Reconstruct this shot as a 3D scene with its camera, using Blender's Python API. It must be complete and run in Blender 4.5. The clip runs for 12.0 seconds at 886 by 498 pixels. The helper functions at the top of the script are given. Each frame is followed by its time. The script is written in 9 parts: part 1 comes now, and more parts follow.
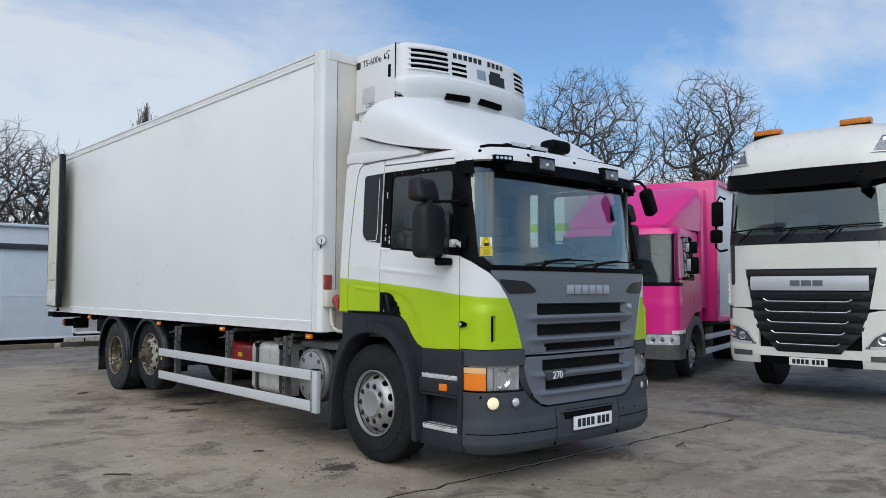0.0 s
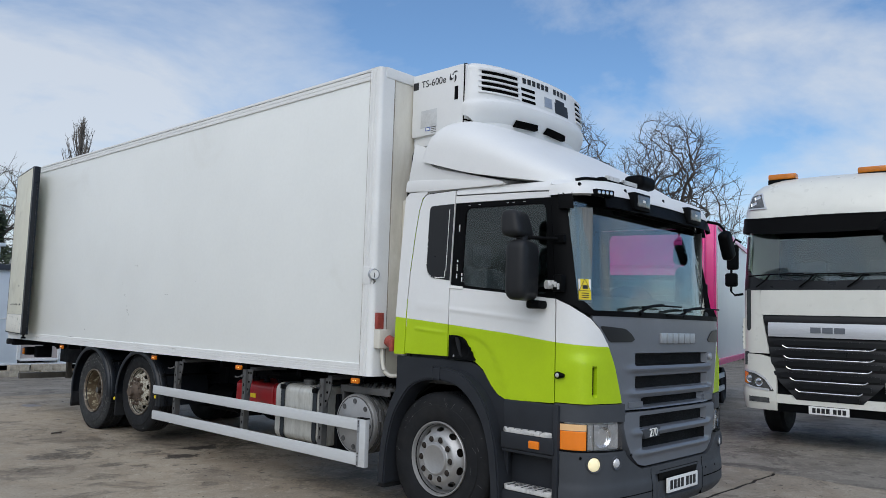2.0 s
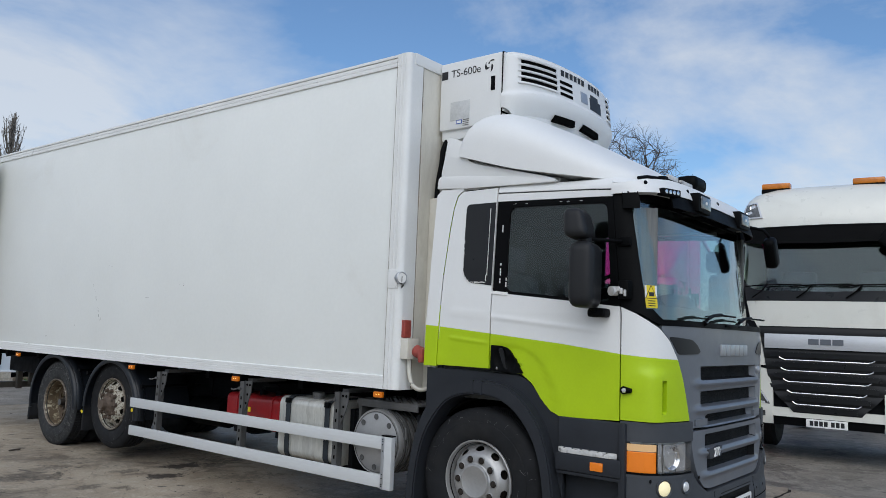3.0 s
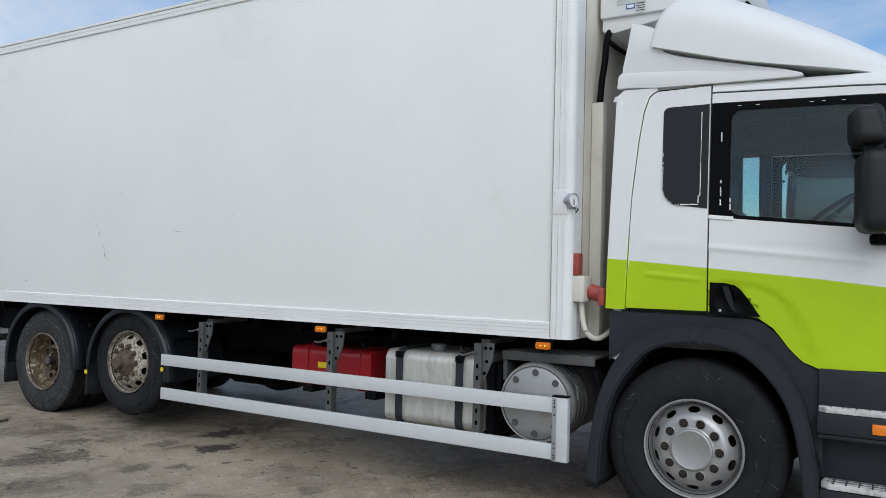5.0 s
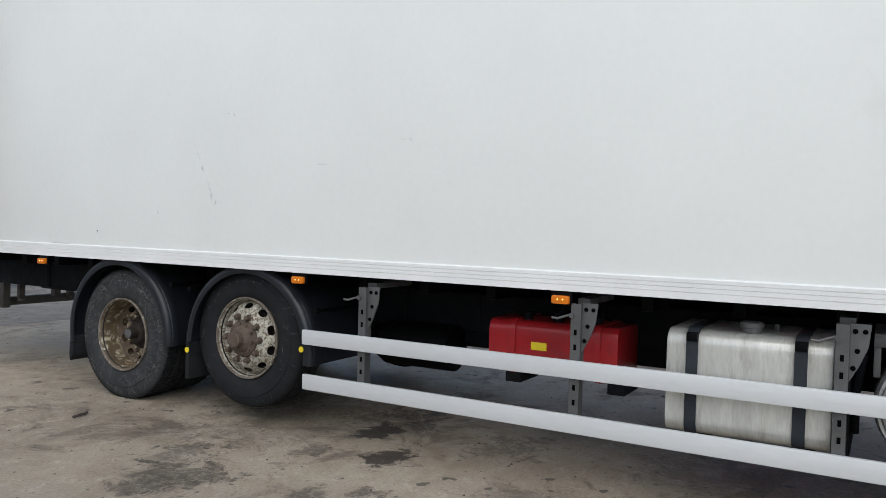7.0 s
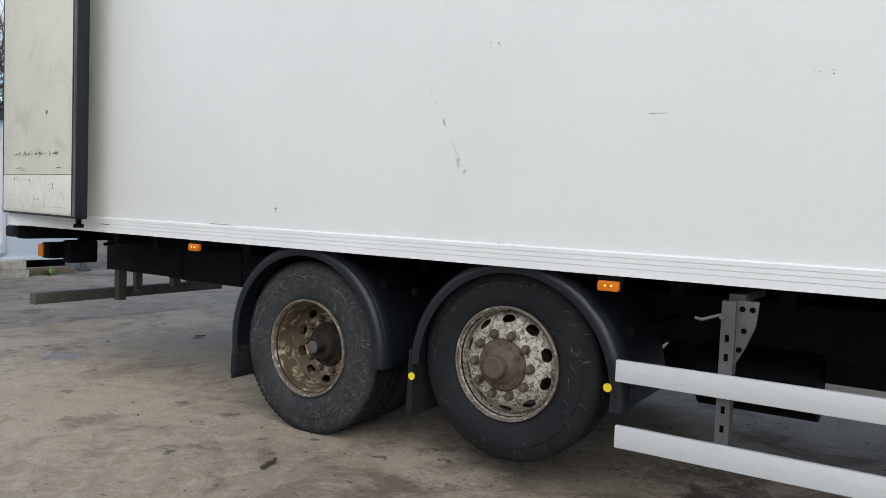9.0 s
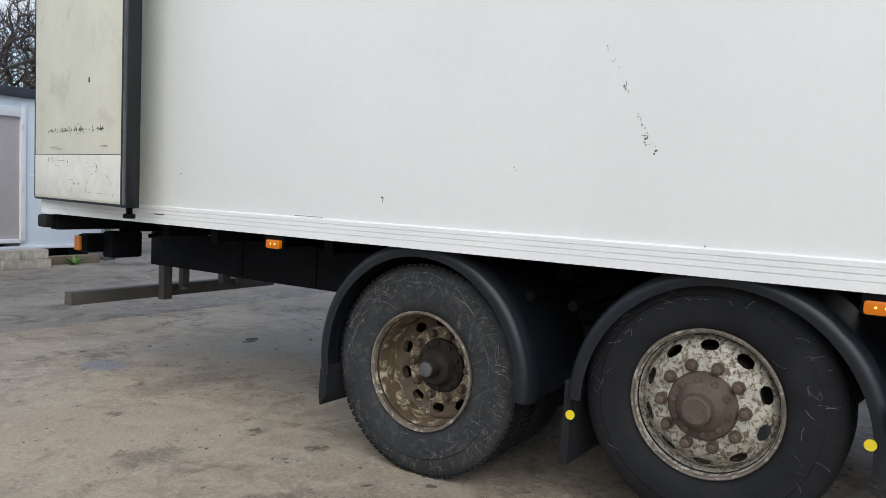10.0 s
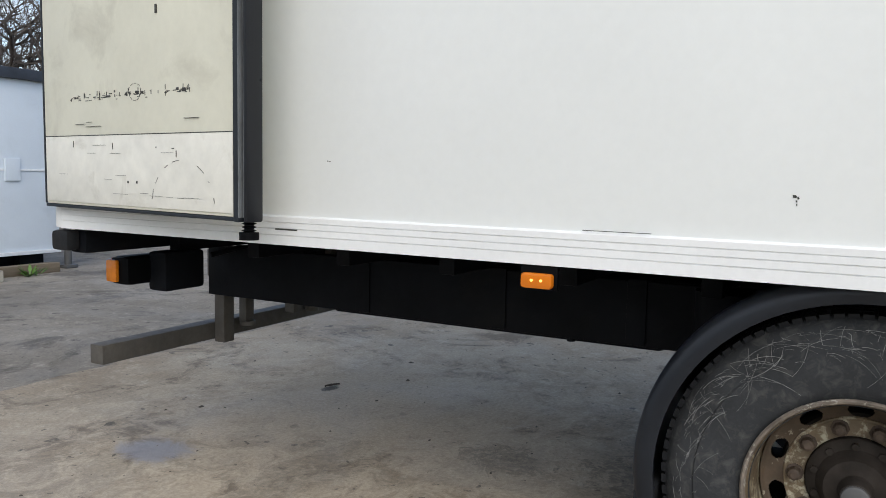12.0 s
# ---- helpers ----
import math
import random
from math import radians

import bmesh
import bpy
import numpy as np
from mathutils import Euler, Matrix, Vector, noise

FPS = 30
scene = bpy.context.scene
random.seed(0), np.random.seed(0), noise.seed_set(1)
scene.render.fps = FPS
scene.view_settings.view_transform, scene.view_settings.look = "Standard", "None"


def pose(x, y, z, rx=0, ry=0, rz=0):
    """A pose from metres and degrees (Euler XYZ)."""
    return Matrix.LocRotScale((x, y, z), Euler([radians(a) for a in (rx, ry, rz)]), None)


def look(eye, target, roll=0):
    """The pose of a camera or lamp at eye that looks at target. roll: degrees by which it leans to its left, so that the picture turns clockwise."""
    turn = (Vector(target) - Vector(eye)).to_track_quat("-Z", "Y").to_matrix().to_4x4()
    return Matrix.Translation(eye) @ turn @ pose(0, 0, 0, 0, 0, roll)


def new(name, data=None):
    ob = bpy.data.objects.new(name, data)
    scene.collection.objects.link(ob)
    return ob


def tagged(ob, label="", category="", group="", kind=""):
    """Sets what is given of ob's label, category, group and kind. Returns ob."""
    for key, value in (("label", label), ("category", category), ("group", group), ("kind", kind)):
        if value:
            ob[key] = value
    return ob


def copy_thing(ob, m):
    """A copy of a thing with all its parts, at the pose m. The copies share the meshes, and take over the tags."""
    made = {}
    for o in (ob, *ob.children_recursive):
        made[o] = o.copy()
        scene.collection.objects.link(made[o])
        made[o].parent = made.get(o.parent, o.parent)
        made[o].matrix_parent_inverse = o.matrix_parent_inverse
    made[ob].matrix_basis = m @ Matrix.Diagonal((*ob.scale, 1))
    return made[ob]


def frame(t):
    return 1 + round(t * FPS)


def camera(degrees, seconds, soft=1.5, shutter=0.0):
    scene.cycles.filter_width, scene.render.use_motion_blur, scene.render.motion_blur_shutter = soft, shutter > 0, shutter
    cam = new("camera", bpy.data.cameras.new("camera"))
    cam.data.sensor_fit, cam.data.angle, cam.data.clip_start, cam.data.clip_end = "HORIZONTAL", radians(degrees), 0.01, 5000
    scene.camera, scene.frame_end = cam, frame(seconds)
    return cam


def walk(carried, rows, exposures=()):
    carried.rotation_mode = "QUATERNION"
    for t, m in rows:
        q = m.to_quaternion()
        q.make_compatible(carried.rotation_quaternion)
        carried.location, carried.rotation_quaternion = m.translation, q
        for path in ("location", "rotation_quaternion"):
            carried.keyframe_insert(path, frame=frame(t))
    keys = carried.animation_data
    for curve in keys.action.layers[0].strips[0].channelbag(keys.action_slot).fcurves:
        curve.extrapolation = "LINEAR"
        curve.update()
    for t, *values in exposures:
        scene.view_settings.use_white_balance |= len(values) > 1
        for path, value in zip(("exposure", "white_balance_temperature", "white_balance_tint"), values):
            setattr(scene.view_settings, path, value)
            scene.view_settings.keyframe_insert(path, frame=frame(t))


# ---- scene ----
cam = camera(59.7, 12.0, 0.5)
METRES, EYE, TILT, LEAN, TURN = 12.632, 1.536, 0.0, 0.0, -42.05
ROWS = [
    (0.0, 0.0, 0.0, 0.0, -0.01, 2.97, -0.2),
    (0.5, -0.0193, 0.0071, -0.0, -0.49, 3.05, -0.49),
    (1.0, -0.038, 0.0184, 0.0011, -1.6, 3.47, -0.76),
    (1.5, -0.0623, 0.0354, 0.0032, -3.13, 4.35, -1.24),
    (2.0, -0.0924, 0.0527, 0.0067, -5.12, 5.28, -1.75),
    (2.5, -0.12, 0.0759, 0.006, -7.39, 6.05, -2.11),
    (4.5, -0.2414, 0.1993, 0.0002, -15.9, 3.3, -1.53),
    (5.0, -0.2698, 0.2363, -0.0019, -17.11, 1.89, -1.47),
    (5.5, -0.2932, 0.2787, -0.0039, -18.19, 0.65, -1.47),
    (6.0, -0.3138, 0.3228, -0.005, -18.6, -0.37, -1.5),
    (6.5, -0.3311, 0.3662, -0.0043, -18.57, -1.19, -1.47),
    (7.0, -0.352, 0.4094, -0.0065, -17.9, -1.75, -1.48),
    (9.0, -0.427, 0.5691, -0.0111, -14.85, -3.18, -2.24),
    (9.5, -0.444, 0.6099, -0.011, -14.55, -3.77, -2.47),
    (10.0, -0.4593, 0.6529, -0.0119, -14.2, -4.27, -2.6),
    (10.5, -0.4769, 0.6933, -0.0116, -14.02, -4.57, -2.66),
    (11.0, -0.4949, 0.7358, -0.0119, -14.36, -4.83, -2.44),
    (11.5, -0.5143, 0.7769, -0.0116, -15.67, -5.09, -1.9),
    (12.0, -0.5306, 0.8161, -0.0123, -19.43, -5.47, -1.16),
]
EXPOSURES = [(0.0, 0.09, 6180, 9), (1.5, 0.06, 6180, 9), (2.5, 0.0, 6130, 9), (4.5, 0.03, 6180, 8), (5.5, 0.22, 6180, 8), (6.5, 0.27, 6330, 9), (9.5, 0.36, 6430, 10), (10.5, 0.44, 6480, 10), (12.0, 0.52, 6530, 10)]
walk(cam, [(t, pose(0, 0, EYE, TILT, LEAN, TURN) @ pose(METRES * x, METRES * y, METRES * z, 90 + pitch, roll, yaw)) for t, x, y, z, yaw, pitch, roll in ROWS], EXPOSURES)

# ---- world and sun ----
CLOUD_X, CLOUD_Y = 2.05, 4.0
SUN_ELEV, SUN_AZ = 42.0, 235.0   # degrees; azimuth clockwise from +y
world = bpy.data.worlds.new("sky_world")
scene.world = world
world.use_nodes = True
wt = world.node_tree
wt.nodes.clear()


def wnode(kind, **kw):
    n = wt.nodes.new(kind)
    for k, v in kw.items():
        setattr(n, k, v)
    return n


w_out = wnode("ShaderNodeOutputWorld")
w_bg = wnode("ShaderNodeBackground")
w_sky = wnode("ShaderNodeTexSky", sky_type="NISHITA", sun_disc=False)
w_sky.sun_elevation, w_sky.sun_rotation = radians(SUN_ELEV), radians(SUN_AZ)
w_sky.air_density, w_sky.dust_density, w_sky.ozone_density = 1.0, 0.6, 2.0
w_co = wnode("ShaderNodeTexCoord")
w_sep = wnode("ShaderNodeSeparateXYZ")
w_add = wnode("ShaderNodeMath", operation="ADD")
w_add.inputs[1].default_value = 0.22
w_dx, w_dy = wnode("ShaderNodeMath", operation="DIVIDE"), wnode("ShaderNodeMath", operation="DIVIDE")
w_com = wnode("ShaderNodeCombineXYZ")
w_n = wnode("ShaderNodeTexNoise")
w_n.inputs["Scale"].default_value, w_n.inputs["Detail"].default_value = 1.25, 7.0
w_n.inputs["Roughness"].default_value, w_n.inputs["Distortion"].default_value = 0.58, 0.35
w_ramp = wnode("ShaderNodeValToRGB")
w_ramp.color_ramp.elements[0].position, w_ramp.color_ramp.elements[1].position = 0.49, 0.74
w_ramp.color_ramp.elements[0].color, w_ramp.color_ramp.elements[1].color = (0.07, 0.07, 0.07, 1), (0.82, 0.82, 0.82, 1)
w_mix = wnode("ShaderNodeMix", data_type="RGBA")
w_mix.inputs["B"].default_value = (5.95, 6.05, 6.2, 1)
wl = wt.links.new
wl(w_co.outputs["Generated"], w_sep.inputs[0])
wl(w_sep.outputs["Z"], w_add.inputs[0])
wl(w_sep.outputs["X"], w_dx.inputs[0]), wl(w_add.outputs[0], w_dx.inputs[1])
wl(w_sep.outputs["Y"], w_dy.inputs[0]), wl(w_add.outputs[0], w_dy.inputs[1])
wl(w_dx.outputs[0], w_com.inputs[0]), wl(w_dy.outputs[0], w_com.inputs[1])
w_shift = wnode("ShaderNodeVectorMath", operation="ADD")
w_shift.inputs[1].default_value = (CLOUD_X, CLOUD_Y, 0.0)
wl(w_com.outputs[0], w_shift.inputs[0]), wl(w_shift.outputs[0], w_n.inputs["Vector"])
# a bank of cloud thickens towards the west and north-west
w_dot, w_pos, w_bank = wnode("ShaderNodeVectorMath", operation="DOT_PRODUCT"), wnode("ShaderNodeMath", operation="MAXIMUM"), wnode("ShaderNodeMath", operation="MULTIPLY_ADD")
w_dot.inputs[1].default_value = (-0.75, 0.66, 0.0)
w_pos.inputs[1].default_value, w_bank.inputs[1].default_value = 0.0, 0.29
wl(w_co.outputs["Generated"], w_dot.inputs[0]), wl(w_dot.outputs["Value"], w_pos.inputs[0]), wl(w_pos.outputs[0], w_bank.inputs[0])
# and towards the horizon
w_low, w_lowp, w_haze = wnode("ShaderNodeMath", operation="SUBTRACT"), wnode("ShaderNodeMath", operation="MAXIMUM"), wnode("ShaderNodeMath", operation="MULTIPLY_ADD")
w_low.inputs[0].default_value, w_lowp.inputs[1].default_value, w_haze.inputs[1].default_value = 0.50, 0.0, 0.22
wl(w_sep.outputs["Z"], w_low.inputs[1]), wl(w_low.outputs[0], w_lowp.inputs[0]), wl(w_lowp.outputs[0], w_haze.inputs[0])
wl(w_n.outputs["Fac"], w_haze.inputs[2]), wl(w_haze.outputs[0], w_bank.inputs[2]), wl(w_bank.outputs[0], w_ramp.inputs[0])
w_sat = wnode("ShaderNodeHueSaturation")
w_sat.inputs["Saturation"].default_value, w_sat.inputs["Value"].default_value = 1.20, 1.08
wl(w_sky.outputs[0], w_sat.inputs["Color"])
wl(w_ramp.outputs[0], w_mix.inputs["Factor"]), wl(w_sat.outputs[0], w_mix.inputs["A"])
wl(w_mix.outputs["Result"], w_bg.inputs["Color"])
w_bg.inputs["Strength"].default_value = 0.12
wl(w_bg.outputs[0], w_out.inputs[0])

sun = new("sun", bpy.data.lights.new("sun", "SUN"))
sun.data.energy, sun.data.angle, sun.data.color = 1.6, radians(60), (1.0, 0.94, 0.85)
_az, _el = radians(SUN_AZ), radians(SUN_ELEV)
sun.matrix_world = look((math.sin(_az) * math.cos(_el) * 40, math.cos(_az) * math.cos(_el) * 40, math.sin(_el) * 40), (0, 0, 0))

# ---- materials ----
def mat(name, col, rough=0.5, metal=0.0, var=0.12, scale=3.0, bump=0.0, bscale=60.0, coat=0.0, dirt=None, dscale=2.0, dlo=0.55, dhi=0.75,
        fine=0.06, stretch=(1, 1, 1), rvar=0.12, island=0.0, spec=0.5):
    """Painted, plastic, metal or mineral surface: base colour with coarse and fine variation, dirt patches, relief."""
    m = bpy.data.materials.new(name)
    m.use_nodes = True
    nt = m.node_tree
    p = nt.nodes["Principled BSDF"]
    p.inputs["Metallic"].default_value = metal
    p.inputs["Specular IOR Level"].default_value = spec
    p.inputs["Coat Weight"].default_value = coat
    p.inputs["Coat Roughness"].default_value = 0.08
    ln = nt.links.new
    co = nt.nodes.new("ShaderNodeTexCoord")
    mp = nt.nodes.new("ShaderNodeMapping")
    mp.inputs["Scale"].default_value = stretch
    ln(co.outputs["Object"], mp.inputs["Vector"])

    def noisy(sc, detail=5.0, rgh=0.6, dist=0.0):
        n = nt.nodes.new("ShaderNodeTexNoise")
        n.inputs["Scale"].default_value, n.inputs["Detail"].default_value = sc, detail
        n.inputs["Roughness"].default_value, n.inputs["Distortion"].default_value = rgh, dist
        ln(mp.outputs[0], n.inputs["Vector"])
        return n.outputs["Fac"]

    def mapped(fac, lo, hi, a, b):
        r = nt.nodes.new("ShaderNodeMapRange")
        r.inputs["From Min"].default_value, r.inputs["From Max"].default_value = lo, hi
        r.inputs["To Min"].default_value, r.inputs["To Max"].default_value = a, b
        ln(fac, r.inputs["Value"])
        return r.outputs[0]

    def mixed(fac, a, b, blend="MIX"):
        x = nt.nodes.new("ShaderNodeMix")
        x.data_type, x.blend_type = "RGBA", blend
        for slot, v in (("Factor", fac), ("A", a), ("B", b)):
            if isinstance(v, (float, int)):
                x.inputs[slot].default_value = v
            elif isinstance(v, tuple):
                x.inputs[slot].default_value = (*v, 1)
            else:
                ln(v, x.inputs[slot])
        return x.outputs["Result"]

    lo = tuple(max(0.0, c * (1 - var)) for c in col)
    hi = tuple(min(1.0, c * (1 + var)) for c in col)
    c = mixed(mapped(noisy(scale), 0.3, 0.7, 0.0, 1.0), lo, hi)
    if fine:
        g = mapped(noisy(bscale, 3.0), 0.3, 0.7, 1 - fine, 1 + fine)
        gc = nt.nodes.new("ShaderNodeCombineXYZ")
        for i in range(3):
            ln(g, gc.inputs[i])
        c = mixed(1.0, c, gc.outputs[0], "MULTIPLY")
    if island:
        oi = nt.nodes.new("ShaderNodeObjectInfo")
        g = mapped(oi.outputs["Random"], 0, 1, 1 - island, 1 + island)
        gc = nt.nodes.new("ShaderNodeCombineXYZ")
        for i in range(3):
            ln(g, gc.inputs[i])
        c = mixed(1.0, c, gc.outputs[0], "MULTIPLY")
    r = mapped(noisy(scale * 2.3), 0.3, 0.7, max(0.02, rough - rvar * rough), min(1.0, rough + rvar * rough))
    if dirt:
        d = mapped(noisy(dscale, 8.0, 0.65, 0.6), dlo, dhi, 0.0, 1.0)
        c = mixed(d, c, dirt)
    ln(c, p.inputs["Base Color"])
    ln(r, p.inputs["Roughness"])
    if bump:
        b = nt.nodes.new("ShaderNodeBump")
        b.inputs["Strength"].default_value, b.inputs["Distance"].default_value = bump, 0.01
        ln(noisy(bscale, 4.0), b.inputs["Height"])
        ln(b.outputs[0], p.inputs["Normal"])
    return m


def glass(name, tint, rough=0.0, gloss=0.06):
    """Window glass: tinted see-through with a gloss that grows at glancing angles."""
    m = bpy.data.materials.new(name)
    m.use_nodes = True
    nt = m.node_tree
    nt.nodes.clear()
    ln = nt.links.new
    out, tr, gl, lw, mx, pw, ml = (nt.nodes.new(k) for k in ("ShaderNodeOutputMaterial", "ShaderNodeBsdfTransparent", "ShaderNodeBsdfGlossy", "ShaderNodeLayerWeight", "ShaderNodeMixShader", "ShaderNodeMath", "ShaderNodeMath"))
    tr.inputs["Color"].default_value = (*tint, 1)
    gl.inputs["Roughness"].default_value = rough
    pw.operation, ml.operation = "POWER", "MULTIPLY_ADD"
    pw.inputs[1].default_value, ml.inputs[1].default_value, ml.inputs[2].default_value = 3.5, 0.9, gloss
    ln(lw.outputs["Facing"], pw.inputs[0]), ln(pw.outputs[0], ml.inputs[0]), ln(ml.outputs[0], mx.inputs[0])
    ln(tr.outputs[0], mx.inputs[1]), ln(gl.outputs[0], mx.inputs[2]), ln(mx.outputs[0], out.inputs[0])
    return m


def glow(name, col, strength):
    m = mat(name, col, 0.2, fine=0)
    p = m.node_tree.nodes["Principled BSDF"]
    p.inputs["Emission Color"].default_value = (*col, 1)
    p.inputs["Emission Strength"].default_value = strength
    return m


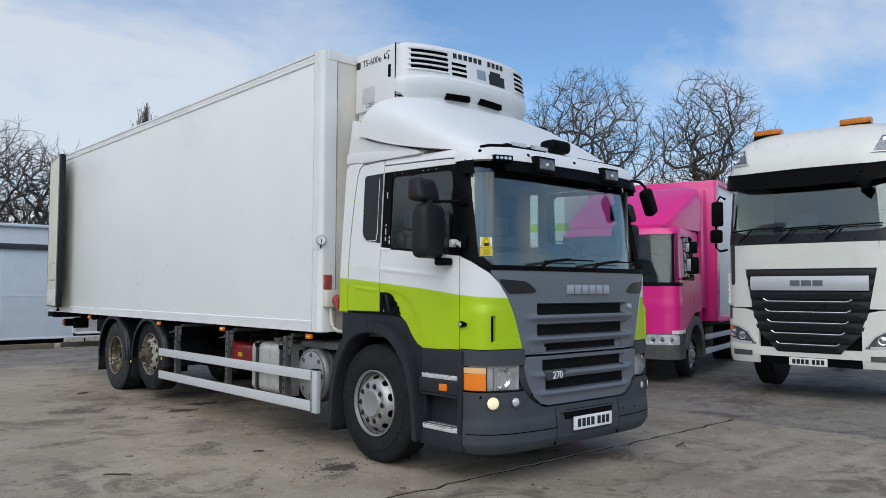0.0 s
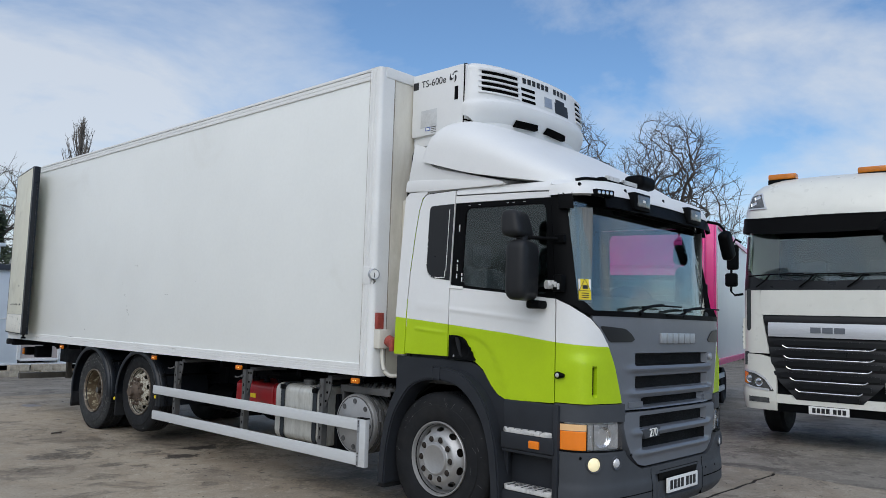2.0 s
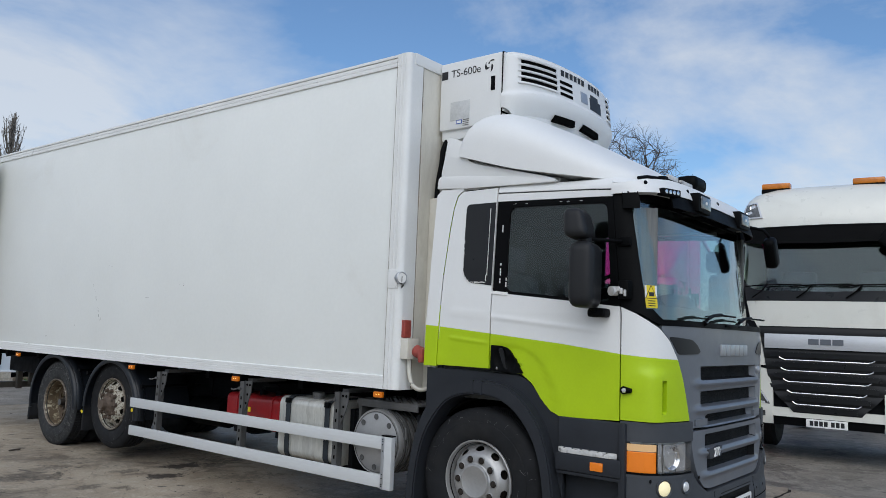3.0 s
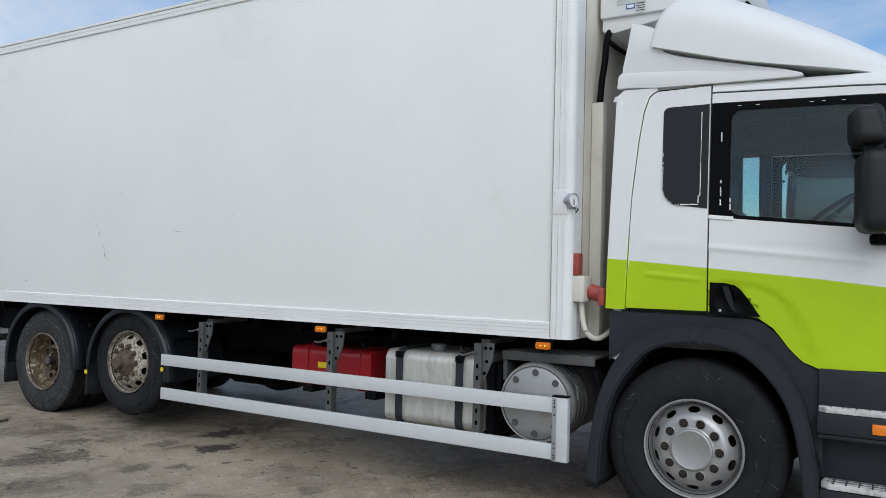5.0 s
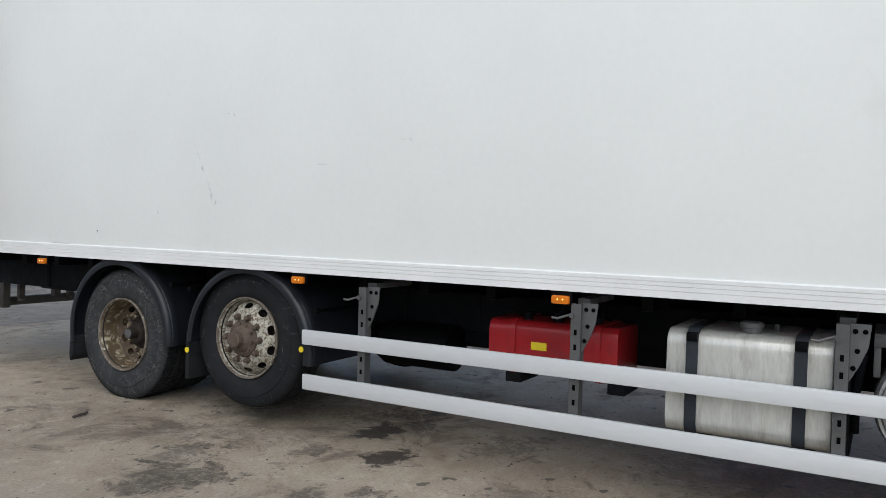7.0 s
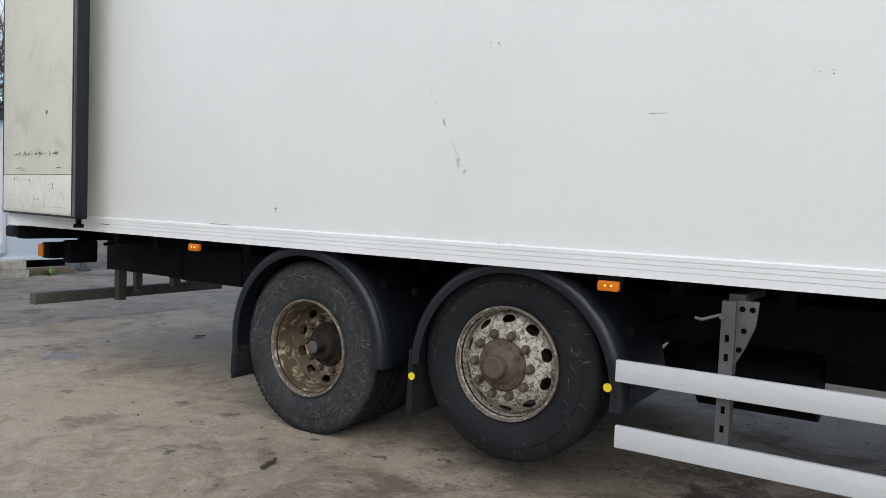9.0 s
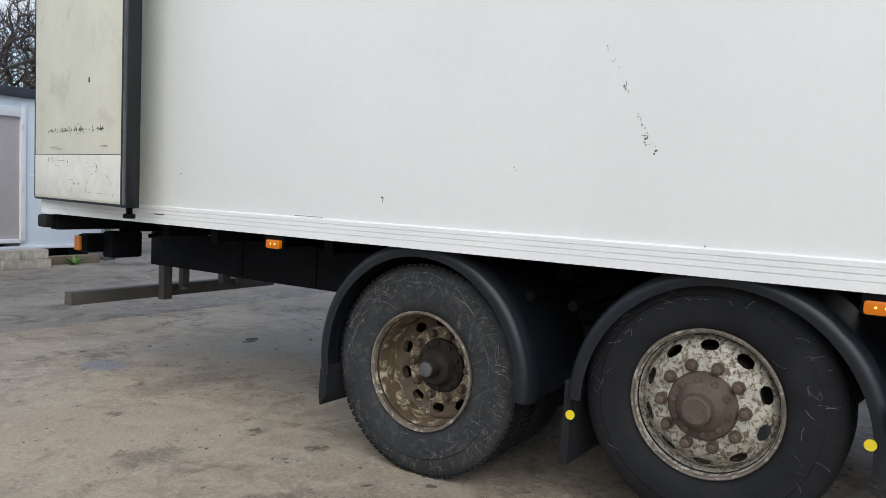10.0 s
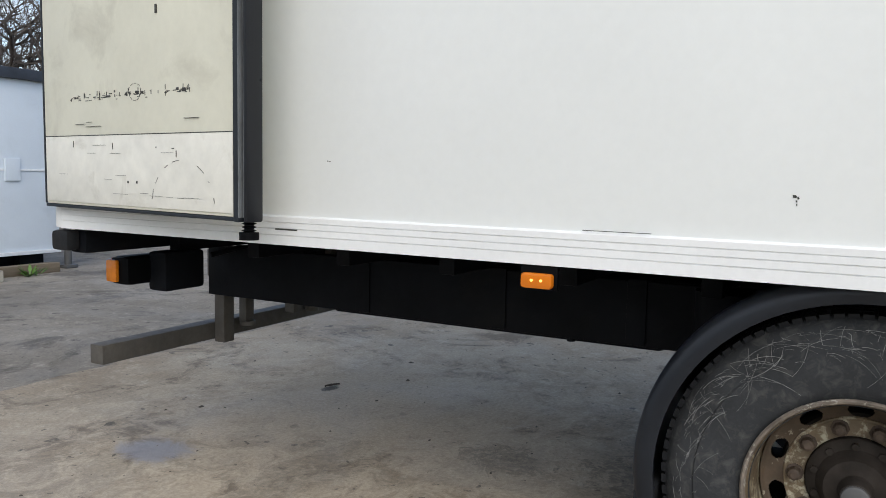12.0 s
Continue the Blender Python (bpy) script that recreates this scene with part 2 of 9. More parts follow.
M = {
    "grp": mat("grp_panel_white", (0.78, 0.80, 0.78), 0.38, var=0.03, scale=0.8, bump=0.02, bscale=25, fine=0.012, dirt=(0.66, 0.66, 0.62), dscale=0.7, dlo=0.6, dhi=0.9),
    "alu_white": mat("painted_profile_white", (0.76, 0.77, 0.76), 0.4, var=0.05, scale=2, fine=0.02, dirt=(0.45, 0.44, 0.41), dscale=3.0, dlo=0.66, dhi=0.8),
    "white": mat("cab_white_paint", (0.75, 0.76, 0.755), 0.5, var=0.02, coat=0.1, fine=0.01, spec=0.35),
    "green": mat("cab_lime_paint", (0.41, 0.58, 0.006), 0.45, var=0.05, coat=0.1, fine=0.02, spec=0.3),
    "grey": mat("cab_grey_paint", (0.125, 0.138, 0.160), 0.36, var=0.06, coat=0.2, fine=0.03),
    "plastic": mat("dark_grey_plastic", (0.058, 0.063, 0.071), 0.55, var=0.12, bump=0.08, bscale=220, fine=0.08, dirt=(0.055, 0.055, 0.055), dscale=2.5, dlo=0.6, dhi=0.85, spec=0.18),
    # the bumper's grey plastic, darkened here for shade on arches and steps
    "arch": mat("shaded_grey_plastic", (0.024, 0.027, 0.033), 0.5, var=0.15, bump=0.08, bscale=220, fine=0.08, dirt=(0.04, 0.04, 0.041), dscale=2.5, dlo=0.6, dhi=0.85, spec=0.22),
    "mirror_plastic": mat("mirror_plastic", (0.016, 0.017, 0.019), 0.5, var=0.12, bump=0.06, bscale=200, fine=0.05, spec=0.25),
    "black": mat("black_plastic", (0.0024, 0.0027, 0.0032), 0.5, var=0.2, bump=0.05, bscale=160, spec=0.07),
    "mesh": mat("grille_mesh_black", (0.010, 0.0105, 0.011), 0.65, var=0.3, bump=0.5, bscale=240, spec=0.06),
    "gloss_black": mat("gloss_black", (0.014, 0.015, 0.017), 0.3, var=0.1, fine=0, spec=0.3),
    # near-black for joints, and for shade put into slots and recesses
    "gap": mat("dark_joint_and_shade", (0.0016, 0.0016, 0.0016), 0.9, fine=0, spec=0.05),
    "rubber": mat("tyre_rubber", (0.014, 0.015, 0.017), 0.7, var=0.2, scale=5, bump=0.15, bscale=120, dirt=(0.026, 0.026, 0.026), dscale=4, dlo=0.5, dhi=0.85, spec=0.18),
    "seal": mat("rubber_seal", (0.026, 0.031, 0.037), 0.55, var=0.2, scale=8, spec=0.18),
    "guard": mat("mudguard_plastic", (0.011, 0.0135, 0.018), 0.34, var=0.2, scale=3, bump=0.05, bscale=30, dirt=(0.028, 0.028, 0.029), dscale=5, dlo=0.58, dhi=0.9, spec=0.35),
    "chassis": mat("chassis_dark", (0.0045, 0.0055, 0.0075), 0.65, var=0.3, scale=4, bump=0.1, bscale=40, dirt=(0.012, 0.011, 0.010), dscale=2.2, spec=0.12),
    "steel": mat("galvanised_steel", (0.085, 0.086, 0.086), 0.55, 0.2, var=0.2, scale=6, dirt=(0.12, 0.09, 0.07), dscale=7, dlo=0.6, dhi=0.8),
    "alu": mat("aluminium_rail", (0.60, 0.62, 0.63), 0.5, 0.2, var=0.05, scale=4, fine=0.03, stretch=(1, 0.15, 1)),
    "tank": mat("fuel_tank_alu", (0.60, 0.60, 0.56), 0.42, 0.5, var=0.2, scale=4, fine=0.08, bump=0.05, stretch=(1, 1.6, 0.3), dirt=(0.24, 0.225, 0.19), dscale=4.5, dlo=0.5, dhi=0.72),
    "silver": mat("silver_rim", (0.40, 0.40, 0.40), 0.42, 0.6, var=0.08, scale=6, fine=0.04, dirt=(0.16, 0.15, 0.14), dscale=9, dlo=0.6, dhi=0.85),
    "rust_rim": mat("rusty_rim", (0.40, 0.385, 0.32), 0.7, 0.0, var=0.3, scale=14, bump=0.2, bscale=60, dirt=(0.12, 0.088, 0.06), dscale=52, dlo=0.48, dhi=0.58),
    "brown_rim": mat("brown_rusty_rim", (0.105, 0.074, 0.042), 0.55, 0.0, var=0.5, scale=8, bump=0.2, bscale=50, dirt=(0.46, 0.42, 0.30), dscale=15, dlo=0.53, dhi=0.66),
    "rim_edge": mat("worn_rim_edge", (0.15, 0.125, 0.10), 0.6, 0.1, var=0.4, scale=14, bump=0.2, bscale=50, dirt=(0.36, 0.34, 0.29), dscale=30, dlo=0.56, dhi=0.62),
    "nut_ring": mat("flaking_nut_ring", (0.15, 0.112, 0.068), 0.65, var=0.35, scale=12, bump=0.25, bscale=60, dirt=(0.42, 0.39, 0.29), dscale=24, dlo=0.50, dhi=0.60),
    "bulkhead": mat("bulkhead_cream", (0.64, 0.62, 0.55), 0.5, var=0.08, scale=2, fine=0.03, dirt=(0.42, 0.39, 0.32), dscale=2.5, dlo=0.52, dhi=0.85, stretch=(1, 1, 0.4)),
    "rust": mat("rusted_steel", (0.088, 0.064, 0.047), 0.75, 0.1, var=0.35, scale=14, bump=0.3, bscale=70),
    "disc_rust": mat("rusted_wheel_disc", (0.075, 0.052, 0.032), 0.7, var=0.4, scale=9, bump=0.25, bscale=50, dirt=(0.30, 0.27, 0.20), dscale=20, dlo=0.60, dhi=0.65),
    "drum": mat("brake_drum_dark", (0.030, 0.025, 0.021), 0.8, var=0.4, scale=9, spec=0.18),
    "red": mat("red_tank", (0.36, 0.013, 0.018), 0.35, var=0.15, scale=5, coat=0.2, dirt=(0.14, 0.03, 0.03), dscale=4),
    "maroon": mat("red_reflector", (0.30, 0.055, 0.042), 0.4, var=0.2, scale=30),
    "cream": mat("door_inner_panel", (0.66, 0.65, 0.54), 0.55, var=0.06, scale=2.5, bump=0.05, bscale=30, fine=0.02, dirt=(0.44, 0.42, 0.34), dscale=3.0, dlo=0.55, dhi=0.85),
    "kick": mat("scuffed_kick_plate", (0.70, 0.69, 0.62), 0.5, var=0.08, scale=3, bump=0.12, bscale=14, dirt=(0.50, 0.48, 0.41), dscale=5, dlo=0.55, dhi=0.75),
    "mark": mat("scuff_dark", (0.05, 0.05, 0.045), 0.7, var=0.4, scale=20),
    "amber": glow("amber_lens", (0.60, 0.16, 0.008), 0.03),
    "amber_led": glow("amber_led", (1.0, 0.55, 0.10), 1.2),
    "orange": mat("amber_indicator", (0.85, 0.22, 0.01), 0.15, var=0.1, coat=0.6, fine=0),
    "clear": mat("headlamp_inner", (0.66, 0.67, 0.68), 0.25, 0.35, var=0.3, scale=14, fine=0.1),
    "fog": glow("fog_lamp", (1.0, 0.82, 0.5), 0.3),
    "lamp_dark": mat("lamp_inner_dark", (0.13, 0.135, 0.14), 0.15, 0.5, var=0.5, scale=18, coat=0.5),
    "gate_steel": mat("weathered_underrun", (0.085, 0.078, 0.068), 0.65, 0.1, var=0.2, scale=8, bump=0.1, dirt=(0.07, 0.06, 0.05), dscale=6),
    "yellow": mat("yellow_sticker", (0.80, 0.62, 0.02), 0.5, var=0.05),
    "paper": mat("plate_white", (0.82, 0.82, 0.80), 0.4, var=0.04),
    "sticker_blue": mat("sticker_blue", (0.06, 0.13, 0.45), 0.5, var=0.1),
    "interior_dark": mat("cab_interior_dark", (0.045, 0.05, 0.052), 0.85, var=0.2, spec=0.18),
    "lamp_mid": mat("lamp_inner", (0.62, 0.63, 0.64), 0.25, 0.6, var=0.15, scale=20, coat=0.5),
    "amber_pale": mat("pale_amber_lens", (0.80, 0.50, 0.24), 0.2, var=0.1, coat=0.5, fine=0),
    "amber_dark": mat("beacon_amber", (0.55, 0.17, 0.012), 0.25, var=0.2, scale=8, coat=0.3),
    "joint": mat("dirty_joint", (0.03, 0.026, 0.022), 0.95, var=0.3, scale=6, spec=0.1),
    "seal_edge": mat("pale_seal_edge", (0.14, 0.15, 0.155), 0.6, var=0.4, scale=6),
    "plate_grey": mat("data_plate_grey", (0.58, 0.59, 0.59), 0.45, 0.2, var=0.08, scale=20),
    "ink": mat("lettering_black", (0.012, 0.012, 0.014), 0.5, fine=0),
    "badge": mat("badge_silver", (0.42, 0.44, 0.47), 0.35, 0.6, var=0.08),
    "chrome": mat("chrome", (0.75, 0.76, 0.78), 0.22, 1.0, var=0.03, fine=0),
    "tread": mat("worn_step_tread", (0.58, 0.58, 0.57), 0.6, 0.1, var=0.2, scale=14, bump=0.2, dirt=(0.2, 0.2, 0.2), dscale=16, dlo=0.55, dhi=0.66),
    "interior": mat("cab_interior_grey", (0.085, 0.09, 0.09), 0.8, var=0.15, spec=0.18),
    "seatcloth": mat("seat_cloth", (0.10, 0.105, 0.12), 0.9, var=0.2, scale=12),
    "curtain": mat("curtain_grey", (0.16, 0.17, 0.17), 0.9, var=0.2, scale=8, stretch=(6, 6, 0.4)),
    "pink": mat("pink_paint", (0.74, 0.018, 0.24), 0.32, var=0.05, coat=0.4, fine=0.02),
    "daf": mat("off_white_paint", (0.74, 0.74, 0.68), 0.3, var=0.03, coat=0.4, fine=0.01, dirt=(0.62, 0.61, 0.54), dscale=1.2, dlo=0.55, dhi=0.9),
    "hut": mat("cabin_panel", (0.62, 0.68, 0.73), 0.55, var=0.05, scale=1.5, fine=0.02, dirt=(0.48, 0.53, 0.56), dscale=1.4, dlo=0.55, dhi=0.9),
    "hut_trim": mat("cabin_roof_trim", (0.035, 0.042, 0.055), 0.6, var=0.2),
    "hut_door": mat("cabin_door_grey", (0.42, 0.38, 0.37), 0.55, var=0.05),
    "upvc": mat("white_frame", (0.72, 0.74, 0.75), 0.45, var=0.04),
    "wood": mat("weathered_timber", (0.16, 0.125, 0.085), 0.85, var=0.3, scale=6, bump=0.3, stretch=(0.3, 4, 4)),
    "block": mat("pale_block", (0.33, 0.30, 0.245), 0.9, var=0.4, scale=7, bump=0.4, bscale=50, island=0.15),
    "bark": mat("bark", (0.062, 0.050, 0.042), 0.9, var=0.35, scale=6, bump=0.4, bscale=30),
    "twig": mat("bare_twigs", (0.088, 0.075, 0.066), 0.9, var=0.3, scale=2),
    "twig_grey": mat("poplar_twigs", (0.15, 0.135, 0.12), 0.9, var=0.3, scale=2),
    "ever": mat("evergreen_leaf", (0.035, 0.05, 0.025), 0.8, var=0.5, scale=3),
    "grit": mat("grit", (0.085, 0.07, 0.055), 0.9, var=0.6, scale=9),
    "weed": mat("weed_green", (0.07, 0.15, 0.02), 0.6, var=0.4, scale=20),
    "tint": glass("tinted_glass", (0.76, 0.84, 0.83), gloss=0.045),
    "screen": glass("windscreen_glass", (0.86, 0.93, 0.91), gloss=0.12),
    "far_screen": glass("cab_glass", (0.80, 0.90, 0.86), gloss=0.11),
    "pink_screen": glass("tinted_screen", (0.70, 0.80, 0.77), gloss=0.05),
    "bar_silver": mat("brushed_silver_bar", (0.62, 0.64, 0.67), 0.4, 0.3, var=0.06, scale=3, stretch=(0.3, 1, 4)),
    "jacket": mat("dark_blue_cloth", (0.012, 0.02, 0.05), 0.9, var=0.3, scale=14, bump=0.3, bscale=40),
    "dark_glass": glass("dark_side_glass", (0.10, 0.12, 0.12), gloss=0.06),
    "lens": glass("clear_lens", (0.97, 0.97, 0.97)),
}


M["scuffed"] = mat("scuffed_tyre", (0.032, 0.034, 0.036), 0.8, var=0.25, scale=6, bump=0.15, bscale=120, dirt=(0.070, 0.070, 0.068), dscale=26, dlo=0.50, dhi=0.72, spec=0.18)
M["scuff"] = mat("pale_rubber_scuff", (0.21, 0.21, 0.205), 0.9, var=0.4, scale=30)
M["sealant"] = mat("brown_sealant", (0.26, 0.225, 0.18), 0.8, var=0.4, scale=8)

# ---- mesh helpers ----
ORIGIN = {}


def finish(me, angle=32):
    me.polygons.foreach_set("use_smooth", [True] * len(me.polygons))
    me.set_sharp_from_angle(angle=radians(angle))


def thing(name, label, category, base=(0, 0, 0), rz=None, group=""):
    """An Empty at the base of a thing. With rz its parts are given in its own frame, else in the world's."""
    ob = new(name)
    ob.empty_display_size = 0.2
    ob.matrix_basis = pose(*base, 0, 0, rz or 0)
    ORIGIN[ob.name] = Matrix.Identity(4) if rz is not None else Matrix.Translation([-c for c in base])
    return tagged(ob, label, category, group)


PIECES = {"dimple", "cowl_joint", "seal_strip", "frame_corner", "plate_mark", "maker_mark", "mirror_arm", "filler_cap", "maker_badge", "sticker_mark", "exhaust_pipe", "axle_gear", "driveline_cover", "underrun_post", "guard_stay", "marker_led", "header_bolt", "bumper_plug", "slot", "grille_slat", "lamp_bowl",
          "wash_hose", "marker_strip", "reflector_bowl", "reflector_facet", "lamp_trim", "lamp_divider", "led", "tank_fitting", "tank_bracket", "locking_pin", "vane_slot", "side_guard", "chassis_rail", "fridge_hose", "mirror_flash", "hinge", "footing",
          "panel_trim", "tread_rib", "window_frame", "side_deflector", "box_trim", "chassis_fitting", "rear_frame", "clamp_band", "louvre_slot", "emblem", "edge_seal", "door_seal", "wheel_arch_pair", "arch_joint", "step_marker"}


def part(name, bm, material, parent=None, label="", angle=32):
    """Links a bmesh as one mesh object, under a thing or a part. Names in PIECES give one object for each loose piece."""
    if name in PIECES:
        todo, shells = set(bm.verts), []
        while todo:
            stack, shell = [todo.pop()], []
            while stack:
                v = stack.pop()
                shell.append(v)
                for e in v.link_edges:
                    w = e.other_vert(v)
                    if w in todo:
                        todo.discard(w)
                        stack.append(w)
            shells.append(shell)
        if len(shells) > 1:
            shells.sort(key=lambda sh: (round(sh[0].co.x, 4), round(sh[0].co.y, 4), round(sh[0].co.z, 4)))
            ob = None
            for shell in shells:
                t = bmesh.new()
                new_v = {v: t.verts.new(v.co) for v in shell}
                for f in {f for v in shell for f in v.link_faces}:
                    t.faces.new([new_v[v] for v in f.verts]).material_index = f.material_index
                ob = link_part(name, t, material, parent, label, angle)
            bm.free()
            return ob
    return link_part(name, bm, material, parent, label, angle)


def link_part(name, bm, material, parent, label, angle):
    me = bpy.data.meshes.new(name)
    bmesh.ops.recalc_face_normals(bm, faces=bm.faces)
    bm.to_mesh(me)
    bm.free()
    for k in (material if isinstance(material, (list, tuple)) else [material]):
        me.materials.append(M[k])
    finish(me, angle)
    ob = new(name, me)
    if parent:
        ob.parent = parent
        ob.matrix_parent_inverse = ORIGIN.get(parent.name, Matrix.Identity(4))
    return tagged(ob, label)


def B():
    return bmesh.new()


def box(bm, x0, x1, y0, y1, z0, z1, bev=0.0, mi=0, seg=2):
    t = bmesh.new()
    bmesh.ops.create_cube(t, size=1)
    for v in t.verts:
        v.co = Vector(((x0 + x1) / 2 + v.co.x * (x1 - x0), (y0 + y1) / 2 + v.co.y * (y1 - y0), (z0 + z1) / 2 + v.co.z * (z1 - z0)))
    if bev:
        bmesh.ops.bevel(t, geom=t.edges[:], offset=bev, segments=seg, affect="EDGES", profile=0.6)
    return merge(bm, t, mi)


def merge(bm, t, mi=0, m=None):
    vs = [bm.verts.new(m @ v.co if m else v.co) for v in t.verts]
    for i, v in enumerate(t.verts):
        v.index = i
    for f in t.faces:
        try:
            g = bm.faces.new([vs[v.index] for v in f.verts])
            g.material_index = mi if mi else f.material_index
        except ValueError:
            pass
    t.free()
    return bm


def basis(axis):
    a = Vector(axis).normalized()
    u = a.orthogonal().normalized()
    if abs(a.x) > 0.9:
        u = Vector((0, 1, 0))
    if abs(a.z) > 0.9:
        u = Vector((1, 0, 0))
    u = (u - a * a.dot(u)).normalized()
    return a, u, a.cross(u)


def lathe(bm, origin, axis, prof, seg=32, mi=0, skip=None, close=True):
    """Turns a profile of (height along the axis, radius) round the axis."""
    a, u, v = basis(axis)
    o = Vector(origin)
    rings = []
    for h, r in prof:
        if r < 1e-5:
            rings.append([bm.verts.new(o + a * h)])
        else:
            rings.append([bm.verts.new(o + a * h + (u * math.cos(k * math.tau / seg) + v * math.sin(k * math.tau / seg)) * r) for k in range(seg)])
    for i in range(len(rings) - 1):
        p, q = rings[i], rings[i + 1]
        for k in range(seg):
            if skip and skip(i, (k + 0.5) / seg):
                continue
            k2 = (k + 1) % seg
            if len(p) == 1 and len(q) == 1:
                continue
            f = [p[0], q[k2], q[k]] if len(p) == 1 else [p[k], p[k2], q[0]] if len(q) == 1 else [p[k], p[k2], q[k2], q[k]]
            bm.faces.new(f).material_index = mi
    return bm


def cyl(bm, p0, p1, r0, r1=None, seg=16, mi=0):
    p0, p1 = Vector(p0), Vector(p1)
    h = (p1 - p0).length
    r1 = r0 if r1 is None else r1
    return lathe(bm, p0, p1 - p0, [(0, 0), (0, r0), (h, r1), (h, 0)], seg, mi)


def tube(bm, pts, r, seg=8, mi=0):
    """A round tube along a line of points."""
    pts = [Vector(p) for p in pts]
    rings = []
    for i, p in enumerate(pts):
        d = (pts[min(i + 1, len(pts) - 1)] - pts[max(i - 1, 0)]).normalized()
        ref = Vector((0, 0, 1)) if abs(d.z) < 0.9 else Vector((0, 1, 0))
        u = d.cross(ref).normalized()
        v = d.cross(u)
        rings.append([bm.verts.new(p + (u * math.cos(k * math.tau / seg) + v * math.sin(k * math.tau / seg)) * r) for k in range(seg)])
    for a, b in zip(rings, rings[1:]):
        for k in range(seg):
            bm.faces.new([a[k], a[(k + 1) % seg], b[(k + 1) % seg], b[k]]).material_index = mi
    bm.faces.new(rings[0]).material_index = mi
    bm.faces.new(rings[-1][::-1]).material_index = mi
    return bm


def arc(cx, cy, r, a0, a1, n):
    return [(cx + r * math.cos(radians(a0 + (a1 - a0) * i / n)), cy + r * math.sin(radians(a0 + (a1 - a0) * i / n))) for i in range(n + 1)]


def prism(bm, poly, axis, a0, a1, bev=0.0, mi=0):
    """A polygon extruded along an axis: 'x' takes (y, z), 'y' takes (x, z), 'z' takes (x, y)."""
    def at(p, a):
        return {"x": (a, p[0], p[1]), "y": (p[0], a, p[1]), "z": (p[0], p[1], a)}[axis]
    t = bmesh.new()
    lo, hi = [t.verts.new(at(p, a0)) for p in poly], [t.verts.new(at(p, a1)) for p in poly]
    t.faces.new(lo)
    t.faces.new(hi[::-1])
    for i in range(len(poly)):
        j = (i + 1) % len(poly)
        t.faces.new([lo[i], hi[i], hi[j], lo[j]])
    if bev:
        bmesh.ops.recalc_face_normals(t, faces=t.faces)
        bmesh.ops.bevel(t, geom=t.edges[:], offset=bev, segments=2, affect="EDGES", profile=0.6)
    return merge(bm, t, mi)


def rrect(x0, x1, z0, z1, r, n=5):
    out = []
    for cx, cz, a in ((x1 - r, z1 - r, 0), (x0 + r, z1 - r, 90), (x0 + r, z0 + r, 180), (x1 - r, z0 + r, 270)):
        out += arc(cx, cz, r, a, a + 90, n)
    return out


def band(bm, inner, outer, axis, a0, a1, mi=0):
    """A solid strip between two open lines of equal length, extruded along the axis."""
    def at(p, a):
        return {"x": (a, p[0], p[1]), "y": (p[0], a, p[1]), "z": (p[0], p[1], a)}[axis]
    rows = [[bm.verts.new(at(p, a)) for p in line] for line in (inner, outer) for a in (a0, a1)]
    i0, i1, o0, o1 = rows
    for k in range(len(inner) - 1):
        for p, q in ((i0, o0), (o0, o1), (o1, i1), (i1, i0)):
            bm.faces.new([p[k], p[k + 1], q[k + 1], q[k]]).material_index = mi
    for k in (0, -1):
        bm.faces.new([i0[k], o0[k], o1[k], i1[k]]).material_index = mi
    return bm


def smooth(pts, n=5):
    """A rounder line through the given points."""
    out = []
    for i in range(len(pts) - 1):
        p = [Vector(pts[min(max(i + k, 0), len(pts) - 1)]) for k in (-1, 0, 1, 2)]
        for j in range(n):
            t = j / n
            out.append(tuple(0.5 * (2 * p[1] + (p[2] - p[0]) * t + (2 * p[0] - 5 * p[1] + 4 * p[2] - p[3]) * t * t + (3 * p[1] - p[0] - 3 * p[2] + p[3]) * t ** 3)))
    return out + [tuple(pts[-1])]


def lerp(pts):
    """A piecewise linear function through (x, y) points."""
    xs, ys = [p[0] for p in pts], [p[1] for p in pts]
    if xs[0] > xs[-1]:
        xs, ys = xs[::-1], ys[::-1]
    return lambda x: float(np.interp(x, xs, ys))


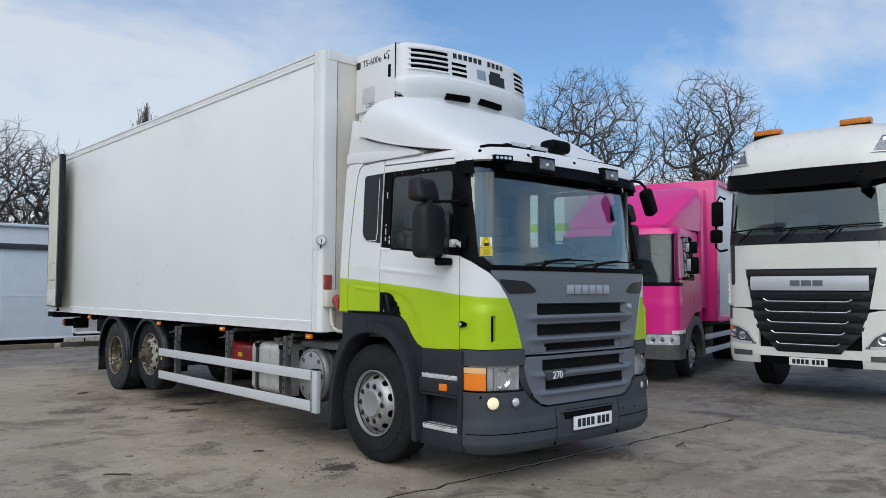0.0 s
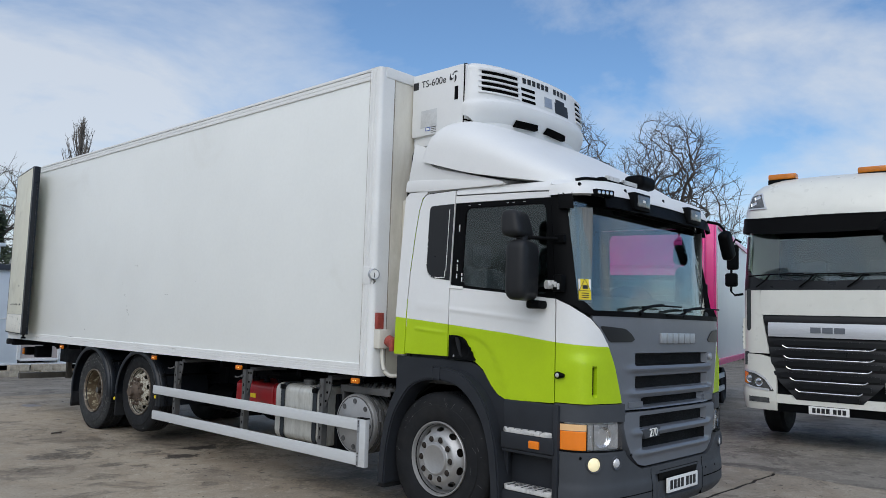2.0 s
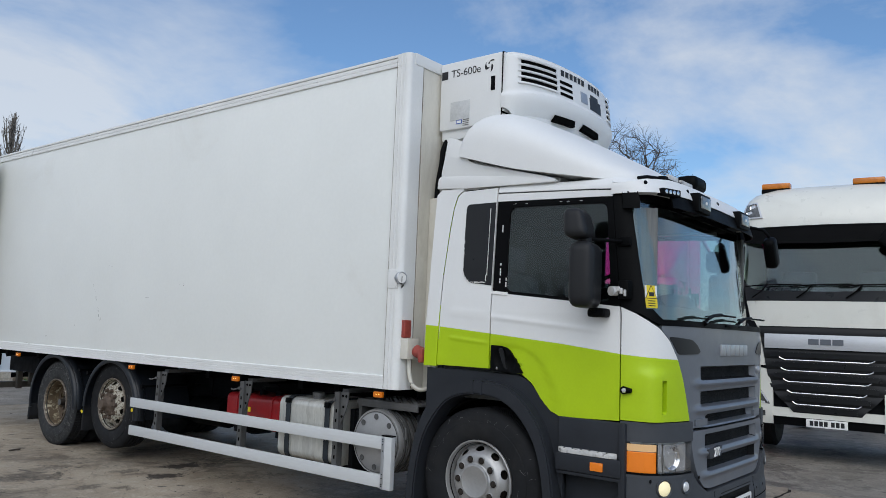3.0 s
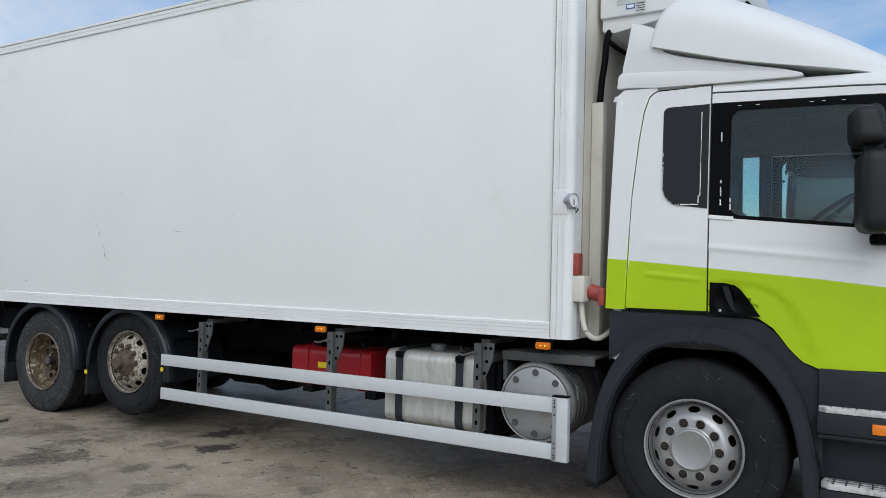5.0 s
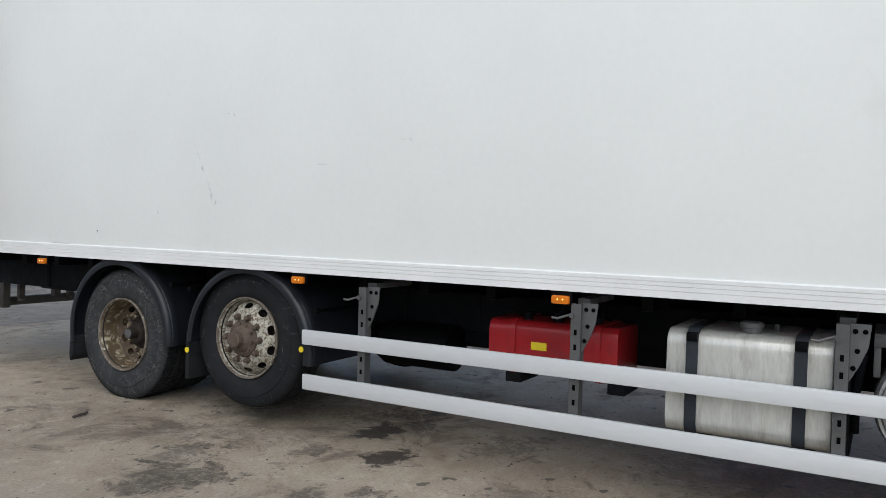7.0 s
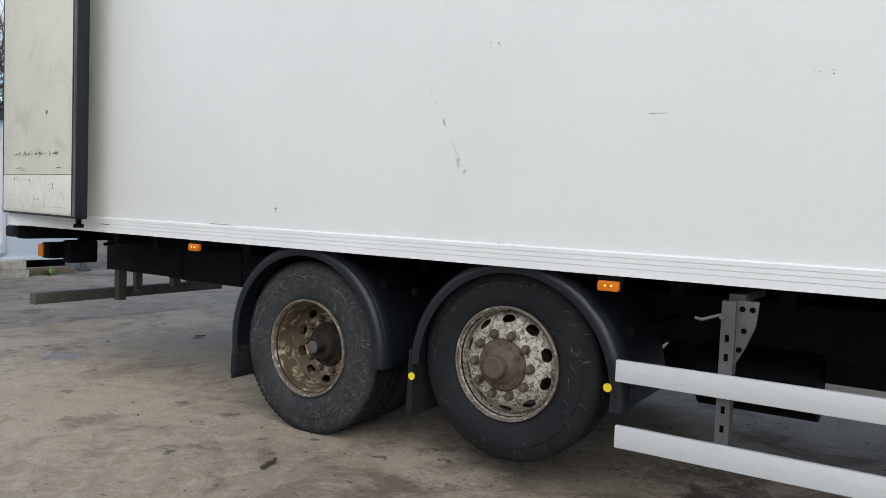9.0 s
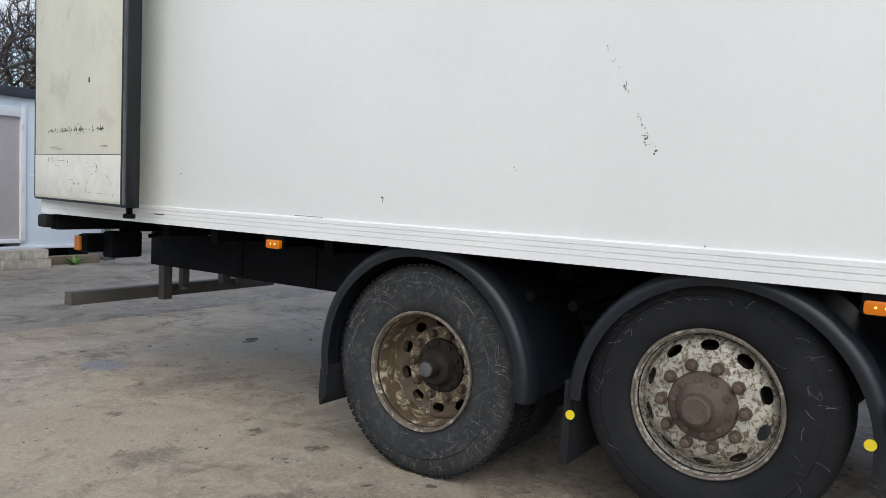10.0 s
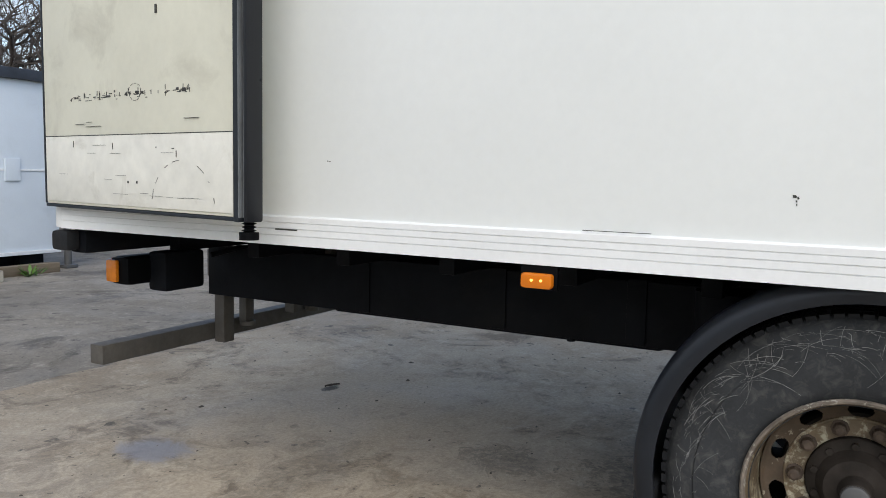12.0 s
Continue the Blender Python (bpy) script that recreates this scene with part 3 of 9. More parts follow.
class Shell:
    """The skin of a cab: a plan outline (two straight sides and a rounded front) that leans in and back with height."""

    def __init__(self, cx, yf, a, b, n, yr, belt=1.7, rake=0.2, lean=0.05):
        self.cx, self.yf, self.a, self.b, self.yr = cx, yf, a, b, yr
        self.belt, self.rake, self.lean = belt, rake, lean
        half = [(-a, yr), (-a, yf + b)]
        for i in range(1, 121):
            th = math.pi / 2 * i / 120
            half.append((-a * math.cos(th) ** (2 / n), yf + b - b * math.sin(th) ** (2 / n)))
        self.p = np.array(half)
        self.s = np.concatenate([[0], np.cumsum(np.hypot(*np.diff(self.p, axis=0).T))])
        self.half = float(self.s[-1])

    def uy(self, y):
        """The distance along the skin of a point on the left side, by its y."""
        return float(np.interp(-y, -self.p[:, 1], self.s))

    def ux(self, x):
        """The distance along the skin of a point on the front, by its x."""
        d = -abs(x - self.cx)
        u = float(np.interp(d, self.p[1:, 0], self.s[1:]))
        return u if x <= self.cx else 2 * self.half - u

    def plan(self, u):
        m = u > self.half
        v = 2 * self.half - u if m else u
        x, y = float(np.interp(v, self.s, self.p[:, 0])), float(np.interp(v, self.s, self.p[:, 1]))
        return (-x if m else x), y

    def at(self, u, z, off=0.0):
        def base(w):
            x, y = self.plan(w)
            up = max(0.0, z - self.belt)
            wf = min(1.0, max(0.0, (self.yf + self.b + 0.1 - y) / self.b))
            return Vector((self.cx + x * (1 - self.lean * up), y + self.rake * up * wf, z))
        p = base(u)
        if off:
            e = 0.01
            t = base(min(u + e, 2 * self.half)) - base(max(u - e, 0))
            p = p + Vector((t.y, -t.x, 0)).normalized() * off
        return p

    def panel(self, bm, us, zlo, zhi, nz=6, off=0.0, thick=0.02, split=None, mi=0, mi_low=0, disp=None, mfun=None):
        """A plate on the skin between two heights, each a number or a function of u; split: a height under which mi_low is used."""
        lo, hi = (f if callable(f) else (lambda u, f=f: f) for f in (zlo, zhi))
        grids = [(lo, hi, mi)] if split is None else [(lo, lambda u: max(lo(u), min(hi(u), split(u))), mi_low), (lambda u: max(lo(u), min(hi(u), split(u))), hi, mi)]
        for f, g, k in grids:
            outer = [[bm.verts.new(self.at(u, f(u) + (g(u) - f(u)) * j / nz, off + (disp(u, f(u) + (g(u) - f(u)) * j / nz) if disp else 0))) for j in range(nz + 1)] for u in us]
            inner = [[bm.verts.new(self.at(u, f(u) + (g(u) - f(u)) * j / nz, off - thick)) for j in (0, nz)] for u in us]
            for i in range(len(us) - 1):
                um = (us[i] + us[i + 1]) / 2
                for j in range(nz):
                    fc = bm.faces.new([outer[i][j], outer[i + 1][j], outer[i + 1][j + 1], outer[i][j + 1]])
                    fc.material_index = mfun(um, f(um) + (g(um) - f(um)) * (j + 0.5) / nz) if mfun else k
                bm.faces.new([inner[i][0], inner[i][1], inner[i + 1][1], inner[i + 1][0]]).material_index = k
                bm.faces.new([inner[i][0], inner[i + 1][0], outer[i + 1][0], outer[i][0]]).material_index = k
                bm.faces.new([inner[i][1], outer[i][nz], outer[i + 1][nz], inner[i + 1][1]]).material_index = k
            for i in (0, -1):
                bm.faces.new([inner[i][0]] + outer[i] + [inner[i][1]]).material_index = k
        return bm


def span(a, b, n):
    return [a + (b - a) * i / n for i in range(n + 1)]


def rounded(u0, u1, z0, z1, r):
    """Lower and upper edge, as functions of u, of a plate with rounded corners; z0 and z1 may be functions."""
    f0, f1 = (f if callable(f) else (lambda u, f=f: f) for f in (z0, z1))

    def cut(u):
        d = min(abs(u - u0), abs(u - u1))
        return r - math.sqrt(max(0.0, r * r - (r - d) ** 2)) if d < r else 0.0
    return (lambda u: f0(u) + cut(u)), (lambda u: f1(u) - cut(u))


def rspan(a, b, r, n=8):
    """Stations that are dense near both ends, for rounded plates."""
    s = 1 if b > a else -1
    e = [s * r * (1 - math.cos(math.pi / 2 * i / 6)) for i in range(7)]
    return [a + k for k in e] + [a + s * r + (b - a - 2 * s * r) * i / n for i in range(1, n)] + [b - k for k in e[::-1]]


def words(name, text, size, m, material, parent, depth=0.002):
    """Raised lettering as a mesh in Blender's own font."""
    cu = bpy.data.curves.new(name, "FONT")
    cu.body, cu.size, cu.extrude, cu.align_x, cu.align_y = text, size, depth, "CENTER", "CENTER"
    tmp = bpy.data.objects.new(name, cu)
    me = bpy.data.meshes.new_from_object(tmp)
    bpy.data.objects.remove(tmp)
    bpy.data.curves.remove(cu)
    me.transform(m)
    me.materials.clear()
    me.materials.append(M[material])
    ob = new(name, me)
    ob.parent = parent
    ob.matrix_parent_inverse = ORIGIN.get(parent.name, Matrix.Identity(4))
    return ob


# ---- ground ----
def ground_material(name, dark, pale, brown, stain, chips, patches, puddle=True):
    m = bpy.data.materials.new(name)
    m.use_nodes = True
    nt = m.node_tree
    p = nt.nodes["Principled BSDF"]
    ln = nt.links.new
    co = nt.nodes.new("ShaderNodeTexCoord")

    def noisy(sc, detail=6.0, rgh=0.62, dist=0.0):
        n = nt.nodes.new("ShaderNodeTexNoise")
        n.inputs["Scale"].default_value, n.inputs["Detail"].default_value = sc, detail
        n.inputs["Roughness"].default_value, n.inputs["Distortion"].default_value = rgh, dist
        ln(co.outputs["Object"], n.inputs["Vector"])
        return n.outputs["Fac"]

    def ramp(fac, lo, hi, a=0.0, b=1.0, smooth=True):
        r = nt.nodes.new("ShaderNodeMapRange")
        r.interpolation_type = "SMOOTHSTEP" if smooth else "LINEAR"
        r.inputs["From Min"].default_value, r.inputs["From Max"].default_value = lo, hi
        r.inputs["To Min"].default_value, r.inputs["To Max"].default_value = a, b
        ln(fac, r.inputs["Value"])
        return r.outputs[0]

    def mth(op, a, b):
        x = nt.nodes.new("ShaderNodeMath")
        x.operation = op
        for i, v in enumerate((a, b)):
            if isinstance(v, (int, float)):
                x.inputs[i].default_value = v
            else:
                ln(v, x.inputs[i])
        return x.outputs[0]

    def mixed(fac, a, b, blend="MIX"):
        x = nt.nodes.new("ShaderNodeMix")
        x.data_type, x.blend_type = "RGBA", blend
        for slot, v in (("Factor", fac), ("A", a), ("B", b)):
            if isinstance(v, (float, int)):
                x.inputs[slot].default_value = v
            elif isinstance(v, tuple):
                x.inputs[slot].default_value = (*v, 1)
            else:
                ln(v, x.inputs[slot])
        return x.outputs["Result"]

    c = mixed(ramp(noisy(0.5, 6, 0.6, 0.5), 0.32, 0.68), dark, pale)
    c = mixed(ramp(noisy(2.6, 9, 0.7, 0.6), 0.42, 0.68, 0, 0.6), c, brown)
    c = mixed(ramp(noisy(6.5, 10, 0.78, 0.4), 0.52, 0.66, 0, 0.7), c, chips)
    c = mixed(ramp(noisy(1.3, 12, 0.74, 0.9), 0.52, 0.62, 0, 0.75), c, stain)
    c = mixed(ramp(noisy(13, 10, 0.8, 0.7), 0.57, 0.66, 0, 0.7), c, (0.15, 0.132, 0.108))
    # spalled pits and specks, sparse and of uneven size
    bend = nt.nodes.new("ShaderNodeTexNoise")
    bend.inputs["Scale"].default_value, bend.inputs["Detail"].default_value = 11, 5
    ln(co.outputs["Object"], bend.inputs["Vector"])
    bx = nt.nodes.new("ShaderNodeMix")
    bx.data_type, bx.blend_type = "RGBA", "LINEAR_LIGHT"
    bx.inputs["Factor"].default_value = 0.07
    ln(co.outputs["Object"], bx.inputs["A"]), ln(bend.outputs["Color"], bx.inputs["B"])
    for sc, size, keep, amount in ((2.2, 0.22, 0.78, 0.45), (6.0, 0.24, 0.55, 0.85), (17.0, 0.26, 0.5, 0.8)):
        vp = nt.nodes.new("ShaderNodeTexVoronoi")
        vp.inputs["Scale"].default_value = sc
        ln(bx.outputs["Result"], vp.inputs["Vector"])
        sp = nt.nodes.new("ShaderNodeSeparateColor")
        ln(vp.outputs["Color"], sp.inputs[0])
        rad = mth("MULTIPLY", ramp(sp.outputs[0], keep, 1.0, 0.0, 1.0, False), size)
        inside = ramp(mth("SUBTRACT", rad, vp.outputs["Distance"]), 0.0, 0.035, 0.0, amount)
        c = mixed(inside, c, (0.075, 0.066, 0.055))
    # oil and damp marks, and shade put in under the lorry: x, y, radius along x, radius along y
    sep = nt.nodes.new("ShaderNodeSeparateXYZ")
    ln(co.outputs["Object"], sep.inputs[0])
    wob = noisy(5.0, 10, 0.78, 0.8)
    torn = ramp(noisy(19.0, 9, 0.75, 0.5), 0.36, 0.56, 0.25, 1.0)
    for sx, sy, rx, ry, amount in patches:
        dx = mth("DIVIDE", mth("SUBTRACT", sep.outputs[0], sx), rx)
        dy = mth("DIVIDE", mth("SUBTRACT", sep.outputs[1], sy), ry)
        dd = mth("SQRT", mth("ADD", mth("MULTIPLY", dx, dx), mth("MULTIPLY", dy, dy)), 0)
        dd = mth("ADD", dd, mth("MULTIPLY", mth("SUBTRACT", wob, 0.5), 5.5))
        if amount < 0:        # a paler area
            c = mixed(ramp(dd, 1.3, 0.3, 0.0, -amount), c, (0.47, 0.40, 0.305))
        else:
            c = mixed(ramp(dd, 1.1, 0.7, 0.0, amount) if amount > 0.9 else mth("MULTIPLY", ramp(dd, 1.1, 0.7, 0.0, amount), torn), c, (0.040, 0.033, 0.027) if amount > 0.9 else (0.050, 0.041, 0.032))
    grit = ramp(noisy(48, 6, 0.75), 0.28, 0.74, 0.72, 1.28, False)
    gc = nt.nodes.new("ShaderNodeCombineXYZ")
    for i in range(3):
        ln(grit, gc.inputs[i])
    c = mixed(1.0, c, gc.outputs[0], "MULTIPLY")
    vo = nt.nodes.new("ShaderNodeTexVoronoi")
    vo.inputs["Scale"].default_value = 26
    ln(co.outputs["Object"], vo.inputs["Vector"])
    c = mixed(ramp(vo.outputs["Distance"], 0.10, 0.04, 0, 0.55), c, (0.30, 0.28, 0.25))
    # a small puddle, the sky's bluish reflection put into its colour
    dx = mth("DIVIDE", mth("SUBTRACT", sep.outputs[0], 4.51), 0.16)
    dy = mth("DIVIDE", mth("SUBTRACT", sep.outputs[1], 15.14), 0.19)
    dd = mth("ADD", mth("SQRT", mth("ADD", mth("MULTIPLY", dx, dx), mth("MULTIPLY", dy, dy)), 0), mth("MULTIPLY", mth("SUBTRACT", wob, 0.5), 2.2))
    wet = ramp(dd, 1.25, 0.6, 0.0, 0.8 if puddle else 0.0)
    c = mixed(wet, c, (0.215, 0.215, 0.24))
    ln(c, p.inputs["Base Color"])
    rough = ramp(noisy(0.9, 6, 0.6, 0.8), 0.35, 0.65, 0.6, 0.92)
    ln(mth("SUBTRACT", rough, mth("MULTIPLY", wet, 0.45)), p.inputs["Roughness"])
    b = nt.nodes.new("ShaderNodeBump")
    b.inputs["Strength"].default_value, b.inputs["Distance"].default_value = 0.3, 0.012
    ln(mth("ADD", noisy(38, 6, 0.7), mth("MULTIPLY", noisy(6, 6, 0.65), 1.6)), b.inputs["Height"])
    ln(b.outputs[0], p.inputs["Normal"])
    return m


GROUND_DARK, GROUND_PALE, GROUND_BROWN, GROUND_STAIN = (0.262, 0.221, 0.167), (0.385, 0.332, 0.254), (0.252, 0.197, 0.136), (0.130, 0.104, 0.077)
STAINS_AND_SHADE = [(3.16, 10.25, 0.28, 0.30, 0.8), (3.52, 10.58, 0.26, 0.16, 0.6), (3.34, 9.45, 0.14, 0.12, 0.7), (3.55, 9.22, 0.14, 0.10, 0.7), (4.15, 9.46, 0.20, 0.13, 0.93), (4.62, 9.84, 0.24, 0.15, 0.93), (5.10, 9.95, 0.22, 0.22, 0.8), (4.92, 9.68, 0.18, 0.12, 0.85), (3.97, 9.98, 0.12, 0.12, 0.6), (4.75, 8.95, 0.28, 0.20, 0.6), (2.6, 9.7, 0.22, 0.14, 0.5), (3.0, 8.9, 0.2, 0.12, 0.5),
          (3.86, 5.60, 0.13, 0.14, 0.95), (3.93, 5.92, 0.10, 0.07, 0.7), (3.66, 5.36, 0.16, 0.07, 0.5), (3.25, 6.98, 0.22, 0.26, 0.5), (3.42, 7.22, 0.14, 0.18, 0.5), (1.95, 6.5, 0.12, 0.42, 0.55), (2.1, 7.1, 0.12, 0.30, 0.5), (1.7, 5.9, 0.14, 0.3, 0.45),
          (3.57, 13.28, 0.20, 0.14, 0.5), (4.21, 13.19, 0.07, 0.06, 0.8), (4.21, 12.74, 0.06, 0.05, 0.8), (3.87, 14.02, 0.05, 0.05, 0.7), (4.65, 14.32, 0.5, 0.16, 0.35), (5.88, 15.08, 0.06, 0.03, 0.9), (5.5, 12.9, 0.4, 0.3, 0.6), (5.3, 13.6, 0.2, 0.2, 0.5),
          # first the broad patches under the lorry, shade and dirt in one colour
          (4.6, 10.5, 0.8, 0.7, 0.4), (4.9, 11.6, 0.5, 0.7, 0.4), (3.75, 10.9, 0.25, 0.35, 0.3), (3.9, 8.3, 0.3, 0.45, 0.3), (4.9, 7.2, 0.6, 0.9, 0.45), (4.1, 4.30, 0.16, 0.09, 0.5), (6.9, 3.9, 0.3, 0.12, 0.3), (1.2, 7.8, 0.5, 0.16, 0.45), (2.6, 6.2, 0.4, 0.10, 0.4), (0.9, 6.6, 0.4, 0.15, 0.45), (2.4, 8.2, 0.4, 0.14, 0.5), (1.6, 9.3, 0.5, 0.2, 0.45), (7.4, 3.4, 0.8, 0.07, 0.4), (6.0, 3.6, 0.6, 0.06, 0.35),
          (6.6, 3.1, 1.0, 0.10, -0.4), (7.6, 2.8, 1.0, 0.08, -0.4), (3.6, 13.9, 1.5, 1.6, -0.5), (5.7, 14.6, 1.6, 1.5, -0.55)]
STAINS_AND_SHADE.sort(key=lambda q: q[4])
M["concrete"] = ground_material("yard_concrete", GROUND_DARK, GROUND_PALE, GROUND_BROWN, GROUND_STAIN, (0.45, 0.40, 0.32), STAINS_AND_SHADE)
M["asphalt"] = ground_material("old_asphalt", (0.18, 0.16, 0.132), (0.27, 0.242, 0.20), (0.15, 0.13, 0.103), (0.075, 0.066, 0.055), (0.36, 0.33, 0.28), [(10.50, 5.22, 0.42, 0.34, 0.75), (9.6, 4.5, 0.4, 0.3, 0.4), (11.6, 6.9, 1.4, 1.2, 0.5), (12.9, 4.5, 1.5, 2.5, 0.5)], False)

b = B()
prism(b, [(-1500, -1500), (1500, -1500), (1500, 1500), (-1500, 1500)], "z", -0.4, -0.03)
tagged(part("ground", b, "asphalt"), "worn grey asphalt yard ground with patches", "ground", kind="structure")
b = B()
rj = random.Random(2)
edge = [(x, 4.57 + rj.gauss(0, 0.012)) for x in span(8.8, -30, 260)]      # ragged joint across the yard
side_edge_ = [(8.80 + rj.gauss(0, 0.03), y) for y in span(4.62, 16.75, 90)]
prism(b, [(x, y + 0.011 + abs(rj.gauss(0, 0.006))) for x, y in edge] + [(-30, 16.3)] + [(x, 16.75 + rj.gauss(0, 0.02)) for x in span(-2, 8.7, 60)] + side_edge_[::-1], "z", -0.3, 0.0)
tagged(part("pavement", b, "concrete"), "stained brown-grey concrete yard slab with oil marks", "pavement", kind="structure")
b = B()
prism(b, [(x, y - 0.011 - abs(rj.gauss(0, 0.006))) for x, y in edge] + [(-30, -30), (8.85, -30)] + [(8.82 + rj.gauss(0, 0.03), y) for y in span(-12, 4.5, 100)], "z", -0.3, -0.004)
tagged(part("pavement", b, "concrete"), "stained brown-grey concrete yard slab before the lorry", "pavement", kind="structure")
b = B()
band(b, [(x, y - 0.04) for x, y in edge], [(x, y + 0.04) for x, y in edge], "z", -0.06, -0.0065)
tagged(part("pavement_joint", b, "joint"), "dark open joint between the concrete slabs", "joint", kind="structure")

# ---- the refrigerated lorry ----
CX = 5.36
lorry = thing("refrigerated_lorry", "white and lime green refrigerated box lorry parked on concrete", "lorry", (CX, 10.0, 0))


def wheel(parent, side, y, z, kind, R=0.515, xo=4.19, cx=CX):
    """A road wheel: side -1 is the left side of the lorry's plan. kind: 'front', 'lift' or 'drive'."""
    ax = (-side, 0, 0)
    o = Vector((cx + side * (cx - xo), y, z))
    w = 0.30
    dh = 0.235 if kind == "drive" else 0.10
    drum = B()
    lathe(drum, o, ax, [(dh, 0), (dh, 0.20), (dh + 0.03, 0.205), (0.36, 0.205), (0.36, 0)], 32)
    body = part("wheel", drum, "drum", parent)
    t = B()
    prof = [(0.030, 0.285), (0.018, 0.30), (0.006, 0.33), (0.0, 0.38), (0.002, 0.42), (0.008, 0.425), (0.010, R - 0.06), (0.022, R - 0.022), (0.04, R - 0.006)]
    n = 5
    for i in range(n):
        a, b_ = 0.045 + (w - 0.09) * i / n, 0.045 + (w - 0.09) * (i + 1) / n
        prof += [(a + 0.006, R), (b_ - 0.006, R), (b_ - 0.004, R - 0.012), (b_ + 0.004, R - 0.012)]
    prof += [(w - 0.03, R - 0.008), (w - 0.008, R - 0.05), (w, 0.40), (w - 0.01, 0.33), (w - 0.03, 0.285), (w - 0.03, 0.27), (0.03, 0.27), (0.03, 0.285)]
    lathe(t, o, ax, prof, 72)
    part("tyre", t, "scuffed" if kind == "drive" else "rubber", body)
    if kind == "drive":
        t = B()
        lathe(t, o + Vector(ax) * 0.34, ax, prof, 48)
        part("tyre", t, "rubber", body, "inner twin tyre")
        t = B()   # shoulder lugs of the drive tyre
        a, u, v = basis(ax)
        for k in range(92):
            th = k * math.tau / 92
            for h0, h1 in ((0.036, 0.092), (0.10, 0.14), (0.16, 0.20), (0.21, 0.264)):
                c = o + a * (h0 + h1) / 2 + (u * math.cos(th) + v * math.sin(th)) * (R - 0.007)
                rot = Matrix((a, -u * math.sin(th) + v * math.cos(th), u * math.cos(th) + v * math.sin(th))).transposed().to_4x4()
                q = bmesh.new()
                bmesh.ops.create_cube(q, size=1)
                for vert in q.verts:
                    vert.co = Vector((vert.co.x * (h1 - h0), vert.co.y * 0.026, vert.co.z * 0.024))
                merge(t, q, 0, Matrix.Translation(c) @ rot)
        tagged(part("tread_block", t, "rubber", body), kind="stuff")
    if side < 0:      # pale hair-line scuffs over the side wall
        rs, t = random.Random(7 if kind == "drive" else 9), B()
        wall = lerp([(0.30, 0.018), (0.33, 0.006), (0.38, 0.0), (0.42, 0.002), (0.425, 0.008), (R - 0.06, 0.010), (R - 0.022, 0.022)])
        for k in range({"drive": 420, "lift": 60, "front": 36}[kind]):
            th, r0 = rs.gauss(0.9 if k % 2 else 3.4, 0.9), rs.uniform(0.315, R - 0.03) if k % 6 < 1 else rs.uniform(R - 0.105, R - 0.03)
            l, d = 0.008 + 0.13 * rs.random() ** 2.5 if kind == "drive" else rs.uniform(0.02, 0.06), rs.uniform(0, math.tau) if k % 3 == 0 else th + math.pi / 2 * (k % 2) + rs.gauss(0, 0.25)
            y0, z0, wd_ = r0 * math.cos(th), r0 * math.sin(th), rs.uniform(0.0002, 0.0006)
            pts = []
            for f in span(0, 1, 5):
                yy, zz = y0 + l * f * math.cos(d + 0.35 * f), z0 + l * f * math.sin(d + 0.35 * f)
                rr_ = math.hypot(yy, zz)
                if 0.305 < rr_ < R - 0.024:
                    pts.append(o + Vector(ax) * (wall(rr_) - 0.0012) + Vector((0, yy, zz)))
            sd_ = Vector((0, -math.sin(d + 0.05), math.cos(d + 0.05))) * wd_
            for p, q in zip(pts, pts[1:]):
                t.faces.new([t.verts.new(v) for v in (p + sd_, q + sd_, q - sd_, p - sd_)])
        tagged(part("scuff", t, "scuff", body), kind="stuff")
    mt = {"front": "silver", "lift": "rust_rim", "drive": "brown_rim"}[kind]
    r = B()
    lathe(r, o, ax, [(0.028, 0.288), (0.012, 0.290), (0.008, 0.283), (0.02, 0.275), (0.05, 0.268), (0.16 if kind == "drive" else 0.09, 0.262), (0.25, 0.250)], 72)
    fl = B()
    lathe(fl, o, ax, [(0.030, 0.2905), (0.008, 0.2935), (0.002, 0.289), (0.004, 0.282), (0.018, 0.277), (0.019, 0.280)], 72)
    if kind == "drive":
        disc = [(0.170, 0.256), (0.182, 0.248)] + [(0.186 + 0.022 * f, 0.243 - 0.052 * f) for f in span(0, 1, 24)] + [(0.210, 0.18), (0.210, 0.09)]
        nut_r, nut_h, nut_m = 0.1625, 0.208, "rust"
    else:
        disc = [(0.085, 0.264), (0.066, 0.254)] + [(0.058 - 0.052 * f, 0.250 - 0.042 * f) for f in span(0, 1, 24)] + [(-0.004, 0.198), (-0.012, 0.185), (-0.016, 0.175), (-0.016, 0.10)]
        nut_r, nut_h, nut_m = 0.158, -0.016, "drum" if kind == "front" else "rust"

    def hole(i, f):
        ph = (f * 10) % 1.0
        return ((ph - 0.5) / 0.24) ** 2 + ((i - 13.5) / (10.5 if kind != "front" else 9.5)) ** 2 < 1
    if kind == "drive":
        dsc = B()
        lathe(dsc, o, ax, disc, 400, 0, hole)
        part("wheel_disc", dsc, "disc_rust", body)
    else:
        lathe(r, o, ax, disc, 400, 0, hole)
    rim = part("rim", r, mt, body)
    part("rim_flange", fl, mt if kind == "front" else "rim_edge", body)
    h = B()
    if kind == "front":
        lathe(h, o, ax, [(-0.016, 0.132), (-0.020, 0.129), (-0.022, 0.124), (-0.034, 0.119), (-0.037, 0.110), (-0.034, 0.104), (-0.0345, 0)], 40)
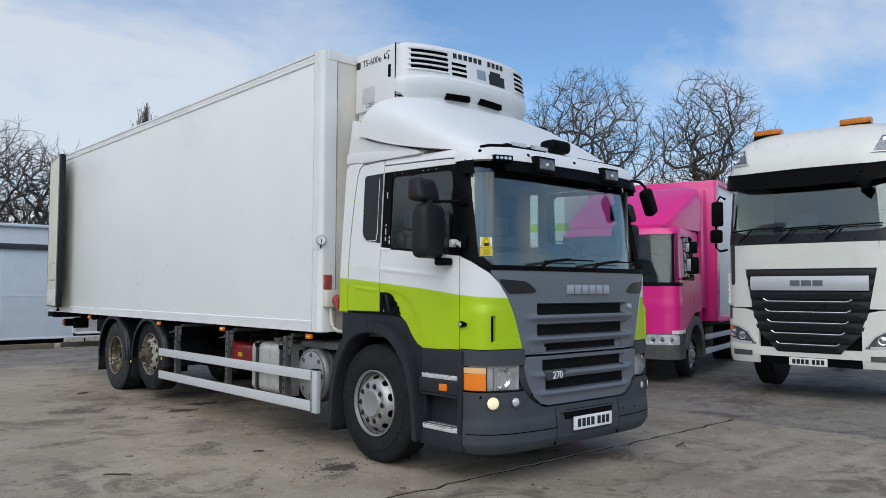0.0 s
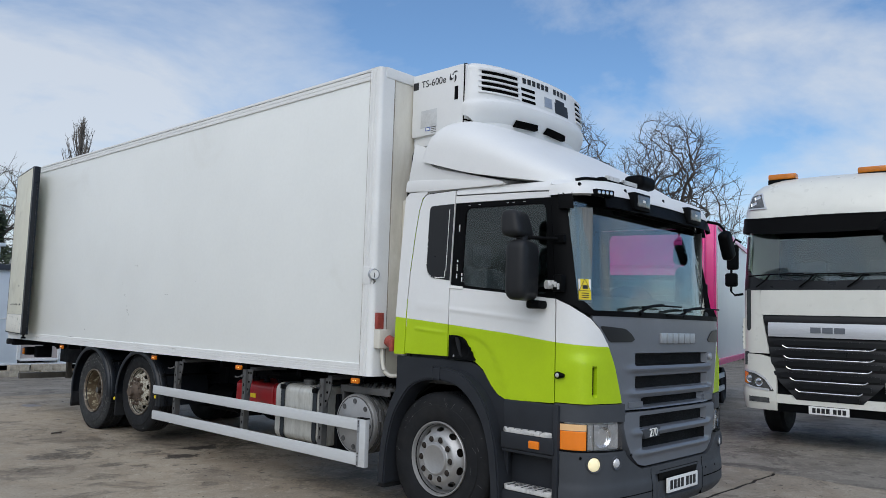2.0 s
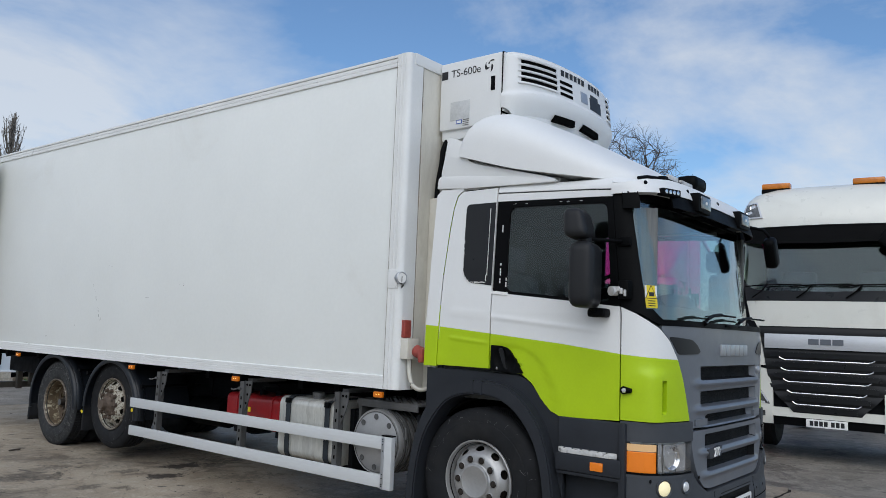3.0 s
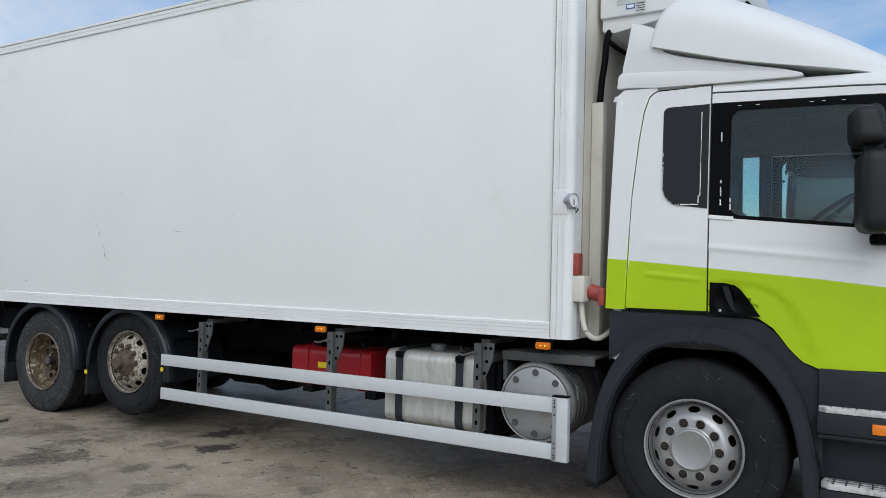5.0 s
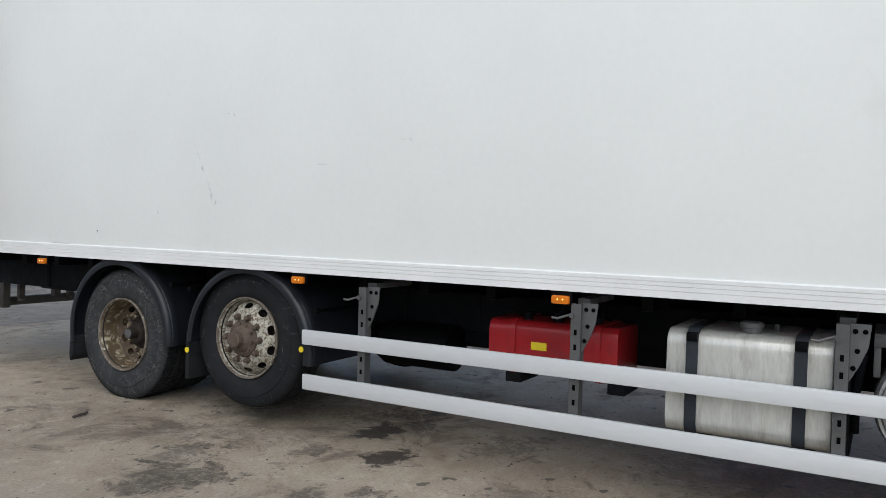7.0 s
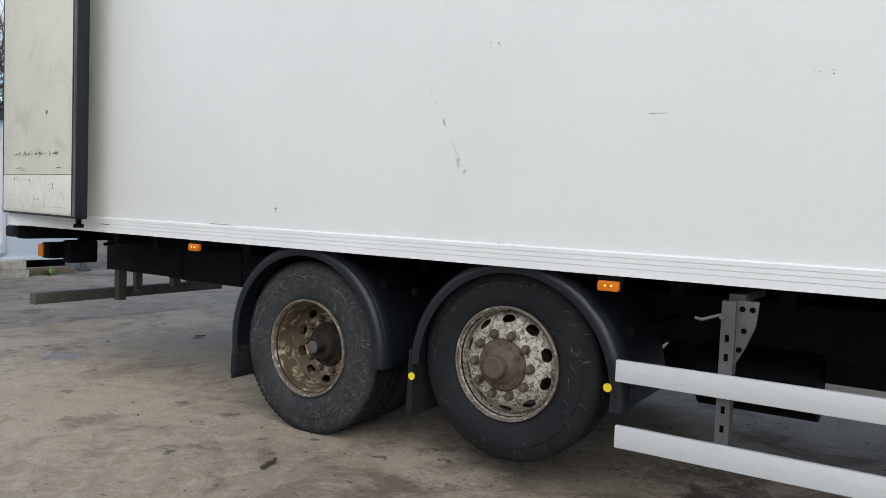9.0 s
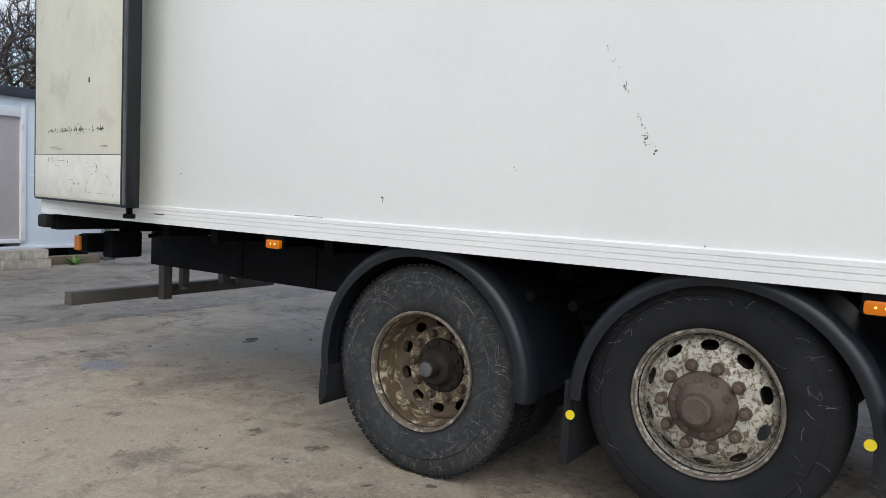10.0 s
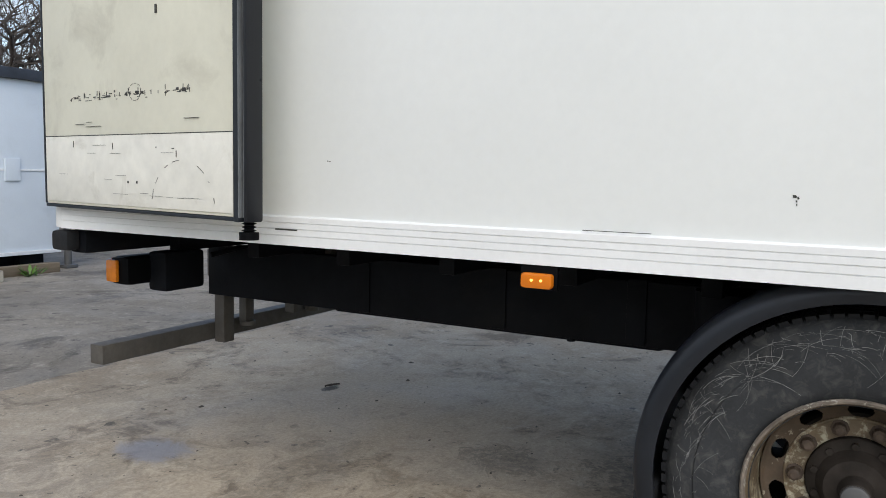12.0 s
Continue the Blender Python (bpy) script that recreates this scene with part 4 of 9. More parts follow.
        part("hub_cap", h, "silver", body)
    elif kind == "lift":
        lathe(h, o, ax, [(-0.0155, 0.134), (-0.020, 0.132), (-0.03, 0.126), (-0.034, 0.118), (-0.04, 0.098), (-0.070, 0.075), (-0.078, 0.062), (-0.118, 0.056), (-0.125, 0.047), (-0.125, 0)], 40)
        for k in range(10):
            th = (k + 0.25) * math.tau / 10
            c = o + Vector((0, math.cos(th) * 0.105, math.sin(th) * 0.105)) - Vector(ax) * 0.03
            lathe(h, c, [-q for q in ax], [(0, 0.012), (0.018, 0.012), (0.018, 0)], 6)
        part("hub", h, "rust", body)
    else:
        lathe(h, o, ax, [(0.21, 0.136), (0.192, 0.134), (0.184, 0.126), (0.178, 0.105), (0.155, 0.092), (0.138, 0.084), (0.13, 0.046), (0.07, 0.041), (0.062, 0.035), (0.062, 0)], 36)
        for k in range(10):
            th = (k + 0.4) * math.tau / 10
            c = o + Vector((0, math.cos(th) * 0.114, math.sin(th) * 0.114)) + Vector(ax) * 0.186
            lathe(h, c, [-q for q in ax], [(0, 0.011), (0.016, 0.011), (0.016, 0)], 6)
        part("hub", h, "drum", body)
        h = B()
        lathe(h, o, ax, [(0.075, 0.041), (0.060, 0.036), (0.0575, 0.030), (0.0575, 0)], 28)
        part("hub_cap", h, "steel", body, "worn bare steel hub end")
        h = B()
        lathe(h, o, ax, [(0.209, 0.196), (0.202, 0.193), (0.202, 0.188), (0.2055, 0.184), (0.2055, 0.138), (0.209, 0.136)], 64)
        part("nut_ring", h, "nut_ring", body, "flaking pale paint round the wheel nuts")
    for k in range(10):
        th = k * math.tau / 10
        c = o + Vector((0, math.cos(th) * nut_r, math.sin(th) * nut_r)) + Vector(ax) * nut_h
        nb = B()
        if kind == "front":
            lathe(nb, c, [-q for q in ax], [(0.0, 0.025), (0.003, 0.024), (0.004, 0.020), (0.006, 0.018), (0.016, 0.015), (0.018, 0)], 12)
        else:
            lathe(nb, c, [-q for q in ax], [(0, 0.026), (0.006, 0.026), (0.006, 0.019), (0.034, 0.018), (0.04, 0.010), (0.04, 0)], 8)
        part("wheel_nut", nb, nut_m, body)
        if kind == "front":
            nb = B()
            lathe(nb, c, [-q for q in ax], [(0.0, 0.031), (0.005, 0.030), (0.006, 0.027), (0.001, 0.0245)], 20)
            part("nut_collar", nb, "silver", body)
    return body


for side in (-1, 1):
    wheel(lorry, side, 5.57, 0.518, "front", 0.524)
    wheel(lorry, side, 10.765, 0.615, "lift", 0.502, 4.21)
    wheel(lorry, side, 12.11, 0.515, "drive", 0.515, 4.21)

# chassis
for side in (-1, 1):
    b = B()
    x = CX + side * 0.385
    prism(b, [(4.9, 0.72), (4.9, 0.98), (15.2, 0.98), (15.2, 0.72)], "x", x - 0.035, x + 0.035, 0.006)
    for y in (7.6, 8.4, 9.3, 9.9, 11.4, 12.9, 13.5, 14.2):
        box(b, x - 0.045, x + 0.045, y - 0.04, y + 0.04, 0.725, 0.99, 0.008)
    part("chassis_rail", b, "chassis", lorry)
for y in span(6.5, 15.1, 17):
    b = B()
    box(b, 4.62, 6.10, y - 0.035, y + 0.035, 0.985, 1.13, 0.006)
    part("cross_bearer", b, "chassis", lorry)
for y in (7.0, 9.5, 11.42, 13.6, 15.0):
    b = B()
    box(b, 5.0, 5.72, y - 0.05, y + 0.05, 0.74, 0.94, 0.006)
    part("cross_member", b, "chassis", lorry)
b = B()   # axles, springs and air bags
for y, z in ((5.57, 0.505), (10.735, 0.625), (12.115, 0.515)):
    cyl(b, (4.45, y, z), (6.27, y, z), 0.07)
    for x in (4.80, 5.92):
        box(b, x - 0.05, x + 0.05, y - 0.55, y + 0.55, z + 0.09, z + 0.14, 0.01)
        cyl(b, (x, y + 0.42, z + 0.13), (x, y + 0.42, 0.99), 0.12)
lathe(b, (CX, 12.115, 0.515), (0, 1, 0), [(-0.24, 0), (-0.2, 0.12), (0, 0.22), (0.16, 0.14), (0.2, 0)], 20)
part("axle_gear", b, "chassis", lorry)
b = B()
cyl(b, (4.85, 9.4, 0.60), (4.85, 9.95, 0.60), 0.16, seg=24)
part("air_reservoir", b, "black", lorry)
# dark boxes added between the rails to fill the underbody
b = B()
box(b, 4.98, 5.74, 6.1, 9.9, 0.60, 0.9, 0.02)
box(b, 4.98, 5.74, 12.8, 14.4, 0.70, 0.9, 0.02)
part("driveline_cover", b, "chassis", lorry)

# insulated box body
X0, X1, Y0, Y1, Z0, Z1 = 4.12, 6.60, 6.325, 15.24, 1.115, 3.86
b = B()
box(b, X0, X0 + 0.08, Y0 + 0.02, Y1, Z0 + 0.01, Z1, 0.004)
box(b, X1 - 0.08, X1, Y0 + 0.02, Y1, Z0 + 0.01, Z1, 0.004)
body = part("box_wall", b, "grp", lorry, "plain white glass-fibre box walls")
b = B()
box(b, X0 + 0.08, X1 - 0.08, Y0, Y0 + 0.08, Z0, Z1, 0.004)
part("front_wall", b, "bulkhead", lorry, "grimy cream front wall of the box")
b = B()
box(b, X0 + 0.01, X1 - 0.01, Y0 + 0.01, Y1, Z1, Z1 + 0.02, 0.008)
part("box_roof", b, "grp", lorry)
b = B()
box(b, X0 + 0.08, X1 - 0.08, Y0 + 0.08, Y1, Z0, Z0 + 0.09)
part("box_floor", b, "steel", lorry)
for side in (-1, 1):
    xs = (X0 - 0.012, X0 + 0.03) if side < 0 else (X1 - 0.03, X1 + 0.012)
    b = B()   # bottom rail with fine grooves
    xo_, xi_ = (X0 - 0.012, X0 + 0.03) if side < 0 else (X1 + 0.012, X1 - 0.03)
    gx = xo_ + (0.004 if side < 0 else -0.004)
    prof = [(xi_, Z0), (xo_, Z0)]
    for z in (0.034, 0.058, 0.080):
        prof += [(xo_, Z0 + z), (gx, Z0 + z + 0.001), (gx, Z0 + z + 0.003), (xo_, Z0 + z + 0.004)]
    prof += [(xo_, Z0 + 0.102), (gx + (0.004 if side < 0 else -0.004), Z0 + 0.108), (xi_, Z0 + 0.108)]
    prism(b, prof, "y", Y0 + 0.131, Y1 - 0.005)
    part("bottom_rail", b, "alu_white", lorry)
    b = B()   # roof rail
    box(b, *xs, Y0 + 0.13, Y1, Z1 - 0.085, Z1 - 0.05, 0.004)
    box(b, xs[0] + 0.003, xs[1] - 0.003, Y0 + 0.13, Y1, Z1 - 0.047, Z1 - 0.01, 0.006)
    box(b, xs[0] - 0.004, xs[1] + 0.004, Y0 + 0.13, Y1, Z1 - 0.008, Z1 + 0.018, 0.006)
    part("roof_rail", b, "alu_white", lorry)
    b = B()   # front corner post with its ribs
    s = -1 if side < 0 else 1
    xe = X0 if side < 0 else X1
    pl = [(xe + s * 0.014, Y0 + 0.13), (xe + s * 0.014, Y0 + 0.05)] + [(xe + s * 0.014 - s * 0.05 * (1 - math.cos(a)), Y0 + 0.05 - 0.055 * math.sin(a)) for a in span(0.2, math.pi / 2, 6)] + [(xe - s * 0.16, Y0 - 0.005), (xe - s * 0.16, Y0 + 0.03), (xe - s * 0.02, Y0 + 0.03), (xe - s * 0.02, Y0 + 0.13)]
    prism(b, pl, "z", Z0, Z1 + 0.02)
    for y in (0.050, 0.085, 0.124):
        box(b, xe + s * 0.014 - 0.004, xe + s * 0.014 + 0.004, Y0 + y - 0.004, Y0 + y + 0.004, Z0 + 0.002, Z1, 0.002)
    for k in range(14):
        cyl(b, (xe + s * 0.012, Y0 + 0.106, 1.18 + k * 0.2), (xe + s * 0.019, Y0 + 0.106, 1.18 + k * 0.2), 0.005, seg=6)
    cpst = part("corner_post", b, "alu_white", lorry)
    b = B()
    rq = random.Random(17)
    z = Z0 + 0.01
    while z < Z1 - 0.05:
        l = rq.uniform(0.08, 0.3)
        w_ = rq.uniform(0.0015, 0.005)
        box(b, xe - s * 0.163 - w_, xe - s * 0.163 + w_, Y0 - 0.008, Y0 + 0.002, z, min(z + l, Z1 - 0.04))
        z += l
    for y in (0.088, 0.131):
        box(b, xe + s * 0.0145 - 0.0012, xe + s * 0.0145 + 0.0012, Y0 + y, Y0 + y + 0.0025, Z0 + 0.01, Z1 - 0.01)
    tagged(part("sealant_line", b, "sealant", cpst), kind="stuff")
# front edge of the roof
b = B()
box(b, X0 + 0.05, X1 - 0.05, Y0 - 0.012, Y0 + 0.03, Z1 - 0.07, Z1 + 0.03, 0.012)
part("roof_front_trim", b, "alu_white", lorry)
b = B()
box(b, X0, X1, Y1, Y1 + 0.05, Z1 - 0.12, Z1 + 0.03, 0.01)
box(b, X0, X0 + 0.09, Y1, Y1 + 0.05, Z0, Z1 - 0.12, 0.006)
box(b, X1 - 0.09, X1, Y1, Y1 + 0.05, Z0, Z1 - 0.12, 0.006)
box(b, X0 + 0.09, X1 - 0.09, Y1, Y1 + 0.05, Z0 - 0.02, Z0 + 0.1, 0.006)
part("rear_frame", b, "alu_white", lorry)
b = B()
box(b, CX + 0.005, X1 - 0.09, Y1 + 0.005, Y1 + 0.085, Z0 + 0.1, Z1 - 0.12, 0.01)
part("rear_door", b, "cream", lorry, "closed white rear door")

# rear door folded back against the side
DA, DB = Vector((3.875, 13.99, 0)), Vector((4.075, 15.28, 0))   # free edge and hinge edge of its outer face
dd_ = (DB - DA).normalized()
dn = Vector((-dd_.y, dd_.x, 0))
door_m = Matrix((dd_, -dn, Vector((0, 0, 1)))).transposed().to_4x4()
door_m.translation = DA
DL = (DB - DA).length


def dbox(bm, a0, a1, d0, d1, z0, z1, bev=0.0):
    t = bmesh.new()
    box(t, a0, a1, d0, d1, z0, z1, bev)
    return merge(bm, t, 0, door_m)


DZ0, DZ1 = 1.225, 3.79
b = B()
dbox(b, 0.0, DL, 0.0, 0.085, DZ0, DZ1, 0.006)
leaf = part("rear_door", b, "cream", lorry, "open cream rear door, scuffed, folded along the side")
b = B()
dbox(b, 0.012, DL - 0.012, -0.004, 0.0, DZ0 + 0.012, DZ0 + 0.285, 0.0015)
part("kick_plate", b, "kick", leaf, "dented cream kick plate")
for a0, a1, d0, d1 in ((-0.023, 0.002, -0.012, 0.05), (-0.040, -0.027, 0.012, 0.05), (-0.062, -0.043, -0.004, 0.06), (-0.03, 0.0, 0.055, 0.09)):
    b = B()
    dbox(b, a0, a1, d0, d1, DZ0 - 0.015, DZ1 + 0.01, 0.006)
    part("door_seal", b, "seal" if a0 > -0.05 else "gloss_black", leaf, "black rubber door seal")
b = B()
dbox(b, -0.0268, -0.0235, -0.011, 0.012, DZ0, DZ1, 0.001)
dbox(b, -0.0427, -0.0403, -0.002, 0.03, DZ0, DZ1, 0.001)
part("seal_strip", b, "seal_edge", leaf)
b = B()
dbox(b, 0.0, DL + 0.005, -0.002, 0.07, DZ0 - 0.014, DZ0 - 0.001, 0.004)
dbox(b, DL, DL + 0.012, -0.002, 0.08, DZ0, DZ1, 0.004)
dbox(b, 0.0, DL + 0.005, -0.002, 0.08, DZ1, DZ1 + 0.014, 0.004)
part("edge_seal", b, "seal", leaf)
b = B()
rr = random.Random(5)
for k in range(110):   # row of knocks at one height
    a = 0.25 + 0.82 * rr.random()
    if rr.random() < 0.45:
        a = rr.choice((0.30, 0.62, 0.82, 1.0)) + rr.uniform(-0.05, 0.05)
    hh = rr.uniform(0.004, 0.022) if rr.random() < 0.5 else 0.003
    z = DZ0 + 0.435 + rr.gauss(0, 0.006)
    dbox(b, a, a + rr.uniform(0.003, 0.022 if hh < 0.01 else 0.004), -0.001, 0.001, z, z + hh)
dbox(b, 0.012, DL - 0.012, -0.0048, -0.001, DZ0 + 0.285, DZ0 + 0.288)
for k in range(17):
    a, z = rr.uniform(0.08, DL - 0.12), DZ0 + rr.choice((0.06, 0.12, 0.16, 0.22, 0.245, 0.33, 0.36)) + rr.uniform(-0.01, 0.01)
    wdt = rr.uniform(0.01, 0.12)
    dbox(b, a, min(a + wdt, DL - 0.03), -0.0052, -0.004 if z < DZ0 + 0.30 else 0.001, z, z + rr.uniform(0.0005, 0.0012))
for a, z, w_, h_ in ((0.25, 0.24, 0.008, 0.04), (0.55, 0.23, 0.006, 0.04), (0.85, 0.235, 0.012, 0.006), (0.96, 0.23, 0.03, 0.005), (0.975, 0.20, 0.008, 0.04), (0.72, 0.10, 0.02, 0.015), (0.66, 0.10, 0.02, 0.015), (0.86, 0.72, 0.02, 0.05)):
    dbox(b, DL - a, DL - a + w_ * 0.45, -0.0055, 0.001, DZ0 + z, DZ0 + z + h_ * 0.6)
for k in range(150):      # a scraped arc on the kick plate
    th = radians(8 + 164 * k / 149)
    if math.sin(k * 0.31) + math.sin(k * 0.13) > 0.3:
        a, z = 0.30 + 0.19 * math.cos(th), DZ0 + 0.02 + 0.17 * math.sin(th)
        dbox(b, a - 0.002, a + 0.002, -0.0052, -0.004, z - 0.0008, z + 0.0008)
for k in range(110):      # a ring drawn round the knocks
    th = radians(360 * k / 110)
    if k % 11 > 3:
        a, z = 0.60 + (0.040 + 0.004 * math.sin(3 * th)) * math.cos(th), DZ0 + 0.445 + 0.032 * math.sin(th)
        dbox(b, a - 0.0014, a + 0.0014, -0.0012, 0.001, z - 0.0008, z + 0.0008)
tagged(part("scuff_mark", b, "mark", leaf, "dark scuffs and knocks"), kind="stuff")
b = B()
p0 = door_m @ Vector((-0.03, 0.03, DZ0))
cyl(b, (p0.x, p0.y, DZ0 - 0.07), (p0.x, p0.y, DZ0), 0.016, seg=12)
cyl(b, (p0.x, p0.y, DZ0 - 0.075), (p0.x, p0.y, DZ0 - 0.05), 0.034, seg=12)
for k in range(4):
    lathe(b, (p0.x, p0.y, DZ0 - 0.012 - 0.012 * k), (0, 0, 1), [(0, 0.016), (0.004, 0.026), (0.008, 0.016)], 12)
part("door_retainer", b, "black", lorry)

# scratches on the long side
b = B()
rr = random.Random(3)


def fleck(y, z, w_, h_):
    box(b, X0 - 0.0015, X0 + 0.002, y - w_ / 2, y + w_ / 2, z - h_ / 2, z + h_ / 2)


def dashes(y0, z0, y1, z1, n, size, jit):
    for k in range(n):
        f = rr.random()
        fleck(y0 + (y1 - y0) * f + rr.gauss(0, jit), z0 + (z1 - z0) * f + rr.gauss(0, jit), rr.uniform(0.3, 1) * size, rr.uniform(0.3, 1) * size)


SCRATCHES = [(11.21, 2.0, 10.985, 1.575, 15, 0.0045, 0.004), (11.05, 1.68, 11.02, 1.60, 12, 0.007, 0.007), (11.13, 1.84, 11.11, 1.80, 9, 0.006, 0.005), (10.99, 1.58, 10.985, 1.57, 3, 0.008, 0.003), (9.42, 1.98, 9.30, 1.96, 6, 0.005, 0.005),
             (12.30, 1.345, 12.29, 1.328, 6, 0.008, 0.004), (10.78, 1.23, 10.78, 1.225, 2, 0.008, 0.002), (11.6, 1.5, 11.58, 1.49, 2, 0.006, 0.004), (13.8, 1.45, 13.79, 1.40, 2, 0.007, 0.006), (10.9, 2.2, 10.8, 2.2, 3, 0.006, 0.01)]
for row in SCRATCHES:
    dashes(*row)
box(b, X0 - 0.0135, X0 - 0.011, 12.66, 12.86, Z0 + 0.112, Z0 + 0.114)
box(b, X0 - 0.001, X0 + 0.002, 9.98, 10.06, 1.831, 1.8325)
box(b, X0 - 0.0135, X0 - 0.011, 13.92, 14.02, Z0 + 0.055, Z0 + 0.06)
tagged(part("scratch", b, "mark", lorry, "dark scratches in the white panel"), kind="stuff")

# door gauge, socket box and hoses at the front bulkhead
b = B()
box(b, X0 - 0.02, X0 + 0.02, 6.352, 6.455, 1.918, 2.075, 0.004)
for y, z in ((6.367, 1.935), (6.44, 1.935), (6.367, 2.06), (6.44, 2.06)):
    cyl(b, (X0 - 0.024, y, z), (X0 - 0.018, y, z), 0.006, seg=6)
gp = part("gauge_plate", b, "alu_white", lorry)
gax = (-0.32, -1, 0)
b = B()
lathe(b, (X0 + 0.0, 6.338, 2.005), gax, [(-0.03, 0.036), (-0.005, 0.038), (0.0, 0.05), (0.028, 0.05), (0.032, 0.044), (0.026, 0.041)], 28)
part("gauge", b, "badge", gp, "chrome thermometer gauge")
b = B()
lathe(b, (X0 + 0.0, 6.338, 2.005), gax, [(0.025, 0.043), (0.026, 0)], 24)
part("gauge_dial", b, "paper", gp)
b = B()
q_ = bmesh.new()
box(q_, -0.003, 0.003, -0.03, 0.012, -0.001, 0.001)
merge(b, q_, 0, Matrix.Translation(Vector((X0 + 0.0, 6.338, 2.005)) + Vector(gax).normalized() * 0.029) @ Matrix((Vector((1, -0.32, 0)).normalized(), Vector((0, 0, 1)), Vector(gax).normalized())).transposed().to_4x4())
part("gauge_needle", b, "ink", gp)
b = B()
tube(b, [(X0 - 0.03, 6.30, 1.96), (X0 - 0.035, 6.285, 1.925), (X0 - 0.03, 6.275, 1.95)], 0.008)
part("gauge_lock", b, "steel", gp)
b = B()
box(b, X0 + 0.025, X0 + 0.10, 6.285, 6.323, 1.53, 1.67, 0.004)
part("reflector", b, "maroon", lorry, "faded red reflector")
b = B()
box(b, X0 + 0.02, X0 + 0.17, 6.245, 6.323, 1.36, 1.525, 0.01)
sb = part("socket_box", b, "bulkhead", lorry)
b = B()
cyl(b, (X0 + 0.12, 6.24, 1.43), (X0 + 0.12, 6.15, 1.40), 0.05)
box(b, X0 + 0.06, X0 + 0.19, 6.13, 6.17, 1.34, 1.45, 0.01)
part("socket", b, "maroon", sb, "faded red power socket")
b = B()
tube(b, smooth([(X0 + 0.09, 6.285, 1.38), (X0 + 0.09, 6.275, 1.25), (X0 + 0.10, 6.25, 1.165), (X0 + 0.14, 6.215, 1.125), (X0 + 0.22, 6.18, 1.135), (X0 + 0.34, 6.15, 1.19)], 5), 0.017, 12)
part("conduit", b, "bulkhead", lorry)
b = B()
box(b, 4.43, 4.51, 6.24, 6.323, 1.12, 2.70, 0.012)
part("hose_duct", b, "bulkhead", lorry)
b = B()
tube(b, smooth([(4.47, 6.28, 2.68), (4.475, 6.27, 2.85), (4.49, 6.255, 3.0), (4.50, 6.25, 3.13), (4.56, 6.24, 3.24)], 4), 0.022, 10)
tube(b, smooth([(4.50, 6.25, 3.14), (4.56, 6.18, 3.08), (4.66, 6.12, 3.05)], 4), 0.016, 8)
part("fridge_hose", b, "black", lorry)

# side marker lamps under the box
for y in (6.50, 8.35, 10.197, 12.995):
    b = B()
    box(b, X0 - 0.005, X0 + 0.012, y - 0.06, y + 0.06, Z0 - 0.075, Z0 - 0.002, 0.003)
    mk = part("marker_lamp", b, "black", lorry, "amber side marker lamp, lit")
    b = B()
    prism(b, rrect(y - 0.05, y + 0.05, Z0 - 0.070, Z0 - 0.024, 0.010), "x", X0 - 0.028, X0 - 0.005, 0.004)
    part("marker_lens", b, "amber", mk, "amber lens")
    b = B()
    for dy in (-0.016, 0.014):
        cyl(b, (X0 - 0.0305, y + dy, Z0 - 0.045), (X0 - 0.027, y + dy, Z0 - 0.045), 0.0045, seg=8)
    part("marker_led", b, "amber_led", mk)

# side guard
b = B()
box(b, 4.085, 4.115, 6.42, 10.14, 0.648, 0.745, 0.006)
part("guard_rail", b, "alu", lorry, "upper aluminium side guard rail")
b = B()
box(b, 4.085, 4.115, 6.42, 10.13, 0.352, 0.452, 0.006)
part("guard_rail", b, "alu", lorry, "lower aluminium side guard rail")
b = B()
box(b, 4.075, 4.125, 6.312, 6.418, 0.345, 0.752, 0.008)
ge = part("guard_end", b, "alu", lorry)
b = B()
box(b, 4.0725, 4.076, 6.386, 6.416, 0.352, 0.745, 0.001)
part("end_flange", b, "badge", ge, "darker end flange with rivets")
b = B()
for z in (0.368, 0.385, 0.43, 0.46, 0.64, 0.69, 0.715, 0.732):
    cyl(b, (4.069, 6.40, z), (4.073, 6.40, z), 0.005, seg=8)
part("header_bolt", b, "gap", ge)
b = B()
box(b, 4.073, 4.127, 6.31, 6.42, 0.752, 0.762, 0.004)
part("end_cap", b, "black", ge)
for y in (9.68, 8.265, 6.985):
    b = B()
    prism(b, [(4.117, y - 0.028), (4.117, y + 0.028), (4.18, y + 0.028), (4.18, y + 0.023), (4.123, y + 0.023), (4.123, y - 0.023), (4.18, y - 0.023), (4.18, y - 0.028)], "z", 0.36, 1.05)
    prism(b, [(y - 0.028, 1.055), (y - 0.115, 1.055), (y - 0.105, 0.95), (y - 0.07, 0.86), (y - 0.028, 0.78)], "x", 4.14, 4.152, 0.003)
    box(b, 4.20, 4.62, y - 0.05, y + 0.02, 1.04, 1.075, 0.004)
    br = part("guard_bracket", b, "steel", lorry, "galvanised side guard bracket")
    b = B()
    for z in (0.42, 0.5, 0.58, 0.8, 0.88):
        box(b, 4.1155, 4.118, y - 0.008, y + 0.008, z, z + 0.03)
    for dy, dz in ((-0.05, 1.02), (-0.09, 1.02), (-0.06, 0.93), (-0.045, 0.85)):
        cyl(b, (4.137, y + dy, dz), (4.141, y + dy, dz), 0.012, seg=8)
    part("slot", b, "gap", br)
    b = B()
    tube(b, [(4.13, y + 0.03, 0.99), (4.10, y + 0.10, 0.965), (4.095, y + 0.13, 0.97)], 0.007, 6)
    cyl(b, (4.12, y + 0.02, 0.985), (4.10, y + 0.02, 0.985), 0.014, seg=8)
    part("locking_pin", b, "steel", br)

